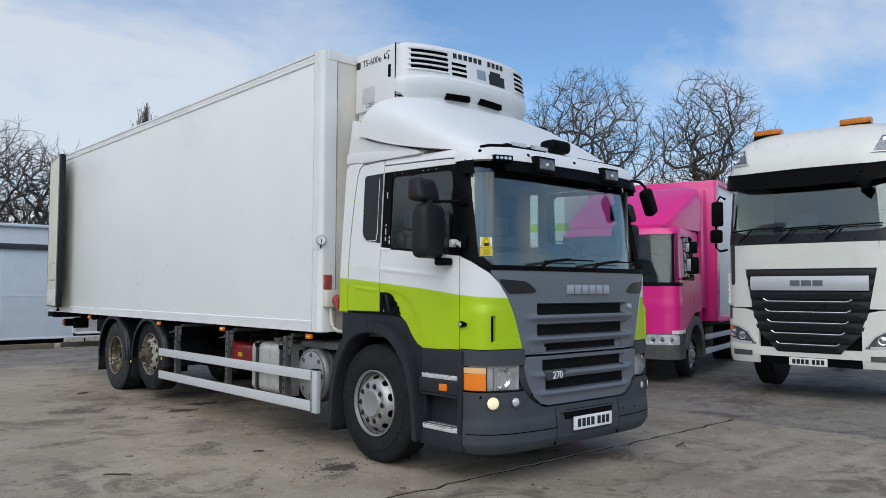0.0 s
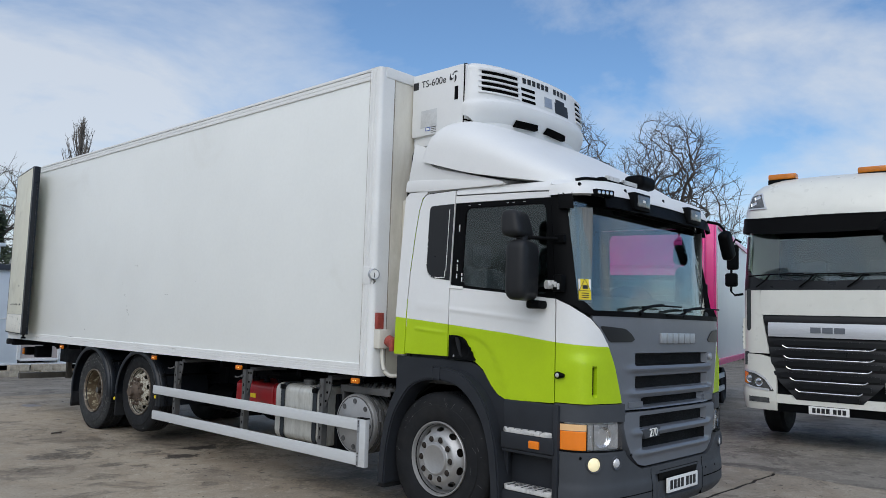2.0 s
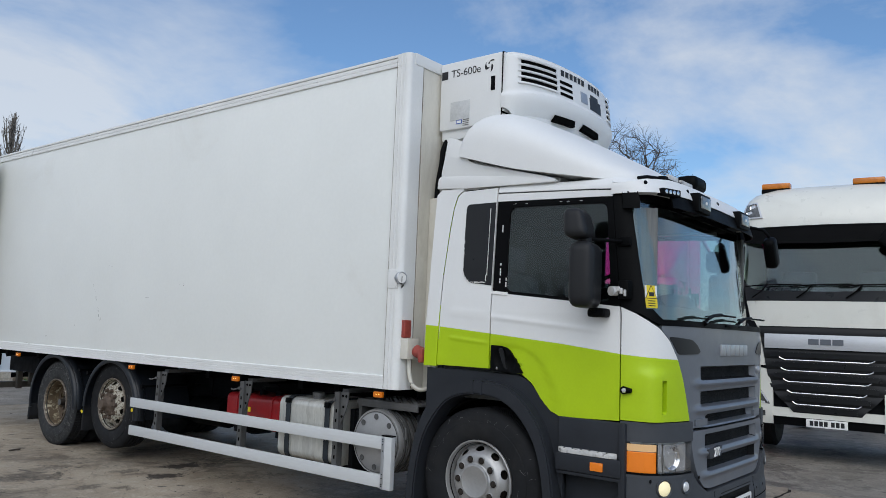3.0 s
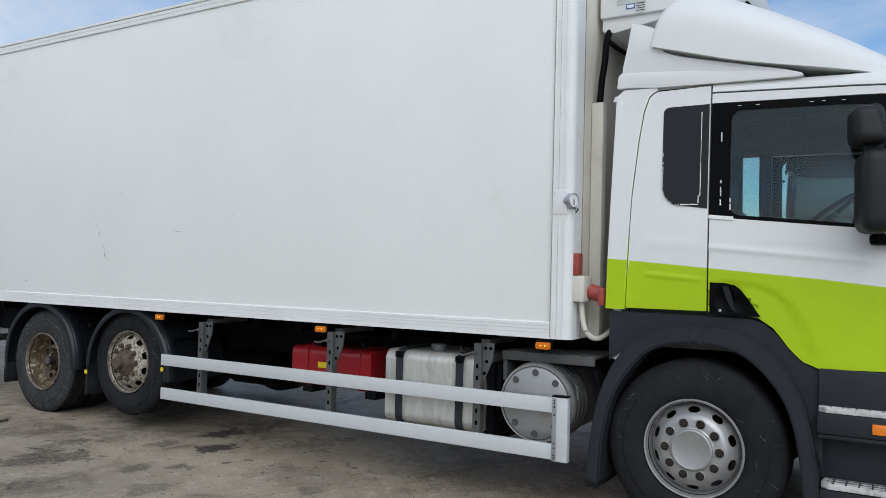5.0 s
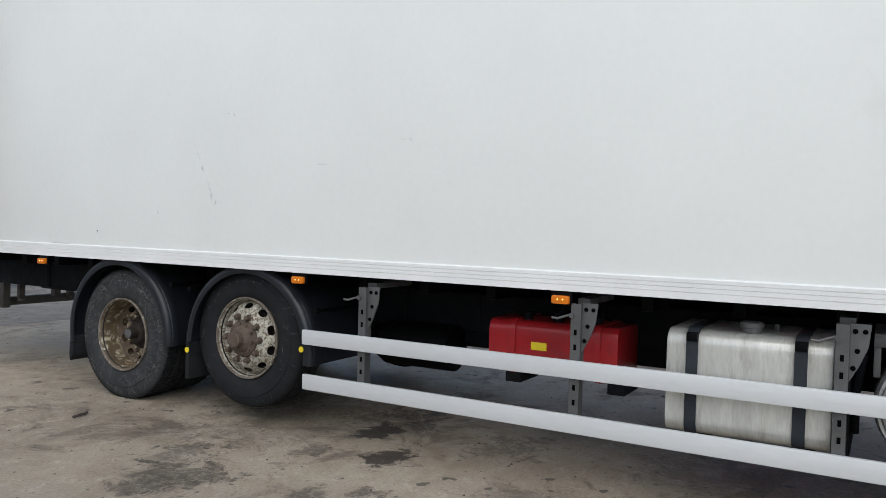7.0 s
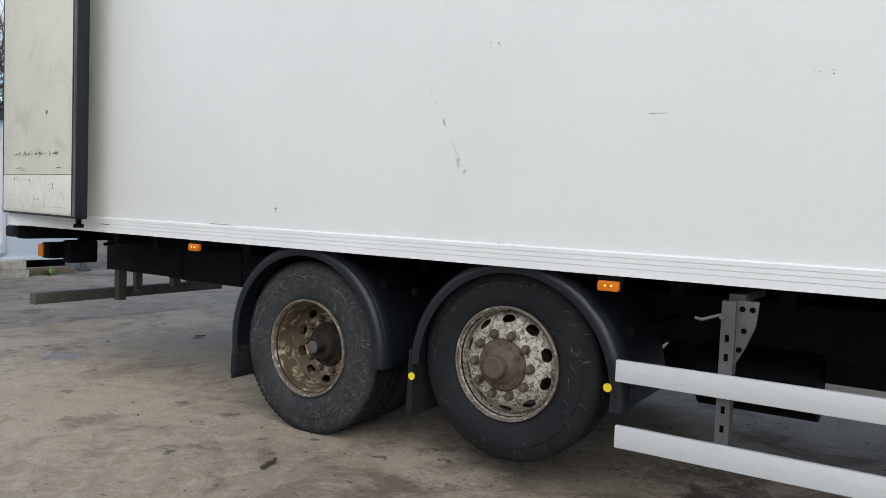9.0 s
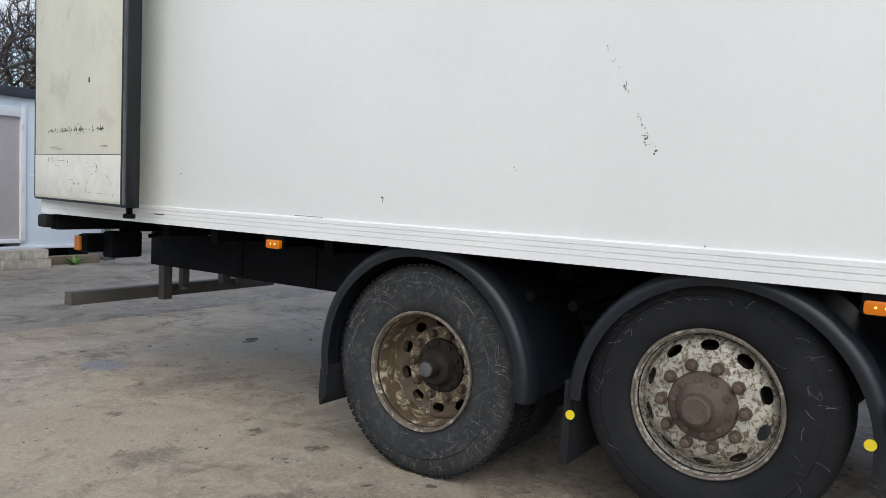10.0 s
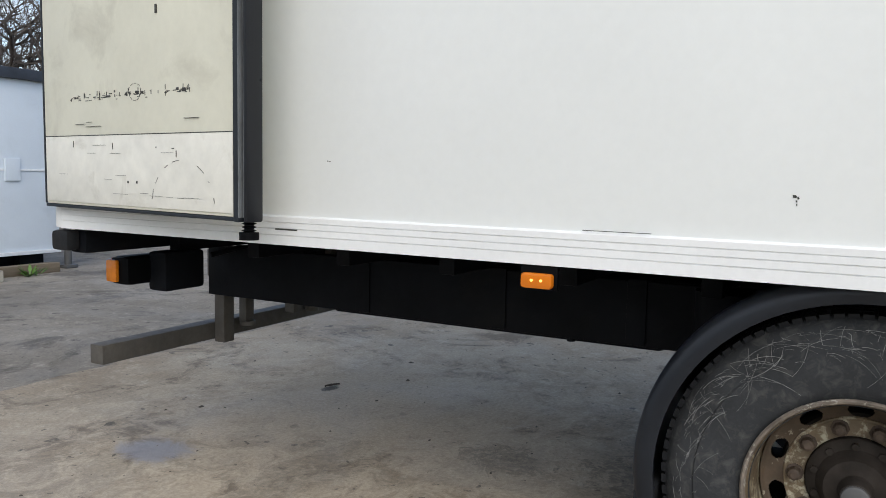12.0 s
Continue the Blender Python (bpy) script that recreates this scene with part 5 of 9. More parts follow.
# fuel tank
b = B()
prism(b, rrect(4.19, 4.82, 0.42, 0.955, 0.075, 6), "y", 7.02, 7.795, 0.012)
tank = part("fuel_tank", b, "tank", lorry, "brushed aluminium fuel tank", 40)
for y in (7.16, 7.665):
    b = B()
    band(b, rrect(4.187, 4.823, 0.417, 0.958, 0.077, 6), rrect(4.18, 4.83, 0.41, 0.966, 0.08, 6), "y", y - 0.029, y + 0.029)
    part("tank_strap", b, "seal", tank, "black tank strap")
    b = B()
    box(b, 4.165, 4.2, y - 0.028, y + 0.028, 0.90, 0.945, 0.006)
    part("strap_buckle", b, "black", tank)
b = B()
lathe(b, (4.30, 7.40, 0.95), (0, 0, 1), [(0, 0.05), (0.03, 0.05), (0.032, 0.058), (0.055, 0.058), (0.06, 0.05), (0.06, 0)], 20)
cyl(b, (4.45, 7.3, 0.95), (4.45, 7.3, 0.99), 0.012, seg=8)
part("filler_cap", b, "steel", tank)
b = B()
box(b, 4.25, 4.80, 7.1, 7.2, 0.36, 0.43, 0.01)
box(b, 4.25, 4.80, 7.6, 7.7, 0.36, 0.43, 0.01)
part("tank_bracket", b, "chassis", tank)

# silencer drum and its chequer-plate cover
b = B()
lathe(b, (4.185, 6.585, 0.68), (1, 0, 0), [(0, 0), (0, 0.225), (0.008, 0.24), (0.006, 0.255), (0.02, 0.262), (0.05, 0.262), (0.055, 0.25), (0.75, 0.25), (0.77, 0.2), (0.77, 0)], 56)
sil = part("silencer", b, "silver", lorry, "round galvanised exhaust silencer")
b = B()
for a in range(0, 360, 45):
    y, z = 6.585 + 0.2 * math.cos(radians(a)), 0.68 + 0.2 * math.sin(radians(a))
    lathe(b, (4.183, y, z), (-1, 0, 0), [(0, 0.024), (0.004, 0.022), (0.002, 0.015), (0.004, 0.0)], 16)
part("dimple", b, "steel", sil)
b = B()
lathe(b, (4.186, 6.585, 0.68), (1, 0, 0), [(0.004, 0.236), (-0.0005, 0.237), (-0.0005, 0.2405), (0.004, 0.242)], 56)
part("seam_ring", b, "steel", sil)
b = B()
for xr in (4.24, 4.30, 4.37, 4.45):
    lathe(b, (xr, 6.585, 0.68), (1, 0, 0), [(0, 0.25), (0, 0.268), (0.012, 0.271), (0.024, 0.268), (0.024, 0.25)], 56)
tube(b, [(4.25, 6.36, 0.86), (4.25, 6.32, 0.80), (4.25, 6.31, 0.72)], 0.012)
part("clamp_band", b, "steel", sil)
b = B()
box(b, 4.24, 4.75, 6.20, 6.86, 0.985, 1.005, 0.004)
box(b, 4.24, 4.256, 6.20, 6.86, 0.945, 0.99, 0.003)
box(b, 4.26, 4.75, 6.83, 6.86, 0.80, 0.985, 0.004)
cover = part("cover_plate", b, "steel", lorry, "grey chequer-plate cover")
b = B()
for i in range(9):
    for j in range(12):
        x, y = 4.275 + i * 0.052, 6.24 + j * 0.052
        s = 1 if (i + j) % 2 else -1
        q = bmesh.new()
        box(q, -0.016, 0.016, -0.004, 0.004, 0, 0.004)
        merge(b, q, 0, Matrix.Translation((x, y, 1.005)) @ Matrix.Rotation(s * 0.785, 4, "Z"))
tagged(part("chequer_rib", b, "steel", cover), kind="stuff")
b = B()
box(b, 4.3, 4.9, 6.95, 7.0, 0.35, 0.9, 0.01)
tube(b, [(4.3, 6.9, 0.9), (4.35, 6.93, 0.7), (4.4, 6.93, 0.5)], 0.02)
tube(b, [(4.26, 6.2, 0.92), (4.3, 6.17, 0.75), (4.4, 6.2, 0.5), (4.6, 6.2, 0.4)], 0.022)
part("exhaust_pipe", b, "chassis", lorry)

# red tank
b = B()
prism(b, rrect(4.48, 4.9, 0.56, 0.885, 0.06, 5), "y", 8.14, 8.965, 0.01)
red = part("red_tank", b, "red", lorry, "red painted hydraulic tank with straps", 40)
for y in (8.26, 8.80):
    b = B()
    band(b, rrect(4.478, 4.902, 0.558, 0.887, 0.062, 5), rrect(4.47, 4.91, 0.55, 0.895, 0.065, 5), "y", y - 0.018, y + 0.018)
    part("tank_strap", b, "red", red)
b = B()
box(b, 4.474, 4.48, 8.575, 8.675, 0.715, 0.762, 0.001)
part("label_plate", b, "yellow", red)
b = B()
for y in (8.3, 8.75, 8.55):
    cyl(b, (4.6, y, 0.87), (4.6, y, 0.93), 0.03, seg=10)
tube(b, [(4.6, 8.55, 0.92), (4.58, 8.5, 0.98), (4.6, 8.3, 0.99)], 0.016)
box(b, 4.5, 4.85, 8.1, 8.2, 0.5, 0.56)
box(b, 4.5, 4.85, 8.75, 8.85, 0.5, 0.56)
part("tank_fitting", b, "chassis", red)

# unseen dark drum, added to cover bright ground between the rear axles
b = B()
lathe(b, (4.96, 11.26, 0.62), (1, 0, 0), [(0, 0), (0.0, 0.08), (0.03, 0.13), (0.06, 0.145), (0.72, 0.145), (0.75, 0.13), (0.78, 0.08), (0.78, 0)], 24)
part("air_tank", b, "chassis", lorry, "black drum added to darken the gap between the axles")


# rear mudguards
def guard(yc, zc, r, a0, a1, side, name="mudguard"):
    """A rounded mudguard over a wheel."""
    x0, s = (4.15, 1) if side < 0 else (CX * 2 - 4.15, -1)
    lip = [(0.002, -0.040), (-0.004, -0.016), (0.002, 0.006), (0.016, 0.020), (0.034, 0.026), (0.042, 0.020), (0.050, 0.026), (0.084, 0.030), (0.108, 0.027), (0.120, 0.012), (0.15, 0.010), (0.15, -0.004), (0.12, 0.0), (0.05, 0.006), (0.022, -0.008), (0.014, -0.040)]
    sheet = [(0.115, 0.009), (0.18, 0.013), (0.24, 0.009), (0.68, 0.005), (0.68, -0.006), (0.24, -0.002), (0.115, -0.003)]
    bb = B()
    for ring, b0 in ((lip, a0), (sheet, a0 + 2)):
        rows = []
        for i in range(41):
            a = radians(b0 + (a1 - b0) * i / 40)
            rows.append([bb.verts.new((x0 + s * dx, yc + (r + dr) * math.cos(a), zc + (r + dr) * math.sin(a))) for dx, dr in ring])
        for p, q in zip(rows, rows[1:]):
            for k in range(len(ring)):
                bb.faces.new([p[k], p[(k + 1) % len(ring)], q[(k + 1) % len(ring)], q[k]])
        bb.faces.new(rows[0])
        bb.faces.new(rows[-1][::-1])
    return part(name, bb, "guard", lorry, "black plastic mudguard")


for side in (-1, 1):
    g1 = guard(12.095, 0.535, 0.58, -12, 185, side)
    g2 = guard(10.715, 0.55, 0.572, 0, 186, side)
    x0 = 4.16 if side < 0 else CX * 2 - 4.6
    b = B()
    prism(b, [(12.64, 0.46), (12.69, 0.46), (12.70, 0.30), (12.69, 0.25), (12.65, 0.30)], "x", x0, x0 + 0.44, 0.006)
    part("mud_flap", b, "rubber", g1)
    b = B()
    prism(b, [(11.30, 0.62), (11.33, 0.62), (11.34, 0.26), (11.30, 0.26)], "x", *((x0 + 0.02, x0 + 0.70) if side < 0 else (x0 - 0.26, x0 + 0.42)), 0.004)
    part("mud_flap", b, "rubber", g2)
    b = B()      # unseen air spring and trailing arm, added to darken the gap between wheels
    xs = 5.02 if side < 0 else CX * 2 - 5.02
    lathe(b, (xs, 11.62, 0.36), (0, 0, 1), [(0, 0), (0, 0.13), (0.04, 0.14), (0.10, 0.15), (0.20, 0.16), (0.30, 0.17), (0.38, 0.16), (0.40, 0.12), (0.44, 0.12), (0.44, 0)], 24)
    box(b, xs - 0.06, xs + 0.06, 11.46, 12.40, 0.27, 0.37, 0.012)
    part("air_spring", b, "rubber", lorry, "black air spring shape added to fill the wheel gap")
    for y, z, gg in ((11.285, 0.485, g2), (10.195, 0.60, g2)):
        b = B()
        xf = 4.148 if side < 0 else CX * 2 - 4.148
        cyl(b, (xf - 0.003, y, z), (xf + 0.003, y, z), 0.020, seg=20)
        part("reflector_dot", b, "yellow", gg, "round yellow reflector")
    b = B()
    for y, z in ((11.52, 0.95), (11.32, 0.93), (10.12, 0.86)):
        cyl(b, (x0 + 0.06, y, z), (CX, y, z), 0.014, seg=10)
        cyl(b, (x0 + 0.03, y, z), (x0 + 0.06, y, z), 0.022, seg=10)
    part("guard_stay", b, "black", g2)

# rear end: underrun bar, light carriers
b = B()
box(b, 4.36, 6.36, 15.31, 15.40, 0.435, 0.53, 0.006)
ub = part("underrun_bar", b, "gate_steel", lorry, "dark steel rear underrun bar")
b = B()
for x in (5.06, 5.66):
    box(b, x + 0.03, x + 0.11, 15.235, 15.308, 0.42 if x < 5.3 else 0.5, 1.06, 0.006)
    box(b, x - 0.03, x + 0.03, 14.9, 15.3, 0.80, 0.95, 0.006)
    box(b, x + 0.22, x + 0.29, 15.25, 15.305, 0.50, 0.86, 0.008)
    cyl(b, (x + 0.255, 15.27, 0.485), (x + 0.255, 15.27, 0.51), 0.045)
part("underrun_post", b, "gate_steel", ub)
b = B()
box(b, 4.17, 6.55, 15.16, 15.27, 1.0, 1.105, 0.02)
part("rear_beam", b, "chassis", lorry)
b = B()
box(b, 4.10, 4.17, 15.19, 15.30, 1.015, 1.105, 0.02)
part("rubber_buffer", b, "rubber", lorry, "grey rubber dock buffer")
for x0, x1, s in ((4.36, 4.76, 0), (5.96, 6.36, 1)):
    b = B()
    box(b, x0, x1, 15.12, 15.25, 0.835, 0.97, 0.03)
    lc = part("tail_lamp", b, "black", lorry, "black tail lamp cluster with amber end")
    b = B()
    xe = x0 - 0.02 if not s else x1
    box(b, xe, xe + 0.022, 15.18, 15.25, 0.85, 0.955, 0.01)
    part("lamp_lens", b, "amber_dark", lc, "amber lens")
    b = B()
    box(b, x0 + 0.02, x1 - 0.02, 15.25, 15.262, 0.85, 0.96, 0.006)
    part("rear_lens", b, "maroon", lc)
    b = B()
    box(b, x0 + 0.13, x0 + 0.38, 15.02, 15.14, 0.80, 0.99, 0.02)
    tube(b, [(x0 + 0.45, 15.05, 0.95), (x0 + 0.6, 15.0, 0.98), (x0 + 0.8, 14.9, 0.97)], 0.015)
    part("lamp_carrier", b, "chassis", lc)
b = B()
cyl(b, (4.985, 13.18, 0.73), (4.985, 13.18, 0.70), 0.018, seg=8)
part("chassis_fitting", b, "chassis", lorry)

# ---- cab of the lorry ----
S = Shell(CX, 4.12, 1.16, 0.5, 4.0, 6.12, belt=1.75, rake=0.22, lean=0.045)
SB = Shell(CX, 4.09, 1.185, 0.53, 4.0, 6.12, belt=9)          # bumper skin, a little proud
H2 = 2 * S.half
green_z = lerp([(6.12, 1.64), (5.98, 1.63), (5.5, 1.59), (4.91, 1.54), (4.46, 1.49), (4.1, 1.46)])
G = lambda u: green_z(S.plan(u)[1])


def on(side, sh, bm, us, zlo, zhi, **kw):
    """A plate on the left (side 0) or, mirrored, on the right of a cab's skin."""
    if side == 0:
        return sh.panel(bm, us, zlo, zhi, **kw)
    L = 2 * sh.half
    flip = lambda f: (lambda v: f(L - v)) if callable(f) else f
    kw = {k: (flip(v) if k in ("split",) else v) for k, v in kw.items()}
    return sh.panel(bm, [L - u for u in us], flip(zlo), flip(zhi), **kw)


belt = lambda u: float(np.interp(-S.plan(u)[1], [-5.5, -4.46], [1.895, 1.80]))
door_low = lambda u: lerp([(5.5, 1.335), (5.22, 1.31), (5.13, 1.25), (5.05, 1.14), (4.98, 1.075), (4.9, 1.045), (4.46, 1.06)])(S.plan(u)[1])
corner_top = lambda u: lerp([(S.uy(4.46), 1.80), (S.uy(4.36), 1.755), (S.ux(4.31), 1.665), (S.ux(4.38), 1.585), (S.ux(4.45), 1.47), (S.ux(4.51), 1.33), (S.ux(4.555), 1.18), (S.ux(4.585), 1.075)])(u)

for side in (0, 1):
    # side deflector behind the cab
    b = B()
    q_edge = lerp([(5.992, 1.34), (5.966, 2.024), (5.931, 2.381), (5.904, 2.559), (5.875, 2.647), (5.85, 2.672), (5.823, 2.685), (5.505, 2.69)])
    q_ys = [5.992, 5.985, 5.975, 5.966, 5.95, 5.931, 5.918, 5.904, 5.89, 5.875, 5.862, 5.85, 5.836, 5.823]
    on(side, S, b, [S.uy(y) for y in [6.12, 6.112, 6.102, 6.094, 6.086, 6.04, 5.998] + [y + 0.004 for y in q_ys]],
       lambda u: 1.325 if S.plan(u)[1] > 5.997 else min(q_edge(S.plan(u)[1] - 0.004) + 0.006, 2.70),
       lambda u: lerp([(6.12, 1.335), (6.10, 2.137), (6.085, 2.715), (5.84, 2.712), (5.8, 2.712)])(S.plan(u)[1]), nz=8, off=0.004, thick=0.03, split=G, mi=0, mi_low=1)
    part("side_deflector", b, ["white", "green"], lorry)
    # quarter panel
    b = B()
    press = lerp([(5.52, 0.0), (5.56, 1.0), (5.85, 1.0), (5.89, 0.0)])

    def q_crease(u, z):
        y = S.plan(u if side == 0 else H2 - u)[1]
        return 0.006 * press(y) * (math.exp(-((z - 1.745 + 0.09 * (5.889 - y)) / 0.016) ** 2) + math.exp(-((z - 1.55 + 0.085 * (5.896 - y)) / 0.014) ** 2))
    q_us = [S.uy(y) for y in q_ys + [5.80, 5.76, 5.70, 5.65, 5.6, 5.56, 5.53, 5.505]]
    if side == 0:
        on(side, S, b, q_us, 1.335, lambda u: q_edge(S.plan(u)[1]), nz=34, split=G, mi=0, mi_low=1, disp=q_crease)
    else:      # the far one has its window cut through
        on(side, S, b, q_us, 1.335, 1.965, nz=20, split=G, mi=0, mi_low=1, disp=q_crease)
        on(side, S, b, [S.uy(y) for y in q_ys + [5.80, 5.77]], 1.965, lambda u: min(2.578, q_edge(S.plan(u)[1]) - 0.002), nz=6)
        on(side, S, b, [S.uy(y) for y in q_ys[9:] + [5.80, 5.7, 5.6, 5.505]], 2.578, lambda u: q_edge(S.plan(u)[1]), nz=4)
    qp = part("quarter_panel", b, ["white", "green"], lorry)
    b = B()
    cut = lambda u, rad: rad - math.sqrt(max(0.0, rad ** 2 - max(0.0, rad - (u - S.uy(5.783))) ** 2))
    on(side, S, b, [S.uy(5.783) + k for k in (0, 0.002, 0.006, 0.012, 0.02, 0.03, 0.042, 0.055, 0.07, 0.09, 0.115, 0.15, 0.20)] + [S.uy(5.509)],
       lambda u: lerp([(5.783, 1.965), (5.63, 1.962), (5.509, 1.945)])(S.plan(u)[1]) + cut(u, 0.12), lambda u: 2.578 - cut(u, 0.035), nz=4, off=0.004, thick=0.01)
    part("quarter_window", b, "gloss_black" if side == 0 else "tint", qp, "blacked-out quarter window" if side == 0 else "clear quarter window").visible_shadow = side == 0
    rw = random.Random(8)
    b = B()   # flaking paint round the black window film
    for k in range(26):
        y, z = 5.778, 2.09 + 0.20 * k / 14
        if k > 14:
            a = (k - 14) / 11 * math.pi / 2
            y, z = 5.663 + 0.115 * math.cos(a), 2.082 - 0.115 * math.sin(a)
        if rw.random() < 0.8:
            p = S.at(S.uy(y) if side == 0 else H2 - S.uy(y), z, 0.007)
            box(b, p.x - 0.002, p.x + 0.002, p.y - rw.uniform(0.001, 0.004), p.y + rw.uniform(0.001, 0.003), z - rw.uniform(0.002, 0.007), z + rw.uniform(0.003, 0.008))
    for k in range(12):
        y, z = 5.66 - 0.09 * k / 11, 1.969 + rw.uniform(0, 0.003)
        p = S.at(S.uy(y) if side == 0 else H2 - S.uy(y), z, 0.007)
        box(b, p.x - 0.002, p.x + 0.002, p.y - 0.007, p.y + 0.007, z - 0.002, z + rw.uniform(0.001, 0.006))
    for z in span(1.99, 2.52, 24):
        yy = 5.562 if z < 2.02 else 5.552
        p = S.at(S.uy(yy) if side == 0 else H2 - S.uy(yy), z, 0.007)
        wd_ = rw.uniform(0.0006, 0.002) + (0.001 if z < 2.15 or z > 2.47 else 0.0)
        box(b, p.x - 0.002, p.x + 0.002, p.y - wd_, p.y + wd_, z - 0.012, z + 0.012)
    tagged(part("flaked_paint", b, "paper" if side == 0 else "black", qp), kind="stuff")
    b = B()   # near-black sheet behind the panels, shade put into their joints
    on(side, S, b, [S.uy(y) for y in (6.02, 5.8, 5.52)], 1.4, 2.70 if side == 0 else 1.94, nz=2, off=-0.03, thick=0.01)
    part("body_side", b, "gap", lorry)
    # door
    b = B()
    us = [S.uy(y) for y in span(5.495, 4.465, 26)]

    def crease(u, z):
        y = S.plan(u if side == 0 else H2 - u)[1]
        k = math.exp(-((z - (1.715 - 0.09 * (5.5 - y))) / 0.018) ** 2) * 0.007 * min(1.0, max(0.0, (y - 4.55) / 0.3))
        e = lerp([(5.49, 1.52), (5.35, 1.507), (5.224, 1.497), (5.12, 1.45), (5.044, 1.376), (4.97, 1.238), (4.93, 1.12), (4.9, 1.0), (4.47, 0.9)])(y)
        k -= 0.010 / (1 + math.exp((z - e) / 0.009)) * min(1.0, max(0.0, (5.49 - y) / 0.1))
        if ((y - 5.40) / 0.075) ** 2 + ((z - 1.41) / 0.065) ** 2 < 1 or ((y - 5.315) / 0.06) ** 2 + ((z - 1.375) / 0.045) ** 2 < 1:
            k -= 0.05          # pocket behind the handle
        return k
    on(side, S, b, us, door_low, belt, nz=34, split=G, mi=0, mi_low=1, disp=crease)
    door = part("cab_door", b, ["white", "green"], lorry, "white over lime green cab door")
    top = lambda u: lerp([(5.5, 2.578), (4.46, 2.548)])(S.plan(u)[1])
    drip = lerp([(5.5, 2.646), (4.46, 2.600)])
    # white frame above the window, black frame round it
    b = B()
    on(side, S, b, us, lambda u: top(u) + 0.004, lambda u: drip(S.plan(u)[1]) - 0.005, nz=2)
    part("door_top_frame", b, "white", door)
    b = B()
    on(side, S, b, [S.uy(5.495), S.uy(5.44), S.uy(5.385)], belt, top, nz=4, off=-0.004)
    on(side, S, b, [S.uy(y) for y in span(5.385, 4.465, 16)], lambda u: top(u) - 0.045, top, nz=2, off=-0.004)
    on(side, S, b, [S.uy(y) for y in (4.53, 4.50, 4.465)], belt, lambda u: top(u) - 0.045, nz=4, off=-0.004)
    on(side, S, b, [S.uy(y) for y in span(5.385, 4.53, 14)], lambda u: belt(u), lambda u: belt(u) + 0.022, nz=2, off=-0.004)
    part("window_frame", b, "black", door)
    b = B()
    on(side, S, b, [S.uy(y) for y in span(5.385, 4.53, 14)], lambda u: belt(u) + 0.022, lambda u: top(u) - 0.045, nz=4, off=-0.012, thick=0.005)
    wp = part("window_pane", b, "tint", door, "tinted door window")
    wp.visible_shadow = False
    b = B()   # rounded corners of the window opening
    fr = 0.06
    bend = lambda d: fr - math.sqrt(max(0.0, fr * fr - (fr - d) ** 2))
    ua, ub = S.uy(5.385), S.uy(4.53)
    lo_, hi_ = (lambda u: belt(u) + 0.02), (lambda u: top(u) - 0.043)
    for us_, dist in (([ua + fr * k / 8 for k in range(9)], lambda u: u - ua), ([ub - fr * k / 8 for k in range(9)][::-1], lambda u: ub - u)):
        on(side, S, b, us_, lo_, lambda u: lo_(u) + 0.002 + bend(dist(u)), nz=1, off=-0.005, thick=0.01)
        on(side, S, b, us_, lambda u: hi_(u) - 0.002 - bend(dist(u)), hi_, nz=1, off=-0.005, thick=0.01)
    part("frame_corner", b, "black", door)
    b = B()
    for y, z0, z1 in ((5.435, 1.95, 2.12), (5.435, 2.35, 2.40), (5.38, 1.94, 2.0)):
        for z in span(z0, z1, 9):
            if rw.random() < 0.7:
                p = S.at(S.uy(y) if side == 0 else H2 - S.uy(y), z, 0.0)
                box(b, p.x - 0.003, p.x + 0.003, p.y - rw.uniform(0.001, 0.004), p.y + rw.uniform(0.001, 0.004), z - 0.006, z + 0.01)
    for y in span(5.36, 4.75, 30):
        if rw.random() < 0.22:
            p = S.at(S.uy(y) if side == 0 else H2 - S.uy(y), top(S.uy(y)) - 0.02, 0.0)
            box(b, p.x - 0.003, p.x + 0.003, p.y - 0.01, p.y + 0.01, p.z - 0.001, p.z + 0.001)
    on(side, S, b, [S.uy(5.50), S.uy(5.45), S.uy(5.36)], lambda u: belt(u) - 0.01, lambda u: belt(u) + 0.012, nz=1, off=0.008, thick=0.01)
    tagged(part("flaked_paint", b, "paper", door), kind="stuff")
    # handle recess
    b = B()
    hz1 = lambda u: lerp([(5.485, 1.506), (5.40, 1.505), (5.345, 1.492), (5.315, 1.47), (5.285, 1.43), (5.25, 1.38), (5.215, 1.33), (5.207, 1.322)])(S.plan(u)[1])
    hz0 = lambda u: lerp([(5.485, 1.322), (5.22, 1.314), (5.207, 1.318)])(S.plan(u)[1])

    def scoop(u, z):
        y = S.plan(u if side == 0 else H2 - u)[1]
        d = ((y - 5.40) / 0.055) ** 2 + ((z - 1.41) / 0.075) ** 2
        e = ((y - 5.31) / 0.045) ** 2 + ((z - 1.385) / 0.055) ** 2
        return -0.022 * max(0.0, 1 - d) ** 0.7 - 0.016 * max(0.0, 1 - e) ** 0.7
    on(side, S, b, [S.uy(y) for y in span(5.485, 5.207, 26)], hz0, hz1, nz=16, off=0.006, thick=0.03, disp=scoop)
    hr = part("handle_recess", b, "black", door, "black plastic door handle recess")
    b = B()
    on(side, S, b, [S.uy(y) for y in span(5.41, 5.335, 8)], lambda u: lerp([(5.41, 1.47), (5.385, 1.40), (5.36, 1.35), (5.335, 1.335)])(S.plan(u)[1]), lambda u: lerp([(5.41, 1.488), (5.38, 1.487), (5.362, 1.44), (5.35, 1.38), (5.335, 1.345)])(S.plan(u)[1]), nz=4, off=0.012, thick=0.014)
    part("door_handle", b, "gloss_black", hr, "black door handle blade")
    b = B()
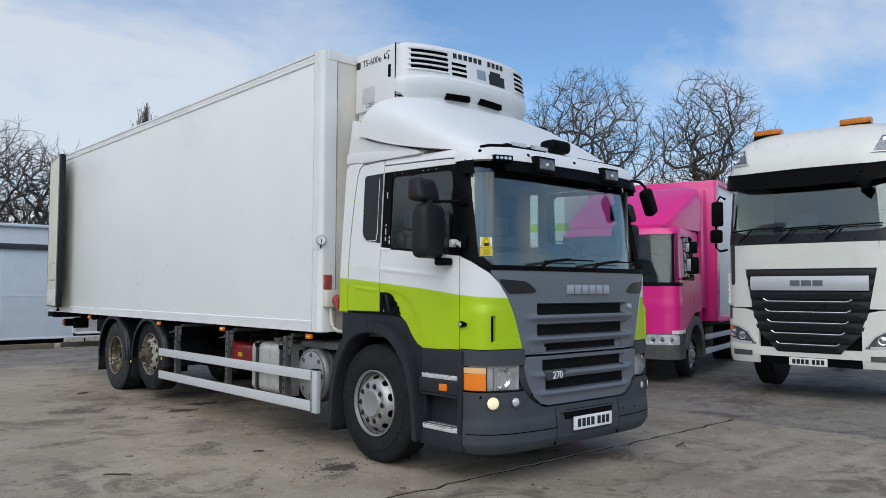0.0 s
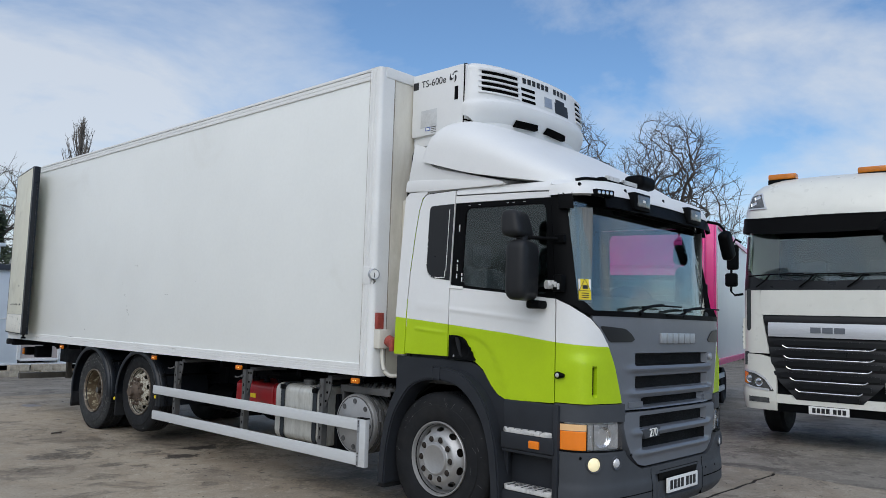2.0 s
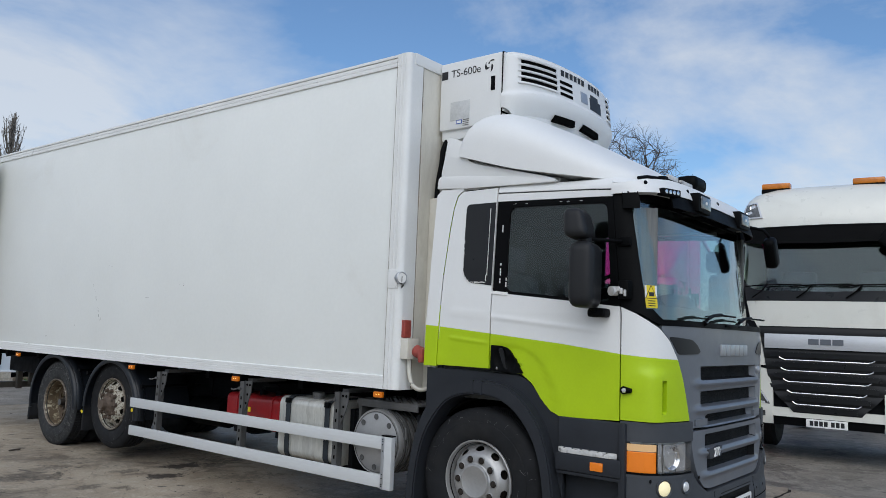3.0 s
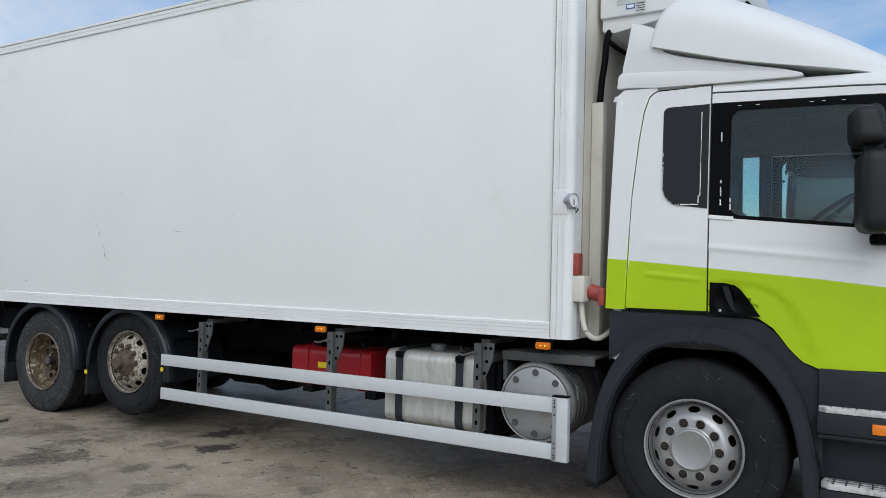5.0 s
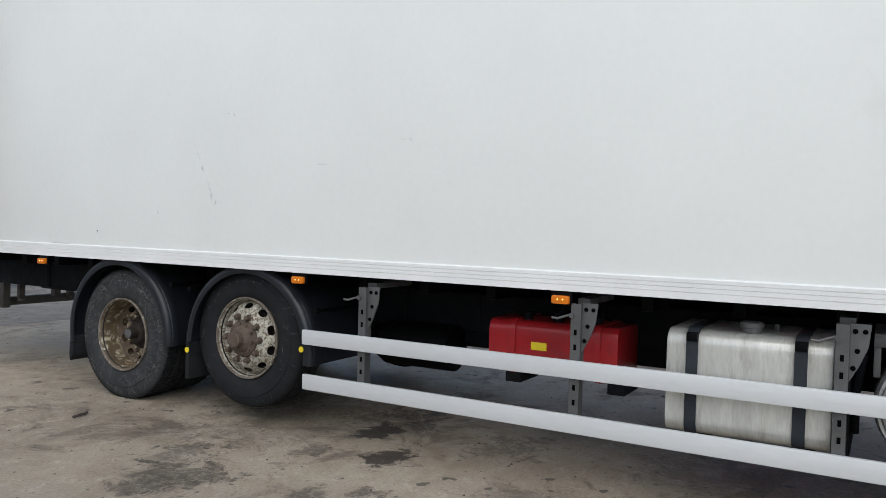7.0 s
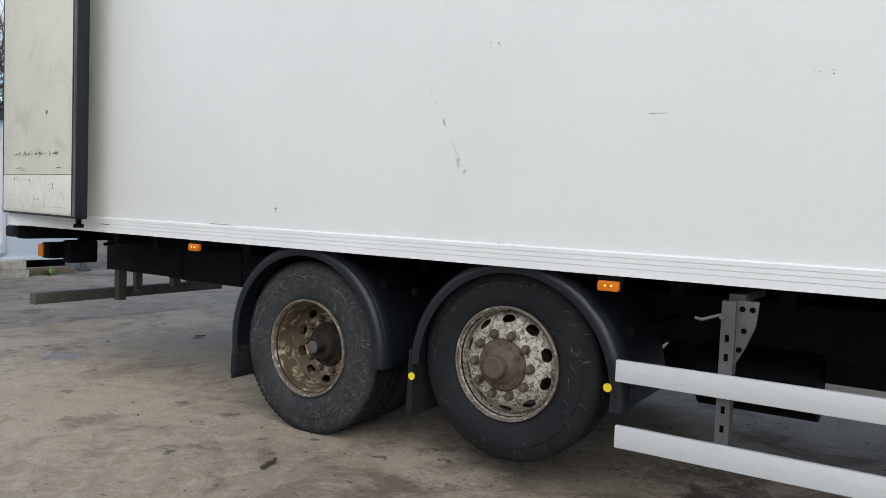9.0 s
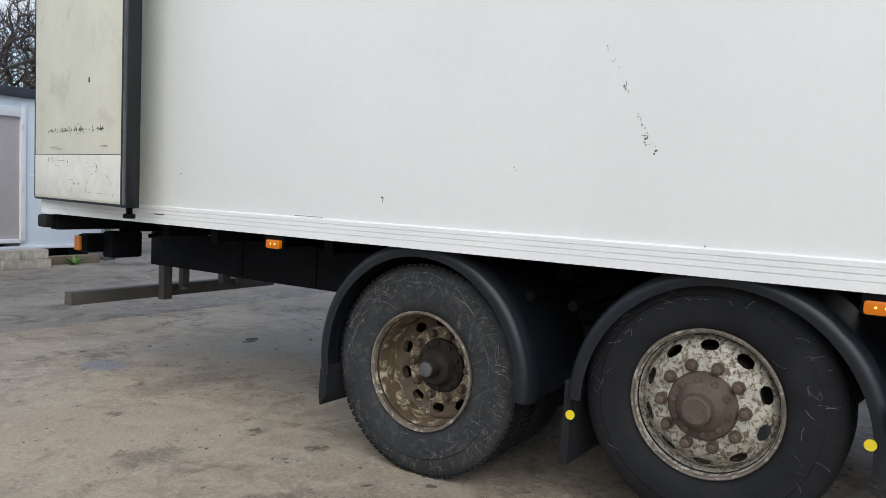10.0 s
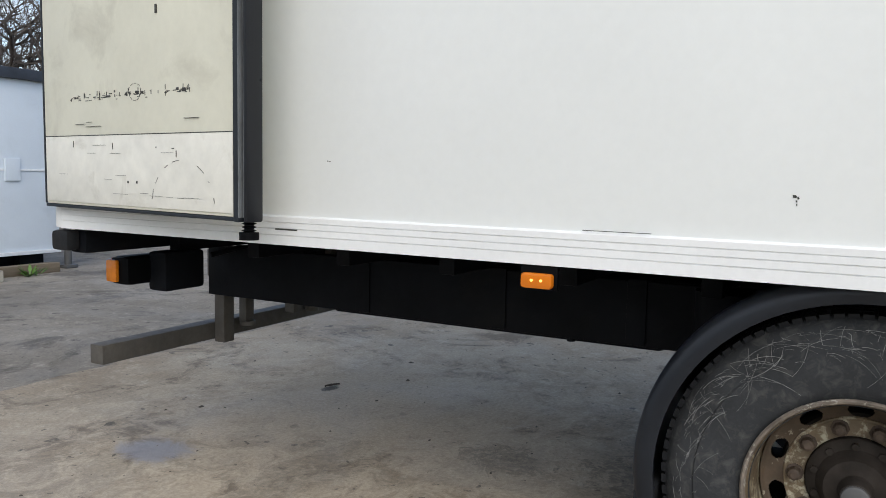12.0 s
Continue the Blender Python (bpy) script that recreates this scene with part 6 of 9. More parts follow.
    p = S.at(S.uy(5.425) if side == 0 else H2 - S.uy(5.425), 1.342, 0.004)
    lathe(b, p, (-1 if side == 0 else 1, 0, 0), [(0, 0.010), (0.006, 0.009), (0.007, 0)], 12)
    part("door_lock", b, "chrome", hr)
    b = B()
    rlo = lambda u: drip(S.plan(u)[1]) + 0.006
    on(side, S, b, [S.uy(y) for y in span(5.495, 4.47, 24)], rlo, lambda u: lerp([(5.5, 2.698), (5.0, 2.692), (4.665, 2.684), (4.46, 2.670)])(S.plan(u)[1]), nz=5, off=0.0, thick=0.06, disp=lambda u, z: -7.0 * max(0.0, z - rlo(u if side == 0 else H2 - u)) ** 2)
    part("roof_side", b, "white", lorry)
    # A-pillar
    b = B()
    on(side, S, b, [S.uy(y) for y in (4.46, 4.44, 4.42, 4.40)] + [1.745, 1.77, 1.795, 1.815, 1.83], 1.76, 2.57, nz=6, off=-0.002, thick=0.04)
    part("windscreen_pillar", b, "black", lorry)
    # front corner panel
    b = B()
    us = span(S.uy(4.455), S.ux(4.585), 40)
    vent_u = S.ux(4.325)

    def flare(u, z):
        w = u if side == 0 else H2 - u
        k = 0.032 * math.exp(-((w - vent_u + 0.06) / 0.085) ** 2) * (1 / (1 + math.exp((z - 1.385) / 0.012)))
        if 0.0 < w - vent_u < 0.028 and 1.12 < z < 1.33:
            k -= 0.045
        return k + 0.004
    on(side, S, b, us, lambda u: 1.068, corner_top, nz=26, split=G, mi=0, mi_low=1, disp=flare)
    cp = part("corner_panel", b, ["white", "green"], lorry, "white over lime green cab corner panel")
    b = B()
    on(side, S, b, [vent_u + 0.003, vent_u + 0.025], 1.125, 1.325, nz=2, off=-0.018, thick=0.02)
    part("vent_slot", b, "black", cp)
    b = B()
    p = S.at(S.uy(4.43) if side == 0 else H2 - S.uy(4.43), 1.26, 0.0)
    s = -1 if side == 0 else 1
    lathe(b, (p.x, p.y, p.z), (s, -0.25, 0), [(0, 0.024), (0.026, 0.026), (0.036, 0.020), (0.040, 0)], 16)
    cyl(b, (p.x + s * 0.018, p.y - 0.055, p.z), (p.x + s * 0.018, p.y + 0.0, p.z), 0.014, 0.026, seg=14)
    rp_ = part("side_repeater", b, "black", cp)
    b = B()
    lathe(b, (p.x + s * 0.038, p.y - 0.012, p.z), (s, -0.25, 0), [(0, 0.016), (0.006, 0.013), (0.008, 0)], 14)
    part("repeater_lens", b, "lamp_mid", rp_, "clear side repeater lens")
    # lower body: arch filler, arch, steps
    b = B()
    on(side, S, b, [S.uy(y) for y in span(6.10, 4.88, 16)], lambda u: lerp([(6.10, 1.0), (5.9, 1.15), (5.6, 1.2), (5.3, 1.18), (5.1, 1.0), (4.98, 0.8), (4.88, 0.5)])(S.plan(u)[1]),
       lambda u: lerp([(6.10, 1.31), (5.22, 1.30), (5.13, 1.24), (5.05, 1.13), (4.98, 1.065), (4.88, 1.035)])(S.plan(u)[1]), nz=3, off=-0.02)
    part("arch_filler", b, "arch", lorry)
    x0, x1 = (4.125, 4.55) if side == 0 else (CX * 2 - 4.55, CX * 2 - 4.125)
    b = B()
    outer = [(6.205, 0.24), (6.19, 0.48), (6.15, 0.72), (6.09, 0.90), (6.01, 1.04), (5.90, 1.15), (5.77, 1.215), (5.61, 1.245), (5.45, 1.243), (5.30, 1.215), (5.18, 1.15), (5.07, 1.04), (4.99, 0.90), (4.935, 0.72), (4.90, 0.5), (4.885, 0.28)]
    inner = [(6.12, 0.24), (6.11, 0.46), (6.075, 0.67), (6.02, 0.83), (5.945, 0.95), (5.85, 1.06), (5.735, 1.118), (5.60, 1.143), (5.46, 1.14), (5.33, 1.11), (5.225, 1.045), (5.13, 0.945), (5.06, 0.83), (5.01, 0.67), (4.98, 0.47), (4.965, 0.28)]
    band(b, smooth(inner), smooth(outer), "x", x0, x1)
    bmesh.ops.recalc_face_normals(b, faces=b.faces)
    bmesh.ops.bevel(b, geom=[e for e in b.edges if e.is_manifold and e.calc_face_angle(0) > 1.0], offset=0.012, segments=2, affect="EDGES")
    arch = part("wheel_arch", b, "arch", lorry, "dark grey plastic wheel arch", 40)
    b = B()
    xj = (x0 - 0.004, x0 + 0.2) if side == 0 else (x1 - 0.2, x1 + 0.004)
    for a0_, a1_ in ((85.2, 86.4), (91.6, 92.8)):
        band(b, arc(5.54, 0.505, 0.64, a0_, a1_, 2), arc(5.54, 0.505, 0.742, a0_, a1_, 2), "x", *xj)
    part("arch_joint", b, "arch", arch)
    b = B()   # liner added inside the arch, near-black with the shade put into its colour
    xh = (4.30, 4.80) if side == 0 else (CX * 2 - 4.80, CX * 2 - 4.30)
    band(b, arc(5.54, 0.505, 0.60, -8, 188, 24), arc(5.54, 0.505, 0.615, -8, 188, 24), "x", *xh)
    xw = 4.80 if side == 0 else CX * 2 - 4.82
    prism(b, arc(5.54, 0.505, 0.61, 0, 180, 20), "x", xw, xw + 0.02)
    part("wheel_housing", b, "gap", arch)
    b = B()
    xs = (4.16, 4.55) if side == 0 else (CX * 2 - 4.55, CX * 2 - 4.16)
    prism(b, [(6.13, 0.5), (6.19, 0.5), (6.22, 0.2), (6.14, 0.2)], "x", *xs, 0.008)
    part("mud_flap", b, "rubber", arch)
    # entry steps
    xo = 4.155
    mir = (lambda a, c: (a, c)) if side == 0 else (lambda a, c: (CX * 2 - c, CX * 2 - a))
    b = B()
    box(b, *mir(xo, xo + 0.3), 4.43, 4.905, 0.70, 0.815, 0.014)
    st = part("entry_step", b, "arch", lorry, "dark grey upper entry step with worn tread")
    b = B()
    box(b, *mir(xo + 0.03, xo + 0.3), 4.43, 4.90, 0.82, 1.05, 0.01)
    part("step_back", b, "arch", st)
    b = B()
    box(b, *mir(xo + 0.14, xo + 0.3), 4.43, 4.90, 0.40, 0.71, 0.01)
    part("step_back", b, "arch", st)
    b = B()
    box(b, *mir(xo + 0.012, xo + 0.14), 4.44, 4.90, 0.675, 0.698, 0.006)
    part("step_lip", b, "arch", st)
    b = B()
    box(b, *mir(xo + 0.01, xo + 0.3), 4.405, 4.45, 0.40, 1.05, 0.012)
    part("step_side", b, "arch", st)
    b = B()
    box(b, *mir(xo + 0.005, xo + 0.3), 4.40, 4.895, 0.27, 0.405, 0.025)
    part("lower_step", b, "arch", lorry, "dark grey lower entry step with worn tread")
    for y0, y1, z in ((4.465, 4.90, 0.815), (4.45, 4.885, 0.405)):
        b = B()
        prism(b, [(mir(xo + d, xo + d)[0], y) for d, y in ((0.002, y0 + 0.04), (0.03, y0), (0.14, y0 + 0.01), (0.14, y1 - 0.01), (0.03, y1), (0.002, y1 - 0.04))], "z", z, z + 0.036, 0.008)
        tr_ = part("step_tread", b, "tread", st, "worn silver step tread")
        b = B()
        for k in range(1, 7):
            y = y0 + (y1 - y0) * k / 7
            box(b, *mir(xo + 0.0, xo + 0.13), y - 0.004, y + 0.004, z + 0.034, z + 0.039)
        for d in (0.05, 0.10):
            box(b, *mir(xo + d, xo + d + 0.006), y0 + 0.03, y1 - 0.03, z + 0.034, z + 0.0385)
        part("tread_rib", b, "plastic", tr_)
    b = B()
    box(b, *mir(xo - 0.012, xo + 0.01), 4.55, 4.64, 0.727, 0.782, 0.006)
    part("step_marker", b, "orange", st, "amber side reflector")
    # headlamp
    hu0, hu1, hum = SB.uy(4.44), SB.ux(4.575), SB.ux(4.272)
    b = B()
    on(side, SB, b, span(hu0, hu1, 14), 0.735, 0.935, nz=4, off=-0.06, thick=0.02)
    hl = part("headlamp", b, "clear", lorry, "headlamp with amber indicator behind clear lens")
    b = B()
    on(side, SB, b, span(hu0 + 0.012, hum, 20), 0.748, 0.878, nz=12, off=-0.012, thick=0.03, disp=lambda u, z: -0.002 * (int(z * 90) % 2) - 0.002 * (int(u * 80) % 2))
    part("indicator", b, "orange", hl, "amber indicator")
    b = B()
    on(side, SB, b, span(hu0 + 0.012, hum, 6), 0.881, 0.925, nz=2, off=-0.012, thick=0.03)
    part("indicator_top", b, "amber_pale", hl, "pale amber upper strip")
    b = B()
    on(side, SB, b, [hum - 0.001, hum + 0.005], 0.745, 0.928, nz=1, off=-0.006, thick=0.04)
    on(side, SB, b, span(hu0 + 0.006, hu1 - 0.006, 12), 0.738, 0.747, nz=1, off=-0.006, thick=0.03)
    part("lamp_divider", b, "black", hl)
    b = B()   # facets of the reflector
    for k in range(5):
        f0_, f1_ = 0.02 + 0.192 * k, 0.19 + 0.192 * k
        on(side, SB, b, [hum + (hu1 - hum) * f0_, hum + (hu1 - hum) * f1_], 0.750, 0.922, nz=2, off=-0.044 + 0.008 * (k % 2), thick=0.006)
    part("reflector_facet", b, "lamp_mid", hl)
    b = B()
    on(side, SB, b, span(hum + 0.006, hu1 - 0.012, 8), 0.748, 0.925, nz=3, off=-0.006, thick=0.004)
    part("lamp_lens", b, "lens", hl, "clear lens").visible_shadow = False
    b = B()
    for f, r in ((0.42, 0.075),):
        u = hum + (hu1 - hum) * f
        p = SB.at(u if side == 0 else 2 * SB.half - u, 0.838, -0.055)
        lathe(b, p, (s * 0.35, -1, 0), [(0.03, r), (0.0, r * 0.6), (-0.01, 0.0)], 20)
    part("reflector_bowl", b, "chrome", hl)
    b = B()
    on(side, SB, b, span(SB.uy(4.45), SB.ux(4.60), 14), 0.938, 1.062, nz=3, off=-0.012, thick=0.06)
    on(side, SB, b, span(SB.uy(4.45), SB.ux(4.60), 14), 0.715, 0.734, nz=1, off=-0.004, thick=0.06)
    part("lamp_surround", b, "plastic", lorry)
    b = B()
    for x, r in ((4.315, 0.048), (4.50, 0.036)):
        u = SB.ux(x)
        p = SB.at(u if side == 0 else 2 * SB.half - u, 0.655, -0.005)
        d = SB.at(u if side == 0 else 2 * SB.half - u, 0.655, 0.5) - SB.at(u if side == 0 else 2 * SB.half - u, 0.655, 0)
        q = B()
        lathe(q, p, d, [(0.0, r + 0.012), (0.012, r + 0.008), (0.008, r), (-0.02, r * 0.9)], 24)
        fl = part("fog_lamp", q, "plastic", lorry, "round fog lamp")
        q = B()
        lathe(q, p, d, [(0.002, r), (0.012, r * 0.7), (0.016, 0)], 24)
        part("fog_lens", q, "fog" if r > 0.04 else "clear", fl, "lit fog lamp lens" if r > 0.04 else "clear lens")
    b.free()

# front panel with its slots
SLOTS_UP = [(1.333, 1.418, 0.595), (1.158, 1.248, 0.595), (1.035, 1.092, 0.50)]
SLOTS_LOW = [(0.872, 0.962, 0.55), (0.722, 0.808, 0.52)]


def recess(slots, floor_off, rim):
    def f(u, z):
        x = abs(S.at(u, z).x - CX)
        best = 0.0
        for z0, z1, hw in slots:
            d = max(z0 - z, z - z1, x - hw)          # inside the slot below 0
            if d < 0:
                best = min(best, -floor_off)
            elif x - hw < 0.1 and z0 - 0.045 < z < z1 + 0.012:
                k = 0.0
                if z < z0:
                    k = (z0 - z) / 0.045
                best = min(best, 0.0) if k else best
        # ribs stand out between the slots
        ridge = 0.0
        for z0, z1, hw in slots:
            e = math.exp(-((z - (z0 - 0.028)) / 0.022) ** 2) * (1 / (1 + math.exp((x - hw - 0.08) / 0.025)))
            ridge = max(ridge, e)
        return best + rim * ridge
    return f


def slot_mat(slots):
    def f(u, z):
        x = abs(S.at(u, z).x - CX)
        return 1 if any(z0 < z < z1 and x < hw for z0, z1, hw in slots) else 0
    return f


b = B()
side_edge = lambda u: 1.675 if abs(S.plan(u)[0]) < 1.03 else 1.675
gl_low = lambda u: 1.015
xs_top = [S.ux(x) for x in np.concatenate([np.linspace(4.325, 4.77, 22), np.linspace(4.79, CX * 2 - 4.79, 30), np.linspace(CX * 2 - 4.77, CX * 2 - 4.325, 22)])]
front_low = lambda u: max(1.015, min(1.67, corner_top(u if u <= S.half else H2 - u) + 0.012)) if abs(S.plan(u)[0]) > CX - 4.585 else 1.015
S.panel(b, xs_top, front_low, 1.685, nz=64, off=0.0, thick=0.09, disp=recess(SLOTS_UP, 0.045, 0.028), mfun=slot_mat(SLOTS_UP))
gp_ = part("grille_panel", b, ["grey", "mesh"], lorry, "grey front panel with three dark grille slots", 24)
for s in (0, 1):
    b = B()
    ins = [S.ux(x) for x in span(4.385, 4.735, 16)]
    on(s, S, b, ins, lambda u: lerp([(S.ux(4.385), 1.60), (S.ux(4.46), 1.50), (S.ux(4.70), 1.505), (S.ux(4.735), 1.52)])(u) - 0.0, lambda u: lerp([(S.ux(4.385), 1.615), (S.ux(4.45), 1.612), (S.ux(4.62), 1.60), (S.ux(4.70), 1.56), (S.ux(4.735), 1.525)])(u), nz=3, off=0.006, thick=0.02)
    part("dark_insert", b, "gloss_black", gp_, "black panel insert")
    b = B()
    on(s, S, b, span(S.ux(4.66), S.ux(4.84), 6), 1.03, 1.07, nz=3, off=0.012, thick=0.02)
    part("grille_clip", b, "grey", gp_)
b = B()
xs_low = [S.ux(x) for x in np.concatenate([np.linspace(4.60, 4.83, 14), np.linspace(4.84, CX * 2 - 4.84, 28), np.linspace(CX * 2 - 4.83, CX * 2 - 4.60, 14)])]
low_b = lambda u: lerp([(0, 0.60), (0.5, 0.60), (0.58, 0.62), (0.66, 0.68), (0.72, 0.78), (0.77, 0.94), (0.9, 0.94)])(abs(S.plan(u)[0]))
S.panel(b, xs_low, low_b, lambda u: 0.998 if abs(S.plan(u)[0]) < 0.74 else 0.985, nz=52, off=0.012, thick=0.09, disp=recess(SLOTS_LOW, 0.045, 0.024), mfun=slot_mat(SLOTS_LOW))
lg = part("lower_grille", b, ["grey", "mesh"], lorry, "grey lower grille with two dark slots", 24)
b = B()
S.panel(b, span(S.ux(4.62), S.ux(CX * 2 - 4.62), 24), 0.99, 1.03, nz=1, off=-0.03, thick=0.03)
part("grille_gap", b, "gap", lorry)
# lettering stands as plain bars: the maker's name
b = B()
wd = 0.60 / 6
for k in range(6):
    x = CX + 0.04 - 0.30 + wd * (k + 0.5)
    p = S.at(S.ux(x), 1.535, 0.0)
    box(b, x - wd * 0.41, x + wd * 0.41, p.y - 0.018, p.y + 0.01, 1.495, 1.575, 0.006)
part("maker_badge", b, "badge", gp_, "silver raised maker's badge")
p = S.at(S.ux(6.03), 1.385, 0.0)
b = B()
lathe(b, p, (0.1, -1, 0), [(-0.01, 0.03), (0.012, 0.03), (0.02, 0.022), (0.022, 0)], 20)
part("round_badge", b, "badge", gp_)
p = S.at(S.ux(4.95), 0.835, 0.03)
b = B()
prism(b, [(4.80, 0.865), (5.07, 0.872), (5.05, 0.805), (4.83, 0.80)], "y", p.y - 0.004, p.y + 0.06, 0.004)
nb_ = part("model_badge", b, "plastic", lg)
words("model_number", "270", 0.085, pose(4.955, p.y - 0.006, 0.837, 90, 0, 3) , "paper", nb_, 0.004)

# bumper
b = B()
bl = SB.ux(CX * 2 - 4.6)
us_b = span(SB.uy(4.40), 2 * SB.half - SB.uy(4.40), 72)
bump_top = lambda u: lerp([(0, 0.585), (0.55, 0.585), (0.63, 0.62), (0.70, 0.66), (0.76, 0.715), (1.3, 0.715)])(abs(SB.plan(u)[0]))


def bump_shape(u, z):
    k = 0.012 / (1 + math.exp((z - 0.50) / 0.012))
    k -= 0.05 * max(0.0, (0.34 - z) / 0.08) ** 1.5
    x = abs(SB.plan(u)[0])
    if x < 0.36 and 0.34 < z < 0.52:
        k -= 0.018
    return k


SB.panel(b, us_b, lambda u: 0.255, bump_top, nz=44, off=-0.005, thick=0.08, disp=bump_shape)
bumper = part("bumper", b, "plastic", lorry, "dark grey plastic front bumper", 28)


# crease and plate recess are dark strips laid on, shade put into colour
for name_, u0, u1, z0, z1 in (("bumper_seam", SB.ux(4.935), SB.ux(4.940), 0.275, 0.575), ("bumper_seam", SB.ux(5.79), SB.ux(5.795), 0.275, 0.575), ("bumper_crease", SB.uy(4.40) + 0.03, SB.ux(4.95), 0.412, 0.419), ("bumper_crease", SB.ux(5.80), 2 * SB.half - SB.uy(4.40) - 0.03, 0.412, 0.419), ("plate_recess", SB.ux(5.06), SB.ux(5.72), 0.465, 0.545)):
    b = B()
    SB.panel(b, span(u0, u1, 2 if name_ == "bumper_seam" else 14), z0, z1, nz=10 if name_ == "bumper_seam" else 2, off=-0.003, thick=0.004, disp=bump_shape)
    part(name_, b, "black" if name_ == "plate_recess" else "gap", bumper)


def plate(name, parent, m, w=0.52, h=0.111):
    """A number plate: white plate with plain bars for its characters."""
    bb = B()
    q = bmesh.new()
    prism(q, rrect(-w / 2, w / 2, -h / 2, h / 2, 0.008), "y", -0.006, 0.004, 0.0015)
    merge(bb, q, 0, m)
    pl_ = part(name, bb, "paper", parent, "white number plate with black bars")
    bb = B()
    x = -w / 2 + 0.045
    for k in range(7):
        x += 0.028 if k == 4 else 0
        q = bmesh.new()
        box(q, x, x + 0.046, -0.0075, -0.0055, -0.034, 0.034, 0.0006, seg=1)
        merge(bb, q, 0, m)
        x += 0.060
    part("plate_mark", bb, "ink", pl_)
    return pl_


plate("number_plate", bumper, pose(5.405, 4.075, 0.425, 0, 0, 0))
b = B()
for x in (4.24, 4.66, 5.86, 6.06):
    u = SB.ux(x)
    p = SB.at(u, 0.70 if x < 5 else 0.48, 0)
    lathe(b, p, (0, -1, 0), [(0, 0.012), (0.006, 0.01), (0.006, 0)], 10)
part("bumper_plug", b, "black", bumper)

# windscreen, cowl, header and roof
SW = Shell(CX, 4.225, 1.155, 0.40, 4.0, 6.12, belt=1.7, rake=0.09, lean=0.045)      # windscreen, set back behind the cowl
b = B()
S.panel(b, span(S.uy(4.445), H2 - S.uy(4.445), 40), lambda u: 1.685 if abs(S.plan(u)[0]) < 1.06 else lerp([(1.06, 1.685), (1.16, 1.79)])(abs(S.plan(u)[0])), lambda u: 1.725 if abs(S.plan(u)[0]) < 1.06 else 1.79, nz=3, off=0.004, thick=0.13)
for x, y in ((4.9, 4.14), (5.8, 4.14), (5.35, 4.12)):
    box(b, x - 0.14, x + 0.14, y - 0.015, y + 0.05, 1.70, 1.725, 0.01)
part("windscreen_cowl", b, "black", lorry)
b = B()
SW.panel(b, span(SW.uy(4.42), 2 * SW.half - SW.uy(4.42), 48), 1.72, 2.52, nz=10, off=-0.004, thick=0.006)
part("windscreen", b, "screen", lorry, "clear windscreen").visible_shadow = False
b = B()
SW.panel(b, span(SW.uy(4.44), 2 * SW.half - SW.uy(4.44), 48), lambda u: lerp([(0, 2.455), (0.62, 2.465), (0.66, 2.50), (1.2, 2.51)])(abs(SW.plan(u)[0])), 2.535, nz=2, off=-0.015, thick=0.01)
part("sunstrip", b, "black", lorry)
hdr = lambda u: lerp([(0, 2.66), (0.9, 2.65), (1.1, 2.62), (1.2, 2.60)])(abs(S.plan(u)[0]))
b = B()
SV = Shell(CX, 4.165, 1.135, 0.46, 4.0, 6.12, belt=2.5, rake=0.35, lean=0.10)
S.panel(b, span(S.uy(4.52), H2 - S.uy(4.52), 48), 2.495, 2.60, nz=3, off=-0.01, thick=0.03)
part("header_rail", b, "black", lorry)
b = B()
SV.panel(b, span(SV.uy(4.55), 2 * SV.half - SV.uy(4.55), 60), lambda u: lerp([(0, 2.585), (1.0, 2.575), (1.15, 2.565)])(abs(SV.plan(u)[0])), lambda u: lerp([(0, 2.70), (0.8, 2.695), (1.05, 2.67), (1.15, 2.64)])(abs(SV.plan(u)[0])), nz=6, off=0.0, thick=0.10, disp=lambda u, z: -0.5 * max(0, z - 2.62) ** 1.2)
header = part("roof_header", b, "white", lorry, "white roof edge over the windscreen")
b = B()
SV.panel(b, span(SV.ux(4.48), SV.ux(CX * 2 - 4.28), 50), 2.485, 2.584, nz=3, off=-0.008, thick=0.012)
SV.panel(b, [SV.uy(4.47), SV.uy(4.42), SV.uy(4.36)], 2.46, 2.575, nz=2, off=0.0, thick=0.03)
SV.panel(b, [2 * SV.half - SV.uy(y) for y in (4.36, 4.42, 4.47)], 2.46, 2.575, nz=2, off=0.0, thick=0.03)
visor = part("sun_visor", b, "black", lorry, "dark smoked sun visor")
for x in (4.90, 5.80):
    u = SV.ux(x)
    p = SV.at(u, 2.565, 0.0)
    b = B()
    box(b, x - 0.12, x + 0.12, p.y - 0.035, p.y + 0.10, 2.50, 2.635, 0.012)
    dl = part("driving_lamp", b, "black", header, "square driving lamp")
    b = B()
    box(b, x - 0.085, x + 0.10, p.y - 0.045, p.y - 0.03, 2.525, 2.615, 0.008)
    ln_ = part("lamp_glass", b, "lamp_dark", dl)
    b = B()
    box(b, x - 0.012, x + 0.022, p.y - 0.048, p.y - 0.042, 2.56, 2.58, 0.002)
    part("lamp_chip", b, "paper", ln_)
b = B()
p = SV.at(SV.ux(4.46), 2.585, 0.0)
q = bmesh.new()
box(q, -0.085, 0.085, -0.03, 0.03, -0.024, 0.024, 0.006)
merge(b, q, 0, Matrix.Translation(p) @ Matrix.Rotation(radians(-20), 4, "Z"))
lb = part("led_bar", b, "black", header, "small LED lamp bar")
b = B()
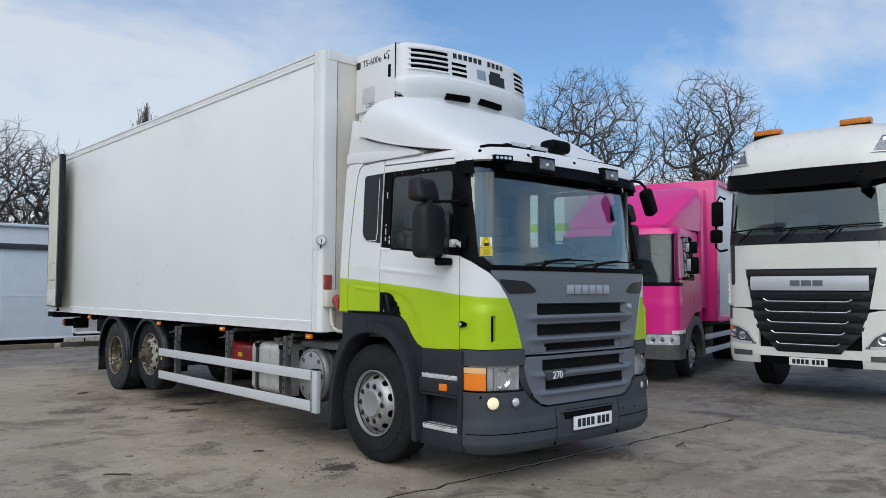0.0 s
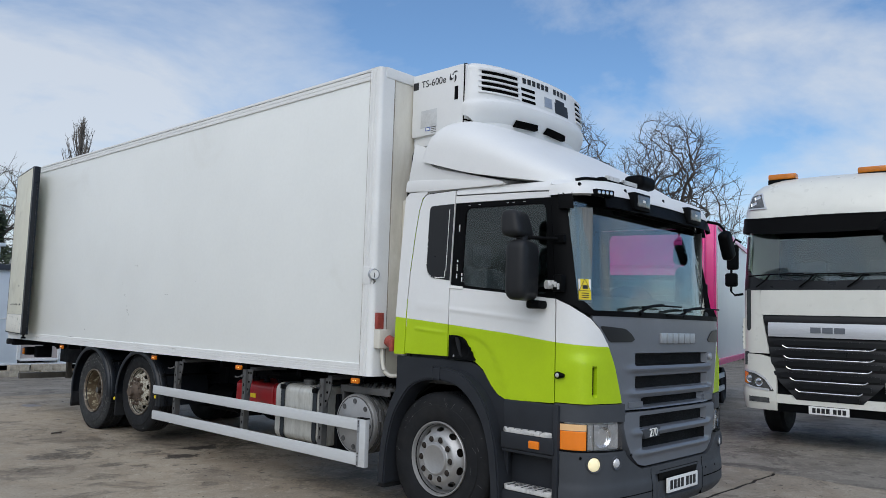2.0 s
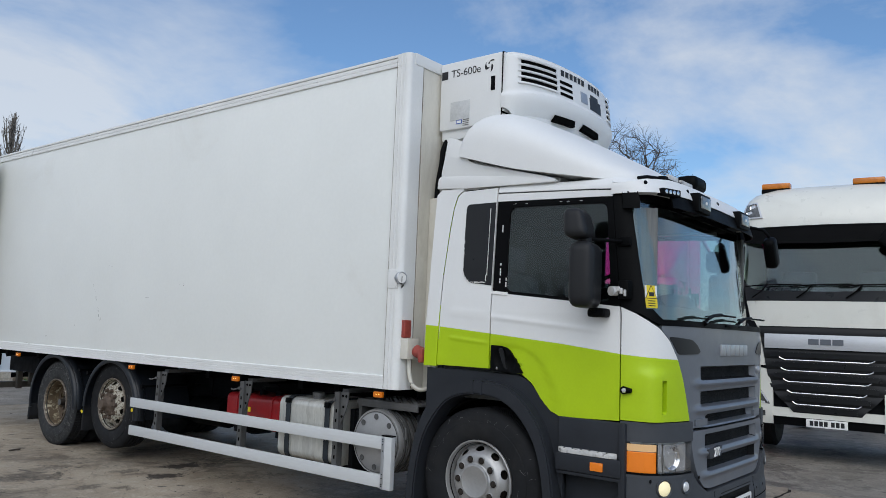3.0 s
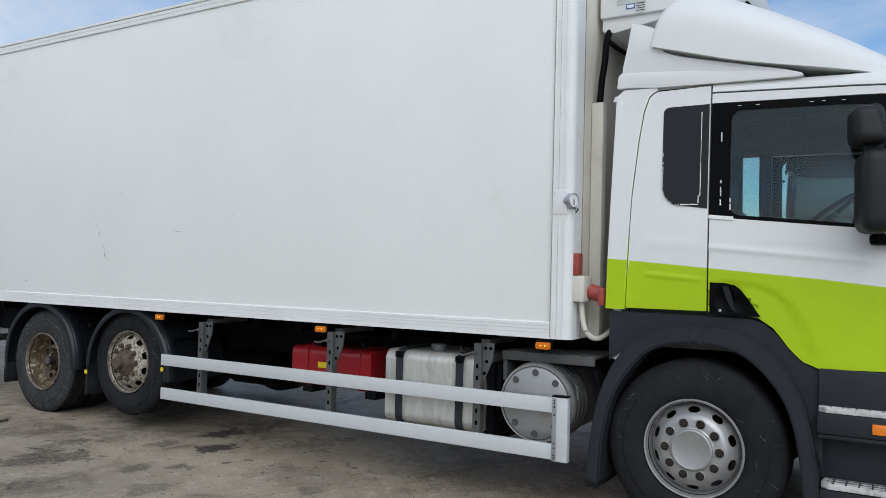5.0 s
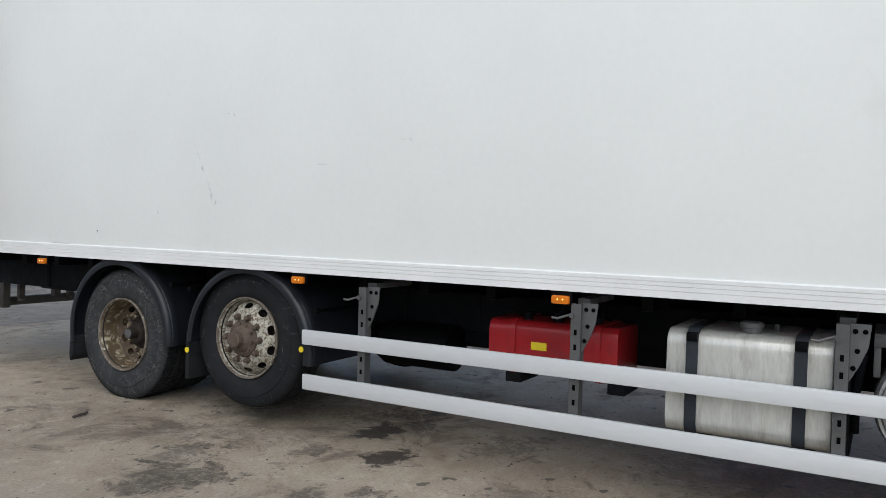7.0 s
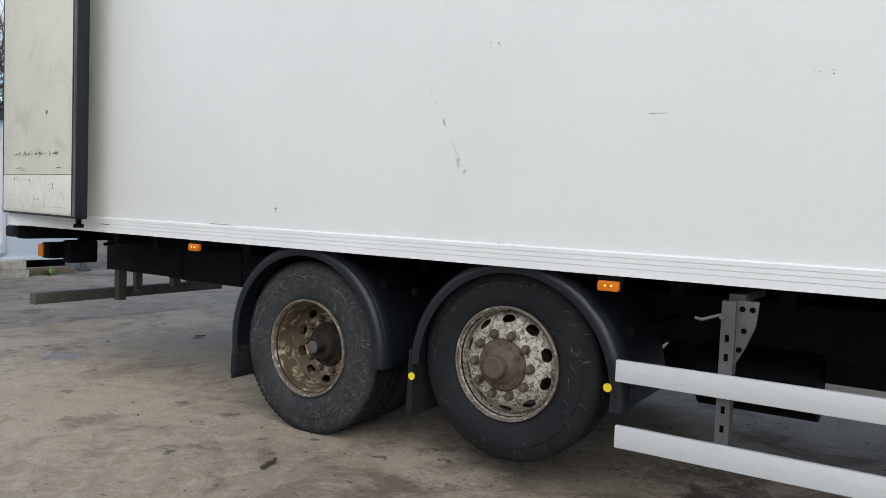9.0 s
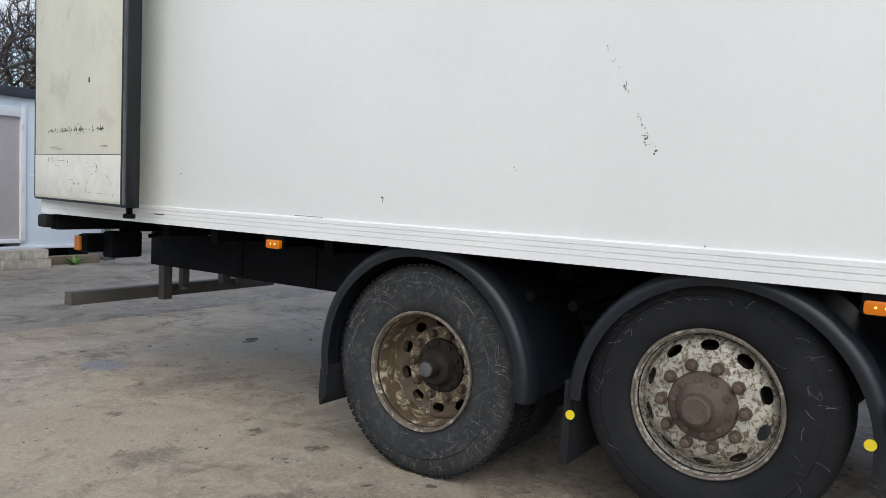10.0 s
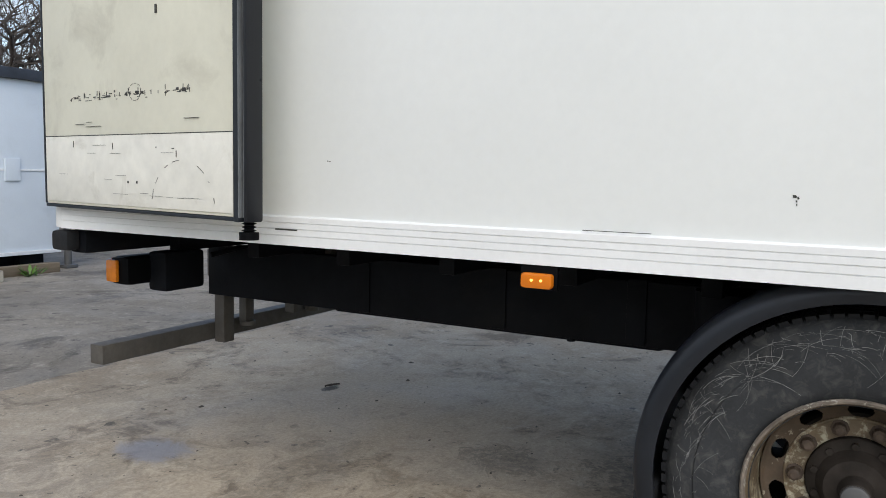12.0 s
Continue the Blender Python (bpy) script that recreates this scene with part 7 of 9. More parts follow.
for k in range(4):
    q = bmesh.new()
    lathe(q, (-0.055 + k * 0.037, -0.03, 0), (0, -1, 0), [(-0.005, 0.015), (0.002, 0.014), (0.004, 0)], 12)
    merge(b, q, 0, Matrix.Translation(p) @ Matrix.Rotation(radians(-20), 4, "Z"))
part("led", b, "chrome", lb)
b = B()
for x in (4.30, 4.75, 5.35, 6.0):
    p = SV.at(SV.ux(x), 2.64, -0.008)
    lathe(b, p, (-0.3 if x < 4.4 else 0, -1, 0.2), [(0, 0.016), (0.008, 0.014), (0.01, 0)], 12)
part("header_bolt", b, "black", header)
# roof skin and rear wall
b = B()
ring = [S.at(u, 2.655, -0.03) for u in span(0.0, H2, 60)]
vs = [b.verts.new(p) for p in ring]
b.faces.new(vs)
vs2 = [b.verts.new((CX + (p.x - CX) * 0.97, p.y + 0.03 if p.y < 5.5 else p.y, 2.695)) for p in ring]
b.faces.new(vs2[::-1])
for i in range(len(vs)):
    j = (i + 1) % len(vs)
    b.faces.new([vs[i], vs[j], vs2[j], vs2[i]])
part("cab_roof", b, "white", lorry)
b = B()
box(b, 4.24, 6.48, 6.03, 6.09, 1.0, 2.66, 0.02)
part("cab_rear_wall", b, "white", lorry)
b = B()
box(b, 4.26, 6.46, 5.99, 6.028, 1.0, 2.64)
box(b, 4.34, 6.38, 4.40, 6.02, 1.17, 1.23)
box(b, 4.27, 6.45, 4.48, 5.98, 2.58, 2.62)
for xx in (4.285, 6.405):
    box(b, xx, xx + 0.03, 5.50, 6.0, 1.1, 2.6 if xx < 5 else 1.99)
    if xx > 5:      # pillars either side of the clear window
        box(b, xx, xx + 0.03, 5.69, 6.0, 1.985, 2.6)
        box(b, xx, xx + 0.03, 5.46, 5.555, 1.8, 2.6)
    box(b, xx, xx + 0.03, 4.5, 5.5, 1.1, 1.78)
part("cab_lining", b, "interior", lorry)
b = B()
prism(b, [(4.26, 1.66), (4.30, 1.76), (4.46, 1.84), (4.62, 1.86), (4.74, 1.83), (4.78, 1.70), (4.72, 1.15), (4.40, 1.1), (4.26, 1.1)], "x", 4.30, 6.42, 0.02)
dash = part("dashboard", b, "interior_dark", lorry)
b = B()
prism(b, [(4.50, 1.84), (4.56, 1.905), (4.66, 1.925), (4.76, 1.90), (4.78, 1.80), (4.60, 1.78)], "x", 4.52, 5.08, 0.02)
part("instrument_binnacle", b, "black", dash)
b = B()
box(b, 5.24, 5.50, 4.66, 4.80, 1.42, 1.80, 0.012)
box(b, 5.26, 5.48, 4.795, 4.806, 1.62, 1.72, 0.003)
part("centre_console", b, "black", dash)
b = B()
wh_c, wh_a = Vector((4.80, 4.93, 1.93)), Vector((0, 0.62, 0.79))
lathe(b, wh_c, wh_a, [(-0.014, 0.21), (-0.008, 0.223), (0.004, 0.226), (0.014, 0.216), (0.012, 0.203), (0.0, 0.196), (-0.014, 0.21)], 40)
lathe(b, wh_c - wh_a * 0.02, wh_a, [(-0.02, 0), (-0.02, 0.07), (0.006, 0.075), (0.014, 0.06), (0.014, 0)], 24)
for an in (200, 340, 90):
    wh_d = Vector((math.cos(radians(an)), 0, 0)) + Vector((0, -0.79, 0.62)) * math.sin(radians(an)) * (-1 if an == 90 else 1)
    tube(b, [wh_c - wh_a * 0.015 + wh_d * 0.06, wh_c + wh_d * 0.21], 0.016, 8)
cyl(b, wh_c - wh_a * 0.03, wh_c - wh_a * 0.36, 0.045)
part("steering_wheel", b, "black", lorry)
for x in (4.80, 5.92):
    b = B()
    box(b, x - 0.25, x + 0.25, 5.05, 5.55, 1.30, 1.48, 0.05)
    box(b, x - 0.2, x + 0.2, 5.1, 5.5, 1.1, 1.31, 0.02)
    st = part("cab_seat", b, "seatcloth", lorry, "grey cloth cab seat")
    b = B()
    prism(b, [(5.50, 1.44), (5.64, 1.44), (5.74, 2.06), (5.66, 2.10), (5.60, 2.06)], "x", x - 0.24, x + 0.24, 0.04)
    part("backrest", b, "seatcloth", st)
    b = B()
    box(b, x - 0.13, x + 0.13, 5.66, 5.75, 2.10, 2.30, 0.03)
    part("headrest", b, "seatcloth", st)
for s in (-1, 1):
    b = B()
    pts = [(CX + s * (1.060 - 0.012 * (k % 2) - 0.018 * k), 4.475 - 0.020 * k) for k in range(9)]
    band(b, pts, [(x + s * 0.012, y) for x, y in pts], "z", 1.78, 2.48)
    part("curtain", b, "curtain", lorry, "grey side curtain tied back")
b = B()
SW.panel(b, [SW.ux(4.305), SW.ux(4.35), SW.ux(4.40)], 1.80, 1.95, nz=2, off=0.0, thick=0.003)
stk = part("warning_sticker", b, "yellow", lorry, "yellow warning sticker in the windscreen")
b = B()
SW.panel(b, [SW.ux(4.305), SW.ux(4.40)], 1.862, 1.95, nz=1, off=0.001, thick=0.001)
part("sticker_sky", b, "paper", stk)
b = B()
uc = (SW.ux(4.305) + SW.ux(4.40)) / 2
SW.panel(b, span(uc - 0.045, uc + 0.045, 8), 1.866, lambda u: 1.868 + 0.076 * max(0, 1 - abs(u - uc) / 0.045), nz=1, off=0.0025, thick=0.001)
part("sticker_triangle", b, "yellow", stk)
b = B()
SW.panel(b, span(uc - 0.053, uc + 0.053, 8), 1.862, lambda u: 1.863 + 0.090 * max(0, 1 - abs(u - uc) / 0.053), nz=1, off=0.0018, thick=0.001)
part("triangle_border", b, "ink", stk)
b = B()
SW.panel(b, span(uc - 0.022, uc + 0.022, 4), 1.878, 1.905, nz=1, off=0.004, thick=0.001)
for z in (1.812, 1.828, 1.844):
    SW.panel(b, [uc - 0.03, uc + 0.03], z, z + 0.006, nz=1, off=0.002, thick=0.001)
part("sticker_mark", b, "ink", stk)
# wipers
for x0, x1 in ((4.86, 5.42), (5.55, 6.15)):
    b = B()
    y0 = 4.12
    tube(b, [(x0 - 0.05, y0 + 0.01, 1.715), (x0 - 0.02, y0 - 0.005, 1.745), (x0 + 0.12, y0 + 0.004, 1.775), (x0 + 0.32, y0 + 0.012, 1.79)], 0.012, 8)
    tube(b, [(x0 - 0.02, y0 + 0.006, 1.765), (x0 + 0.30, y0 + 0.012, 1.785), (x1 + 0.08, y0 + 0.014, 1.785)], 0.007, 6)
    cyl(b, (x0 - 0.05, y0 + 0.03, 1.70), (x0 - 0.05, y0 - 0.01, 1.725), 0.02, seg=12)
    part("wiper", b, "black", lorry)

# mirrors of the left side
def mirror_set(side):
    s = -1 if side == 0 else 1
    X = lambda d: CX + s * d
    bb = B()
    q = bmesh.new()
    box(q, -0.148, 0.148, -0.09, 0.09, -0.215, 0.215, 0.070, seg=5)
    for v in q.verts:
        f = (v.co.z + 0.215) / 0.43
        v.co.x, v.co.y = v.co.x * (0.90 + 0.12 * math.sin(math.pi * f)), v.co.y * (0.85 + 0.15 * math.sin(math.pi * f))
    merge(bb, q, 0, Matrix.Translation((X(1.342), 4.63, 1.995)) @ Matrix.Rotation(radians(-12 * s), 4, "Z"))
    mm = part("door_mirror", bb, "mirror_plastic", lorry, "large black door mirror")
    bb = B()
    q = bmesh.new()
    box(q, -0.140, 0.140, -0.085, 0.085, -0.098, 0.098, 0.06, seg=5)
    for v in q.verts:
        f = (v.co.z + 0.10) / 0.2
        v.co.x, v.co.y = v.co.x * (1.0 - 0.16 * f), v.co.y * (1.0 - 0.25 * f) + 0.03 * f
    merge(bb, q, 0, Matrix.Translation((X(1.36), 4.66, 2.33)) @ Matrix.Rotation(radians(-12 * s), 4, "Z"))
    cyl(bb, (X(1.34), 4.64, 2.2), (X(1.34), 4.64, 2.28), 0.045)
    part("wide_mirror", bb, "mirror_plastic", mm)
    bb = B()
    tube(bb, [(X(1.34), 4.63, 2.235), (X(1.22), 4.54, 2.235), (X(1.11), 4.45, 2.235)], 0.013, 8)
    box(bb, X(1.13) - 0.015, X(1.13) + 0.015, 4.41, 4.50, 2.205, 2.265, 0.006)
    tube(bb, [(X(1.30), 4.62, 1.80), (X(1.27), 4.60, 1.775), (X(1.17), 4.58, 1.77)], 0.016, 8)
    part("mirror_arm", bb, "black", mm)
    bb = B()
    box(bb, X(1.21) - 0.05, X(1.21) + 0.05, 4.53, 4.66, 1.725, 1.785, 0.024, seg=3)
    part("kerb_camera", bb, "black", mm)
    bb = B()
    prism(bb, [(X(1.15), 4.385), (X(1.19), 4.40), (X(1.20), 4.46), (X(1.15), 4.49)], "z", 1.85, 1.97, 0.006)
    part("mirror_bracket", bb, "black", mm)
    bb = B()
    for k in range(3):
        box(bb, X(1.19) - 0.018, X(1.19) + 0.018, 4.41 + k * 0.02, 4.425 + k * 0.03, 1.865 + 0.015 * k, 1.91 + 0.01 * k, 0.008)
    cyl(bb, (X(1.17), 4.49, 1.90), (X(1.215), 4.51, 1.90), 0.032, seg=14)
    part("camera_pod", bb, "tread", mm, "small pale camera pod")
    return mm


mirror_set(0)
mirror_set(1)
b = B()   # front mirror on its arm
q = bmesh.new()
box(q, -0.065, 0.065, -0.05, 0.05, -0.13, 0.13, 0.045, seg=4)
for v in q.verts:
    v.co.x *= 1.15 - 1.6 * abs(v.co.z)
merge(b, q, 0, Matrix.Translation((6.30, 4.09, 2.36)) @ Matrix.Rotation(radians(-28), 4, "Y"))
fm = part("front_mirror", b, "black", lorry)
b = B()
tube(b, [(6.24, 4.26, 2.58), (6.24, 4.14, 2.55), (6.26, 4.10, 2.50), (6.29, 4.09, 2.44)], 0.013, 8)
part("mirror_arm", b, "black", fm)

# roof air deflector
def loft(bm, rings, mi=0, caps=True):
    rows = [[bm.verts.new(p) for p in r] for r in rings]
    n = len(rows[0])
    for a, c in zip(rows, rows[1:]):
        for k in range(n):
            bm.faces.new([a[k], a[(k + 1) % n], c[(k + 1) % n], c[k]]).material_index = mi
    if caps:
        bm.faces.new(rows[0])
        bm.faces.new(rows[-1][::-1])
    return bm


def dome(y, w, zb, zt, n=3.2, k=28):
    """A cross-section that is flat below and rounded above."""
    out = []
    for i in range(k + 1):
        th = math.pi * i / k
        out.append((CX - w * math.copysign(abs(math.cos(th)) ** (2 / n), math.cos(th)), y, zb + (zt - zb) * abs(math.sin(th)) ** (2 / n)))
    return out


b = B()
loft(b, [dome(y, w, 2.70, zt, 9, 60) for y, w, zt in ((6.0, 1.08, 3.07), (5.95, 1.09, 3.08), (5.7, 1.08, 2.95), (5.4, 1.07, 2.84), (5.15, 1.05, 2.78), (5.02, 1.02, 2.75))])
for s in (-1, 1):
    xa, xb, xc = sorted((CX + s * 1.118, CX + s * 1.06)), sorted((CX + s * 1.122, CX + s * 1.07)), 0
    prism(b, smooth([(6.0, 3.125), (5.98, 3.135), (5.84, 3.075), (5.78, 2.925), (5.4, 2.82), (5.1, 2.745), (5.03, 2.722)], 4) + [(5.02, 2.702), (5.3, 2.707), (5.58, 2.714), (6.06, 2.738), (6.05, 2.86), (6.02, 3.0)], "x", *xa, 0.004)
    prism(b, [(6.085, 2.728), (6.078, 2.80), (6.06, 2.822), (5.9, 2.815), (5.6, 2.79), (5.4, 2.765), (5.2, 2.744), (5.05, 2.728), (5.008, 2.716), (4.996, 2.702), (5.01, 2.693), (5.2, 2.696), (5.58, 2.703), (5.84, 2.710), (6.0, 2.724)], "x", *xb, 0.003)
deflector = part("deflector_base", b, "white", lorry, "white roof deflector base", 40)
DEF_TOP = lerp([(5.86, 3.06), (5.855, 3.12), (5.84, 3.225), (5.81, 3.30), (5.77, 3.345), (5.72, 3.37), (5.66, 3.38), (5.58, 3.375), (5.45, 3.33), (5.2, 3.21), (5.0, 3.10), (4.9, 3.045), (4.8, 2.985), (4.7, 2.925), (4.6, 2.865), (4.5, 2.80), (4.42, 2.745), (4.36, 2.705)])
DEF_LOW = lerp([(5.86, 2.965), (5.374, 2.822), (5.05, 2.755), (4.8, 2.712), (4.665, 2.692), (4.36, 2.68)])
DEF_W = lerp([(5.86, 1.15), (5.6, 1.16), (5.2, 1.15), (5.0, 1.145), (4.9, 1.135), (4.8, 1.115), (4.7, 1.08), (4.6, 1.02), (4.5, 0.93), (4.42, 0.82), (4.36, 0.66)])
DEF = [(y, DEF_W(y), DEF_LOW(y), DEF_TOP(y)) for y in (5.86, 5.855, 5.84, 5.81, 5.77, 5.72, 5.66, 5.58, 5.45, 5.32, 5.2, 5.1, 5.0, 4.9, 4.8, 4.72, 4.65, 4.57, 4.5, 4.42, 4.36)]
b = B()
loft(b, [dome(y, w, zb, zt, 4.2 if y > 5.3 else 3.0 + 1.2 * (y - 4.36) / 0.94, 40) for y, w, zb, zt in DEF])
part("roof_deflector", b, "white", lorry, "white moulded roof air deflector", 40)
b = B()   # beacon cover and bits on the roof edge
q = bmesh.new()
box(q, -0.13, 0.13, -0.08, 0.10, -0.05, 0.065, 0.055, seg=5)
merge(b, q, 0, Matrix.Translation((5.35, 4.42, 2.80)))
part("roof_beacon", b, "black", lorry, "black beacon cover")
b = B()
box(b, 4.62, 5.12, 4.34, 4.40, 2.71, 2.745, 0.012)
box(b, 5.55, 6.2, 4.34, 4.40, 2.71, 2.73, 0.01)
tube(b, [(4.42, 4.45, 2.70), (4.5, 4.42, 2.72), (4.66, 4.38, 2.73)], 0.012)
part("wash_hose", b, "black", lorry)
b = B()
box(b, 4.68, 4.86, 4.335, 4.36, 2.73, 2.765, 0.008)
box(b, 4.92, 5.14, 4.335, 4.36, 2.73, 2.765, 0.008)
part("marker_strip", b, "tread", lorry)
b = B()
box(b, 5.98, 6.26, 5.28, 5.42, 3.17, 3.245, 0.02)
part("roof_unit", b, "black", lorry)

# a jacket left on the dashboard
b = B()
rj_ = random.Random(5)
jr_ = []
for i in range(9):
    f = i / 8
    x = 5.36 + 0.52 * f
    h = 0.02 + 0.10 * math.sin(math.pi * min(1, f * 1.15)) ** 0.7 + rj_.uniform(-0.012, 0.012)
    jr_.append([(x, 4.64 + (0.12 + 0.03 * math.sin(5 * f)) * math.cos(a) + rj_.uniform(-0.008, 0.008), 1.852 + h * max(0.0, math.sin(a)) ** 0.6) for a in span(0, math.pi, 10)])
loft(b, jr_)
tagged(part("folded_jacket", b, "jacket"), "dark blue crumpled jacket lying on the dashboard", "jacket")

# fridge unit on the front wall
fz0, fz1, fy = 3.235, 3.875, 5.665
b = B()
box(b, 4.49, 6.23, fy, 6.30, fz0 + 0.05, fz1, 0.02)
prism(b, [(fy, fz0 + 0.06), (6.29, fz0 + 0.06), (6.29, fz0 - 0.03), (6.2, fz0 - 0.05), (5.9, fz0 + 0.0)], "x", 4.52, 6.2, 0.01)
box(b, 4.50, 6.22, fy - 0.02, fy + 0.02, fz0 + 0.14, fz1 - 0.01, 0.004)
fridge = part("fridge_unit", b, "white", lorry, "white transport refrigeration unit")
N = Shell(CX, 5.385, 0.87, 0.27, 2.1, fy - 0.008, belt=9)
un0, un1 = 0.0, 2 * N.half
b = B()


def nose(u, z):
    """Upper face leans; the lower bowl bulges, then draws in."""
    k = -0.03 * max(0.0, (z - 3.60) / 0.28) - 0.03 * max(0.0, (z - 3.84) / 0.035) ** 2
    low = max(0.0, (3.52 - z) / 0.27)
    x = abs(N.plan(u)[0]) / 0.87
    crease = 3.565 - 0.05 * x ** 4
    k += 0.026 / (1 + math.exp((z - crease) / 0.005))
    return k - 0.26 * low ** 2.0 * (0.3 + 0.7 * (1 - x ** 6))


lowz = lambda u: lerp([(0, 3.255), (0.5, 3.26), (0.75, 3.30), (0.84, 3.35), (0.87, 3.40)])(abs(N.plan(u)[0]))
N.panel(b, span(un0, un1, 90), lowz, fz1, nz=34, off=0.0, thick=0.05, disp=nose)
vs = [b.verts.new(N.at(u, fz1 - 0.001, nose(u, fz1) - 0.004)) for u in span(un0, un1, 60)]
b.faces.new(vs)
vs = [b.verts.new(N.at(u, lowz(u) + 0.004, nose(u, lowz(u)) - 0.006)) for u in span(un0, un1, 60)]
b.faces.new(vs)
nose_ob = part("fridge_cowl", b, "white", fridge, "white louvred cowl of the fridge unit", 30)


def on_nose(bm, x0, x1, z0, z1, off, n=10, mi=0):
    N.panel(bm, span(N.ux(x0), N.ux(x1), n), z0, z1, nz=2, off=off, thick=0.02, disp=nose, mi=mi)


def nose_piece(name, material, x0, x1, z0, z1, off):
    bb = B()
    on_nose(bb, x0, x1, z0, z1, off)
    return part(name, bb, material, nose_ob)


# louvre and drain openings are near-black strips, their shade put into colour
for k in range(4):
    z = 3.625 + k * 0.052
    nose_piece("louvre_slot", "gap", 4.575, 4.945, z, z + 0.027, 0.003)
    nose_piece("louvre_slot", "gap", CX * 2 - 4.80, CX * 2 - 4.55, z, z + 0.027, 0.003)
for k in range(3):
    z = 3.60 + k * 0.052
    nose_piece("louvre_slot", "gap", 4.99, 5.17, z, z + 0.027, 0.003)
nose_piece("emblem", "ink", 5.48, 5.72, 3.595, 3.70, 0.003)
nose_piece("emblem", "ink", 5.50, 5.66, 3.69, 3.735, 0.0035)
for k in range(5):
    z = 3.604 + k * 0.052
    nose_piece("louvre_blade", "white", 4.55, 4.955, z, z + 0.014, 0.014)
    nose_piece("louvre_blade", "white", CX * 2 - 4.81, CX * 2 - 4.54, z, z + 0.014, 0.014)
for x0, x1 in ((4.93, 5.22), (5.35, 5.68)):
    bb = B()
    N.panel(bb, span(N.ux(x0), N.ux(x1), 8), lambda u: 3.375 - 0.03 * abs(N.plan(u)[0]), lambda u: 3.428 - 0.03 * abs(N.plan(u)[0]), nz=3, off=0.005, thick=0.01, disp=nose)
    part("drain_slot", bb, "gap", nose_ob)
b = B()   # maker's name as plain bars
bars = 11
for k in range(bars):
    if k == 6:
        continue
    x = 5.00 + (5.72 - 5.00) * k / bars
    on_nose(b, x + 0.010, x + 0.054, 3.775, 3.825, 0.003, 2)
part("maker_mark", b, "ink", nose_ob)
b = B()
on_nose(b, 5.31, 5.43, 3.62, 3.715, 0.004, 4)
part("maker_badge", b, "badge", nose_ob)
words("model_number", "TS-600e", 0.092, Matrix.Translation((4.4885, 6.03, 3.765)) @ pose(0, 0, 0, 90, 0, -90), "ink", fridge, 0.001)
b = B()
box(b, 4.487, 4.4905, 6.22, 6.285, 3.73, 3.80)
part("maker_mark", b, "ink", fridge)
b = B()
for k in range(3):
    a0 = k * 120
    pts = [(5.78 + 0.05 * f * math.cos(radians(a0 + 150 * f)), 3.78 + 0.06 * f * math.sin(radians(a0 + 150 * f))) for f in span(0.25, 1.0, 10)]
    pin = [(y + 0.020 * math.sin(3.14 * i / 10), z - 0.016 * math.sin(3.14 * i / 10)) for i, (y, z) in enumerate(pts)]
    band(b, pts, pin, "x", 4.487, 4.4905)
part("swirl_mark", b, "ink", fridge, "dark swirl emblem")
b = B()
box(b, 4.502, 6.218, fy - 0.012, fy - 0.001, fz0 + 0.13, fz1 - 0.004)
box(b, 4.484, 4.492, fy - 0.010, fy - 0.003, fz0 + 0.10, fz1 - 0.006)
part("cowl_joint", b, "gap", fridge)
b = B()
box(b, 4.485, 4.492, 5.73, 5.77, 3.56, 3.68, 0.004)
part("latch", b, "black", fridge)
b = B()
box(b, 4.487, 4.4905, 5.98, 6.18, 3.36, 3.52, 0.001)
part("data_plate", b, "plate_grey", fridge, "grey data plate")
b = B()
box(b, 4.4855, 4.488, 6.055, 6.115, 3.325, 3.358)
fs_ = part("sticker", b, "sticker_blue", fridge, "small blue and white sticker")
b = B()
box(b, 4.4845, 4.4856, 6.063, 6.107, 3.331, 3.352)
part("sticker_face", b, "paper", fs_)
b = B()
for k in range(4):
    box(b, 4.4858, 4.4882, 5.985, 6.045, 3.305 + 0.016 * k, 3.309 + 0.016 * k)
tagged(part("sticker_line", b, "mark", fridge), kind="stuff")

# ---- white tractor unit ----
tractor = thing("tractor_unit", "off-white tall-cab tractor unit with amber beacons, parked facing out", "lorry", (11.31, 4.74, 0), -85)
D = Shell(0.0, 0.02, 1.22, 0.42, 4.2, 2.2, belt=2.2, rake=0.10, lean=0.03)
DH = 2 * D.half


grille_w = lerp([(0.60, 0.40), (0.70, 0.47), (0.82, 0.60), (0.95, 0.715), (1.2, 0.78), (1.5, 0.825), (1.83, 0.885), (2.0, 0.885)])
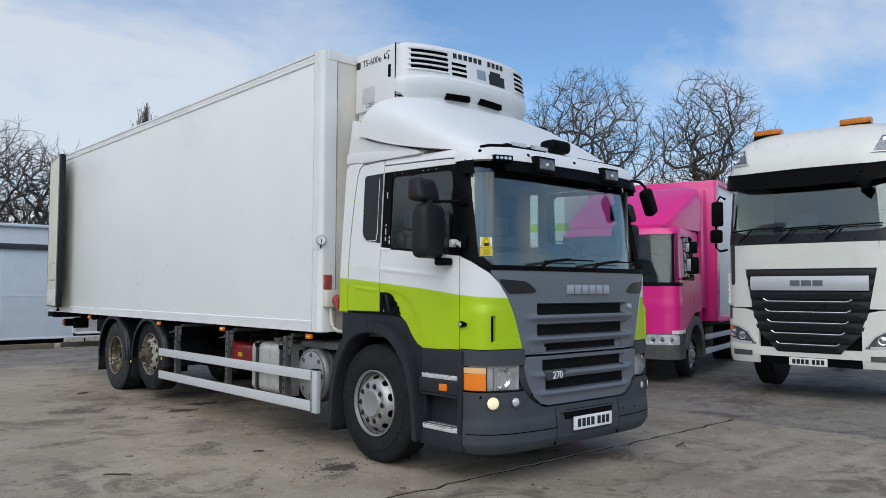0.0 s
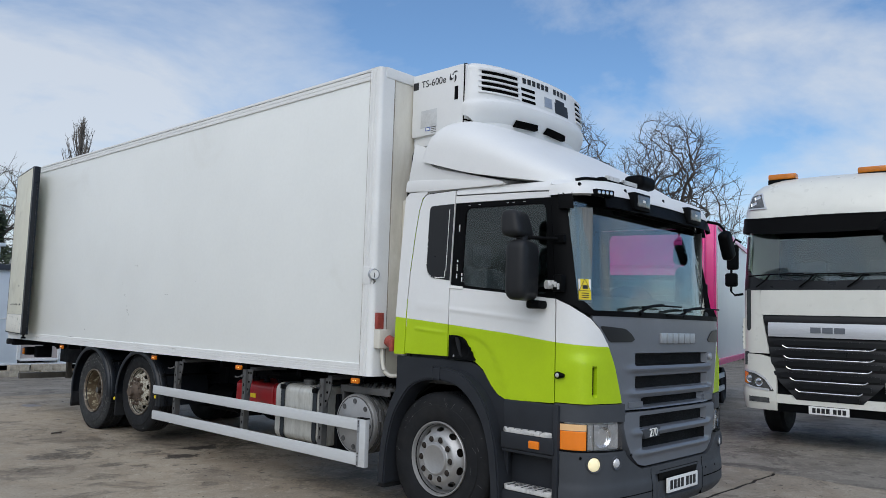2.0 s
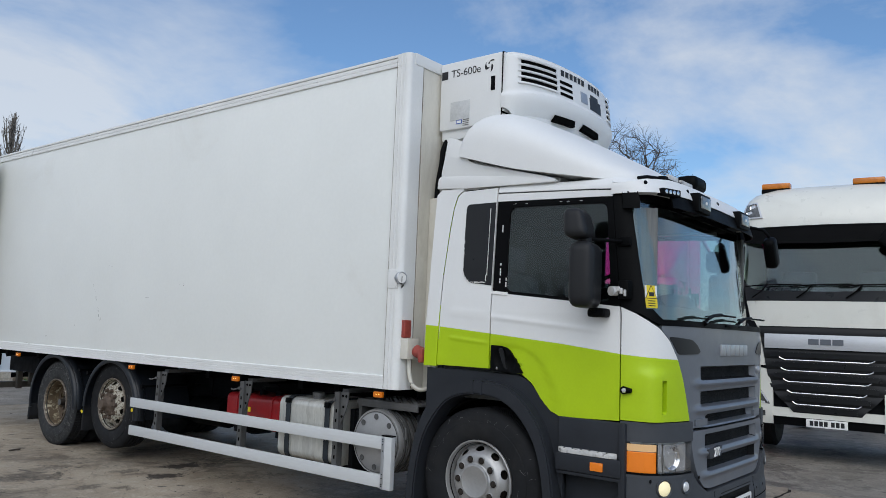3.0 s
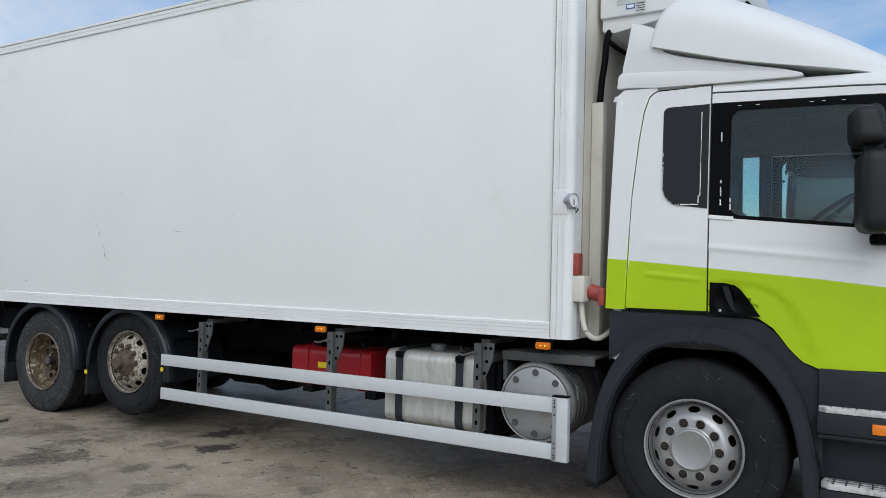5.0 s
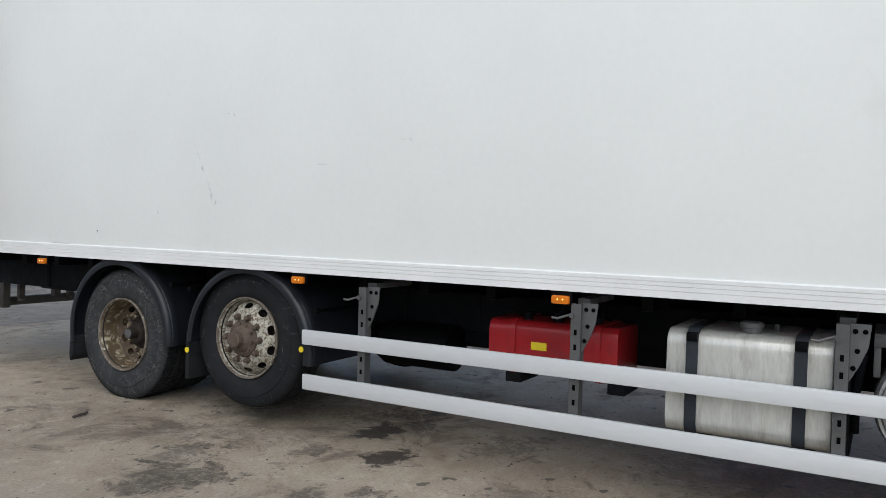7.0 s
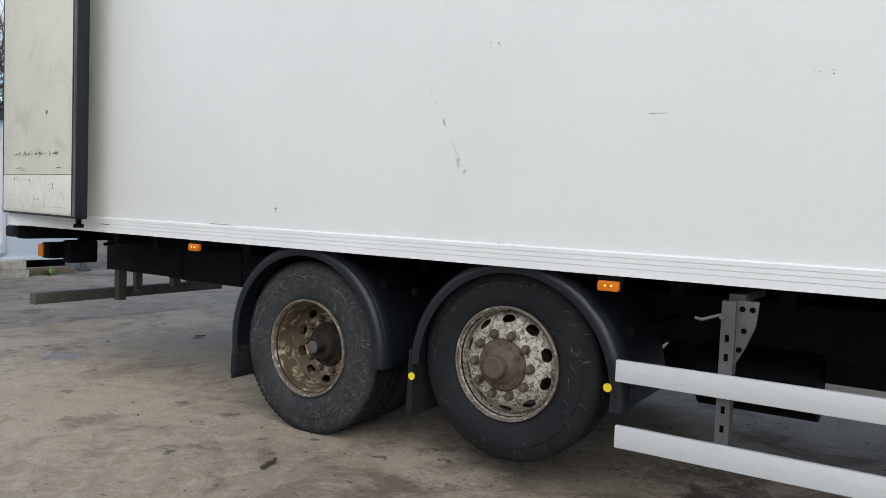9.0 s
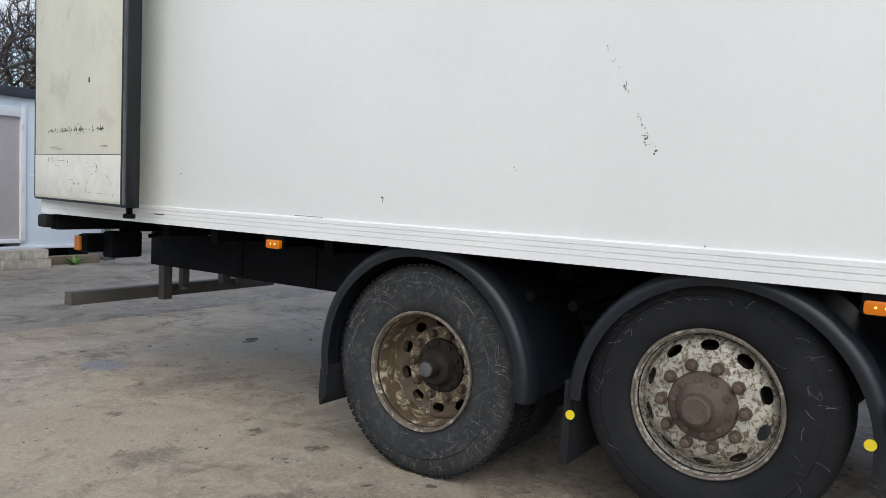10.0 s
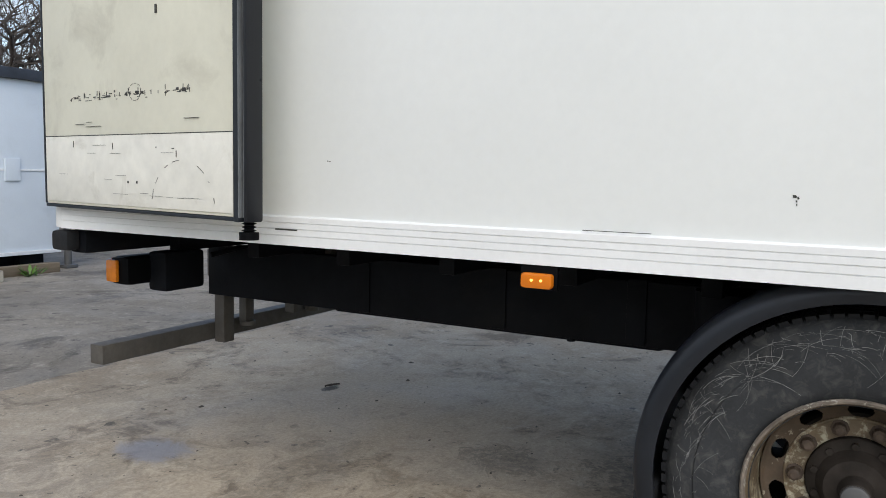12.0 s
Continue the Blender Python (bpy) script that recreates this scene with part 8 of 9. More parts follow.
# side walls
for s in (0, 1):
    b = B()
    on(s, D, b, [D.uy(2.2), D.uy(1.2), D.uy(0.46)], 1.0, 3.4, nz=4)
    part("cab_side", b, "daf", tractor)
    b = B()   # cheek beside the grille
    edge = lambda u: D.ux(-0.93)
    on(s, D, b, span(D.uy(0.45), D.ux(-0.935), 16), 1.28, 2.215, nz=10, off=0.0, thick=0.03)
    on(s, D, b, span(D.ux(-0.935), D.ux(-0.80), 6), lambda u: 1.28, lambda u: lerp([(D.ux(-0.935), 2.2), (D.ux(-0.90), 1.84), (D.ux(-0.845), 1.55), (D.ux(-0.80), 1.30)])(u), nz=8, off=-0.002, thick=0.03)
    ck = part("cheek_panel", b, "daf", tractor)
    b = B()
    on(s, D, b, [D.uy(0.36), D.uy(0.28), D.uy(0.2)], lambda u: 1.33, 1.80, nz=6, off=0.03, thick=0.03)
    part("air_vane", b, "daf", ck)
    b = B()
    for k in range(4):
        on(s, D, b, [D.uy(0.34), D.uy(0.24)], 1.42 + k * 0.075, 1.45 + k * 0.075, nz=1, off=0.034, thick=0.01)
    part("vane_slot", b, "black", ck)
    b = B()   # bumper corner
    on(s, D, b, span(D.uy(0.5), D.ux(-0.70), 18), 0.46, lambda u: lerp([(D.uy(0.5), 1.265), (D.ux(-0.95), 1.265), (D.ux(-0.79), 1.23), (D.ux(-0.70), 1.0)])(u), nz=10, off=0.012, thick=0.06, disp=lambda u, z: -0.03 * max(0, (0.56 - z) / 0.1) + 0.015 * math.exp(-((z - 0.70) / 0.02) ** 2))
    bc = part("bumper_corner", b, "daf", tractor)
    b = B()
    hz0 = lambda u: lerp([(D.ux(-1.17), 0.80), (D.ux(-1.0), 0.75), (D.ux(-0.74), 0.735)])(u)
    hz1 = lambda u: lerp([(D.ux(-1.17), 1.04), (D.ux(-1.0), 1.01), (D.ux(-0.86), 0.93), (D.ux(-0.74), 0.75)])(u)
    on(s, D, b, span(D.ux(-1.17), D.ux(-0.74), 12), hz0, hz1, nz=4, off=0.02, thick=0.02)
    hl = part("headlamp", b, "lamp_dark", bc, "clear wraparound headlamp with dark inside")
    b = B()
    for x, z, r in ((-1.08, 0.90, 0.06), (-0.95, 0.86, 0.065)):
        p = D.at(D.ux(x) if s == 0 else DH - D.ux(x), z, 0.02)
        lathe(b, p, (0.2 * (-1 if s == 0 else 1), -1, 0), [(0.006, r), (0.0, r * 0.75), (0.008, r * 0.5), (0.012, 0)], 20)
    part("lamp_bowl", b, "chrome", hl)
    b = B()
    on(s, D, b, span(D.ux(-1.10), D.ux(-0.80), 6), 0.565, 0.645, nz=2, off=0.016, thick=0.01)
    part("fog_lamp", b, "lamp_dark", bc)
    b = B()
    on(s, D, b, span(D.ux(-1.17), D.ux(-0.76), 12), lambda u: hz1(u) - 0.03, hz1, nz=1, off=0.026, thick=0.01)
    on(s, D, b, span(D.ux(-1.16), D.ux(-0.80), 10), hz0, lambda u: hz0(u) + 0.03, nz=1, off=0.026, thick=0.01)
    part("lamp_trim", b, "bar_silver", hl)
    b = B()
    on(s, D, b, span(D.ux(-1.16), D.ux(-1.11), 3), lambda u: hz0(u) + 0.04, lambda u: hz1(u) - 0.04, nz=2, off=0.024, thick=0.01)
    part("lamp_indicator", b, "orange", hl, "amber indicator")
    b = B()
    on(s, D, b, [D.uy(0.45), D.ux(-1.05), D.ux(-0.8)], 1.262, 1.285, nz=1, off=-0.01, thick=0.02)
    part("panel_gap", b, "gap", tractor)
# lower bumper and middle
b = B()
D.panel(b, span(D.ux(-0.71), D.ux(0.71), 20), 0.575, 0.70, nz=3, off=0.0, thick=0.06)
part("bumper_middle", b, "daf", tractor)
b = B()
D.panel(b, span(D.ux(-0.69), D.ux(0.69), 12), 0.455, 0.58, nz=2, off=-0.03, thick=0.05)
part("bumper_lip", b, "black", tractor)
plate("number_plate", tractor, pose(0.0, -0.012, 0.515, 0, 0, 0))
# black grille
b = B()
zs = span(0.62, 1.84, 24)
for z0, z1 in zip(zs, zs[1:]):
    wa, wb = grille_w(z0), grille_w(z1)
    ua, ub = span(-1, 1, 20), None
    lo = [b.verts.new(D.at(D.ux(f * wa), z0, 0.014 if int(z0 * 20) % 3 else -0.01)) for f in ua]
    hi = [b.verts.new(D.at(D.ux(f * wb), z1, 0.014 if int(z1 * 20) % 3 else -0.01)) for f in ua]
    for i in range(20):
        b.faces.new([lo[i], lo[i + 1], hi[i + 1], hi[i]])
bmesh.ops.remove_doubles(b, verts=b.verts, dist=0.0005)
gr = part("grille", b, "mirror_plastic", tractor, "black grille with five chrome strips")
b = B()
for z in (1.455, 1.31, 1.155, 0.995, 0.845, 0.70):
    w_ = grille_w(z) - 0.09
    D.panel(b, span(D.ux(-w_), D.ux(w_), 20), z - 0.04, z + 0.03, nz=3, off=0.02, thick=0.03, disp=lambda u, zz: 0.0)
part("grille_slat", b, "gloss_black", gr)
b = B()
D.panel(b, span(D.ux(-0.80), D.ux(0.80), 24), 1.535, lambda u: 1.74, nz=6, off=0.035, thick=0.03, disp=lambda u, z: 0.012 * math.sin((z - 1.535) / 0.205 * math.pi))
bar = part("grille_bar", b, "bar_silver", gr, "brushed silver grille bar")
b = B()   # maker's name as plain bars
for x in (-0.155, 0.0, 0.155):
    D.panel(b, [D.ux(x - 0.068), D.ux(x), D.ux(x + 0.068)], 1.60, 1.68, nz=1, off=0.052, thick=0.01)
part("maker_badge", b, "grey", bar)
for k, (z, w_) in enumerate(((1.375, 0.60), (1.225, 0.58), (1.07, 0.55), (0.915, 0.50), (0.76, 0.43))):
    b = B()
    pts = [D.at(D.ux(x), z + 0.035 * max(0, (abs(x) / w_ - 0.88) / 0.12) ** 1.5, 0.055) for x in span(-w_, w_, 30)]
    tube(b, pts, 0.011, 8)
    part("chrome_strip", b, "chrome", gr)
# panel under the windscreen
b = B()
D.panel(b, span(D.ux(-0.925), D.ux(0.925), 24), lambda u: 1.85, 2.215, nz=4, off=0.004, thick=0.03)
part("front_panel", b, "daf", tractor)
# windscreen with black lower edge
b = B()
D.panel(b, span(D.ux(-1.19), D.ux(1.19), 30), 2.33, 3.08, nz=6, off=-0.004, thick=0.006)
part("windscreen", b, "far_screen", tractor, "clear windscreen").visible_shadow = False
b = B()
D.panel(b, span(D.ux(-1.2), D.ux(1.2), 30), 2.22, lambda u: lerp([(0, 2.35), (0.9, 2.37), (1.05, 2.42), (1.15, 2.52), (1.25, 2.7)])(abs(D.plan(u)[0])), nz=3, off=0.002, thick=0.04)
for s in (0, 1):
    on(s, D, b, span(D.uy(0.42), D.ux(-1.165), 6), 2.22, 3.05, nz=4, off=0.001, thick=0.03)
part("windscreen_cowl", b, "gloss_black", tractor)
for x0, x1 in ((-0.95, -0.35), (-0.35, 0.30), (0.28, 0.95)):
    b = B()
    tube(b, [(x0 - 0.02, 0.0, 2.26), (x0 + 0.12, -0.03, 2.36), (x0 + 0.18, -0.025, 2.44)], 0.012)
    tube(b, [(x0 - 0.12, -0.015, 2.42), (x0 + 0.2, -0.02, 2.445), (x1 + 0.05, -0.015, 2.455)], 0.010)
    part("wiper", b, "black", tractor)
# visor
b = B()
DV = Shell(0.0, -0.10, 1.235, 0.5, 4.2, 0.6, belt=9)
DV.panel(b, span(DV.uy(0.55), 2 * DV.half - DV.uy(0.55), 40), lambda u: lerp([(0, 3.03), (0.9, 3.045), (1.24, 3.10)])(abs(DV.plan(u)[0])), lambda u: lerp([(0, 3.295), (0.9, 3.285), (1.24, 3.31)])(abs(DV.plan(u)[0])), nz=4, off=0.0, thick=0.03, disp=lambda u, z: -0.12 * (z - 3.0))
part("sun_visor", b, "black", tractor, "dark sun visor")
# tall roof
b = B()
rings = []
for z, w_, yf in ((3.27, 1.215, 0.06), (3.37, 1.215, 0.07), (3.50, 1.205, 0.11), (3.65, 1.18, 0.19), (3.77, 1.14, 0.28), (3.87, 1.06, 0.40), (3.945, 0.92, 0.54), (3.99, 0.72, 0.72), (4.005, 0.4, 0.95)):
    sh = Shell(0.0, yf, w_, 0.42, 3.6, 2.2, belt=9)
    rings.append([sh.at(u, z) for u in span(0, 2 * sh.half, 40)])
loft(b, rings)
roof = part("high_roof", b, "daf", tractor, "off-white high roof", 40)


def roof_face(x, z):
    """The y of the high roof's front skin at a place across and a height."""
    yf, w_ = lerp([(3.37, 0.07), (3.50, 0.11), (3.65, 0.19), (3.77, 0.28)])(z), lerp([(3.37, 1.215), (3.50, 1.205), (3.65, 1.18), (3.77, 1.14)])(z)
    return yf + 0.42 - 0.42 * (1 - min(0.999, abs(x) / w_) ** 3.6) ** (1 / 3.6)


def roof_patch(bm, s, q, off, n=7):
    """A thin four-cornered patch laid on the high roof's skin."""
    def skin(dy):
        out = []
        for i in range(n + 1):
            for k in range(n + 1):
                f, g = i / n, k / n
                x = (q[0][0] * (1 - f) + q[1][0] * f) * (1 - g) + (q[3][0] * (1 - f) + q[2][0] * f) * g
                z = (q[0][1] * (1 - f) + q[1][1] * f) * (1 - g) + (q[3][1] * (1 - f) + q[2][1] * f) * g
                out.append(bm.verts.new((s * -x, roof_face(x, z) + dy, z)))
        return out
    top, low = skin(-off), skin(0.04)
    w_ = n + 1
    for vs in (top, low):
        for i in range(n):
            for k in range(n):
                bm.faces.new([vs[i * w_ + k], vs[i * w_ + k + 1], vs[(i + 1) * w_ + k + 1], vs[(i + 1) * w_ + k]])
    rim_ = [k for k in range(n)] + [i * w_ + n for i in range(n)] + [n * w_ + k for k in range(n, 0, -1)] + [i * w_ for i in range(n, 0, -1)]
    for a_, c_ in zip(rim_, rim_[1:] + rim_[:1]):
        bm.faces.new([top[a_], top[c_], low[c_], low[a_]])


for s in (-1, 1):
    b = B()
    roof_patch(b, s, [(-1.13, 3.71), (-0.95, 3.725), (-0.84, 3.45), (-1.15, 3.455)], 0.020)
    rl = part("roof_lamp", b, "bar_silver", roof, "clear roof lamp with silver surround")
    b = B()
    roof_patch(b, s, [(-1.11, 3.69), (-0.96, 3.70), (-0.875, 3.475), (-1.13, 3.48)], 0.027)
    part("lamp_inside", b, "lamp_dark", rl)
    b = B()
    for x, z in ((1.045, 3.535), (1.0, 3.635)):
        lathe(b, (s * x, roof_face(x, z) - 0.026, z), (s * 0.3, -1, 0.2), [(0.0, 0.052), (0.014, 0.048), (0.004, 0.034), (0.012, 0)], 20)
    part("lamp_bowl", b, "chrome", rl)
for x0, x1 in ((-0.95, -0.54), (0.31, 0.73)):
    b = B()
    box(b, x0, x1, 0.60, 0.78, 3.90, 3.97, 0.01)
    bb_ = part("beacon", b, "black", roof)
    b = B()
    box(b, x0, x1, 0.60, 0.78, 3.97, 4.06, 0.025)
    part("beacon_lens", b, "amber_dark", bb_, "amber beacon lens")
# mirrors
for s in (-1, 1):
    b = B()
    box(b, s * 1.345 - 0.085, s * 1.345 + 0.085, 0.05, 0.16, 2.53, 2.92, 0.045, seg=3)
    mm = part("door_mirror", b, "black", tractor)
    b = B()
    box(b, s * 1.365 - 0.09, s * 1.365 + 0.09, 0.05, 0.16, 2.27, 2.48, 0.045, seg=3)
    part("wide_mirror", b, "black", mm)
    b = B()
    tube(b, [(s * 1.22, 0.12, 2.95), (s * 1.30, 0.10, 3.0), (s * 1.36, 0.10, 2.9), (s * 1.37, 0.10, 2.2), (s * 1.32, 0.12, 2.14), (s * 1.2, 0.14, 2.16)], 0.018)
    part("mirror_arm", b, "black", mm)
b = B()
q = bmesh.new()
box(q, -0.11, 0.11, -0.05, 0.05, -0.08, 0.08, 0.04, seg=3)
merge(b, q, 0, Matrix.Translation((0.80, -0.20, 3.02)) @ Matrix.Rotation(radians(35), 4, "Y"))
tube(b, [(0.75, -0.05, 3.18), (0.72, -0.18, 3.12), (0.78, -0.2, 3.05)], 0.014)
part("front_mirror", b, "black", tractor)
# cab inside and running gear
b = B()
box(b, -1.17, 1.17, 2.05, 2.18, 1.0, 3.3)
box(b, -1.17, 1.17, 0.12, 2.1, 1.1, 1.3)
box(b, -1.15, 1.15, 0.10, 0.55, 1.6, 2.25, 0.05)
box(b, -1.17, 1.17, 0.4, 2.1, 3.25, 3.3)
part("cab_lining", b, "interior_dark", tractor)
for x in (-0.55, 0.55):
    b = B()
    box(b, x - 0.25, x + 0.25, 1.0, 1.5, 1.9, 2.1, 0.05)
    box(b, x - 0.25, x + 0.25, 1.45, 1.6, 2.0, 2.75, 0.05)
    part("cab_seat", b, "seatcloth", tractor)
b = B()
lathe(b, (-0.62, 0.72, 2.32), (0, -0.5, 0.85), [(-0.012, 0.2), (0, 0.215), (0.012, 0.2), (0, 0.188), (-0.012, 0.2)], 28)
part("steering_wheel", b, "black", tractor)
for x in (-1.0, 1.0):
    for y in (1.4, 5.0):
        b = B()
        lathe(b, (x - 0.15, y, 0.5), (1, 0, 0), [(0.03, 0), (0.03, 0.28), (0.0, 0.36), (0.0, 0.44), (0.04, 0.5), (0.26, 0.5), (0.3, 0.44), (0.3, 0.3), (0.25, 0)], 36)
        part("wheel", b, "rubber", tractor)
b = B()
box(b, -0.45, -0.35, 0.3, 6.0, 0.6, 0.9)
box(b, 0.35, 0.45, 0.3, 6.0, 0.6, 0.9)
box(b, -0.9, 0.9, 0.12, 2.0, 0.5, 1.05)
part("chassis_rail", b, "chassis", tractor)
b = B()
for s in (-1, 1):
    band(b, arc(1.4, 0.5, 0.58, 0, 180, 14), arc(1.4, 0.5, 0.64, 0, 180, 14), "x", s * 1.2 - 0.02, s * 0.8)
part("wheel_arch", b, "black", tractor)

# ---- pink box lorry ----
pink = thing("pink_lorry", "bright pink box lorry with a roof deflector, parked facing out", "lorry", (11.10, 7.95, 0), -74)
P = Shell(0.0, 0.0, 1.10, 0.36, 4.0, 1.75, belt=1.6, rake=0.17, lean=0.05)
PH = 2 * P.half
b = B()
P.panel(b, span(P.uy(0.42), PH - P.uy(0.42), 40), 0.78, 1.60, nz=10, off=0.0, thick=0.03, disp=lambda u, z: 0.012 * math.exp(-((z - 1.28) / 0.03) ** 2))
fp = part("front_panel", b, "pink", pink, "bright pink front panel")
b = B()
P.panel(b, span(P.ux(-0.45), P.ux(0.45), 16), 0.95, 1.18, nz=2, off=0.006, thick=0.02)
part("grille", b, "mesh", fp)
b = B()
P.panel(b, span(P.uy(0.45), PH - P.uy(0.45), 36), 0.38, 0.62, nz=4, off=0.03, thick=0.08)
part("bumper", b, "steel", pink, "grey plastic bumper")
b = B()
P.panel(b, span(P.uy(0.42), PH - P.uy(0.42), 36), 0.60, 0.80, nz=2, off=0.01, thick=0.05)
part("lamp_panel", b, "plastic", pink)
for s in (0, 1):
    b = B()
    on(s, P, b, rspan(P.ux(-1.085), P.ux(-0.58), 0.06), *rounded(P.ux(-1.085), P.ux(-0.58), 0.61, 0.79, 0.06), nz=3, off=0.022, thick=0.02)
    hl = part("headlamp", b, "clear", pink, "clear headlamp")
    b = B()
    for x in (-0.98, -0.84, -0.7):
        p = P.at(P.ux(x) if s == 0 else PH - P.ux(x), 0.70, 0.022)
        lathe(b, p, (0, -1, 0), [(0.006, 0.05), (0.0, 0.04), (0.008, 0)], 14)
    part("lamp_bowl", b, "chrome", hl)
    # door with window
    b = B()
    on(s, P, b, [P.uy(y) for y in (1.70, 1.2, 0.6, 0.40)], lambda u: lerp([(1.70, 1.15), (1.4, 1.14), (0.75, 1.12), (0.6, 0.85), (0.40, 0.80)])(P.plan(u)[1]), 1.72, nz=5)
    dr = part("cab_door", b, "pink", pink, "pink cab door")
    b = B()
    on(s, P, b, [P.uy(y) for y in (1.70, 1.25)], 1.72, 2.56, nz=4)
    on(s, P, b, [P.uy(y) for y in (1.25, 0.8, 0.42)], 2.46, 2.56, nz=2)
    part("door_frame", b, "pink", dr)
    b = B()
    on(s, P, b, [P.uy(y) for y in (1.25, 1.18)], 1.72, 2.46, nz=2, off=-0.003)
    on(s, P, b, [P.uy(y) for y in (1.2, 0.8, 0.42)], 1.70, 1.76, nz=2, off=0.002)
    on(s, P, b, [P.uy(y) for y in (0.62, 0.57)], 1.70, 2.47, nz=2, off=-0.002)
    part("window_frame", b, "black", dr)
    b = B()
    on(s, P, b, [P.uy(y) for y in (0.57, 0.48, 0.40, 0.33)] + [P.ux(-1.045)], 1.60, 2.5, nz=2, off=-0.001)
    part("windscreen_pillar", b, "pink", pink)
    b = B()
    on(s, P, b, [P.uy(y) for y in (1.19, 0.8, 0.44)], 1.75, 2.47, nz=2, off=-0.01, thick=0.005)
    part("window_pane", b, "dark_glass", dr).visible_shadow = False
    b = B()
    on(s, P, b, [P.uy(y) for y in (1.32, 1.25, 1.18)], 1.30, 1.42, nz=1, off=0.004, thick=0.01)
    part("door_handle", b, "pink", dr)
    b = B()
    on(s, P, b, span(P.uy(0.50), P.ux(-1.0), 6), 0.80, 0.86, nz=1, off=0.015, thick=0.02)
    part("pale_stripe", b, "paper", pink)
    sx = -1 if s == 0 else 1
    b = B()
    box(b, sx * 1.32 - 0.10, sx * 1.32 + 0.10, 0.16, 0.28, 1.80, 2.08, 0.035, seg=3)
    mm = part("door_mirror", b, "black", pink, "black door mirror")
    b = B()
    box(b, sx * 1.30 - 0.095, sx * 1.30 + 0.095, 0.16, 0.27, 2.14, 2.34, 0.035, seg=3)
    part("wide_mirror", b, "black", mm)
    b = B()
    box(b, sx * 1.32 - 0.085, sx * 1.32 - 0.02, 0.154, 0.162, 1.85, 2.05, 0.01)
    box(b, sx * 1.30 - 0.08, sx * 1.30 - 0.02, 0.154, 0.162, 2.17, 2.31, 0.01)
    part("mirror_flash", b, "badge", mm)
    b = B()
    tube(b, [(sx * 1.08, 0.42, 2.42), (sx * 1.25, 0.26, 2.42), (sx * 1.28, 0.22, 1.75), (sx * 1.1, 0.42, 1.72)], 0.018)
    part("mirror_arm", b, "black", mm)
    b = B()   # arch and wheel
    band(b, arc(1.20, 0.42, 0.50, -10, 170, 16), arc(1.20, 0.42, 0.66, -10, 170, 16), "x", sx * 1.12, sx * 0.75)
    part("wheel_arch", b, "steel", pink, "grey plastic wheel arch")
    b = B()
    o = (sx * 1.05, 1.2, 0.39)
    lathe(b, o, (-sx, 0, 0), [(0.04, 0.24), (0.0, 0.28), (0.0, 0.33), (0.03, 0.39), (0.22, 0.39), (0.25, 0.33), (0.25, 0.2), (0.25, 0)], 36)
    wh = part("wheel", b, "rubber", pink)
    b = B()
    lathe(b, o, (-sx, 0, 0), [(0.04, 0.24), (0.05, 0.225), (0.06, 0.2), (0.03, 0.16), (0.02, 0.13), (0.0, 0.09), (-0.03, 0.07), (-0.03, 0)], 36)
    for k in range(6):
        th = k * math.tau / 6
        cyl(b, (o[0] - sx * 0.02, o[1] + 0.14 * math.cos(th), o[2] + 0.14 * math.sin(th)), (o[0] + sx * 0.015, o[1] + 0.14 * math.cos(th), o[2] + 0.14 * math.sin(th)), 0.018, seg=6)
    part("rim", b, "silver", wh)
    b = B()
    lathe(b, (sx * 1.05, 5.2, 0.39), (-sx, 0, 0), [(0.1, 0.0), (0.04, 0.24), (0.0, 0.28), (0.0, 0.33), (0.03, 0.39), (0.5, 0.39), (0.5, 0)], 30)
    part("wheel", b, "rubber", pink)
b = B()
P.panel(b, span(P.uy(0.40), PH - P.uy(0.40), 30), 1.64, 2.50, nz=6, off=-0.004, thick=0.006)
part("windscreen", b, "pink_screen", pink, "clear windscreen").visible_shadow = False
b = B()
P.panel(b, span(P.uy(0.42), PH - P.uy(0.42), 30), 1.60, 1.66, nz=1, off=0.002, thick=0.03)
for s in (0, 1):
    on(s, P, b, [P.ux(-1.045), P.ux(-1.01)], 1.6, 2.5, nz=3, off=0.001, thick=0.02)
part("windscreen_seal", b, "black", pink)
b = B()
rings = []
for z, w_, yf in ((2.48, 1.055, 0.135), (2.54, 1.05, 0.15), (2.60, 1.03, 0.19), (2.635, 0.97, 0.30), (2.645, 0.8, 0.5)):
    sh = Shell(0.0, yf, w_, 0.36, 4.0, 1.75, belt=9)
    rings.append([sh.at(u, z) for u in span(0, 2 * sh.half, 36)])
loft(b, rings)
part("cab_roof", b, "pink", pink)
b = B()
box(b, -1.08, 1.08, 1.70, 1.76, 0.9, 2.6)
part("cab_rear_wall", b, "pink", pink)
b = B()
box(b, -1.06, 1.06, 1.62, 1.68, 0.9, 2.6)
box(b, -1.05, 1.05, 0.15, 1.65, 0.9, 1.0)
box(b, -1.03, 1.03, 0.12, 0.5, 1.2, 1.64, 0.05)
for x in (-0.5, 0.5):
    box(b, x - 0.24, x + 0.24, 0.9, 1.4, 1.3, 1.5, 0.05)
    box(b, x - 0.24, x + 0.24, 1.35, 1.5, 1.4, 2.2, 0.05)
part("cab_lining", b, "interior_dark", pink)


def dome0(y, w, zb, zt, n=9, k=44):
    return [(-w * math.copysign(abs(math.cos(math.pi * i / k)) ** (2 / n), math.cos(math.pi * i / k)), y, zb + (zt - zb) * abs(math.sin(math.pi * i / k)) ** (2 / n)) for i in range(k + 1)]


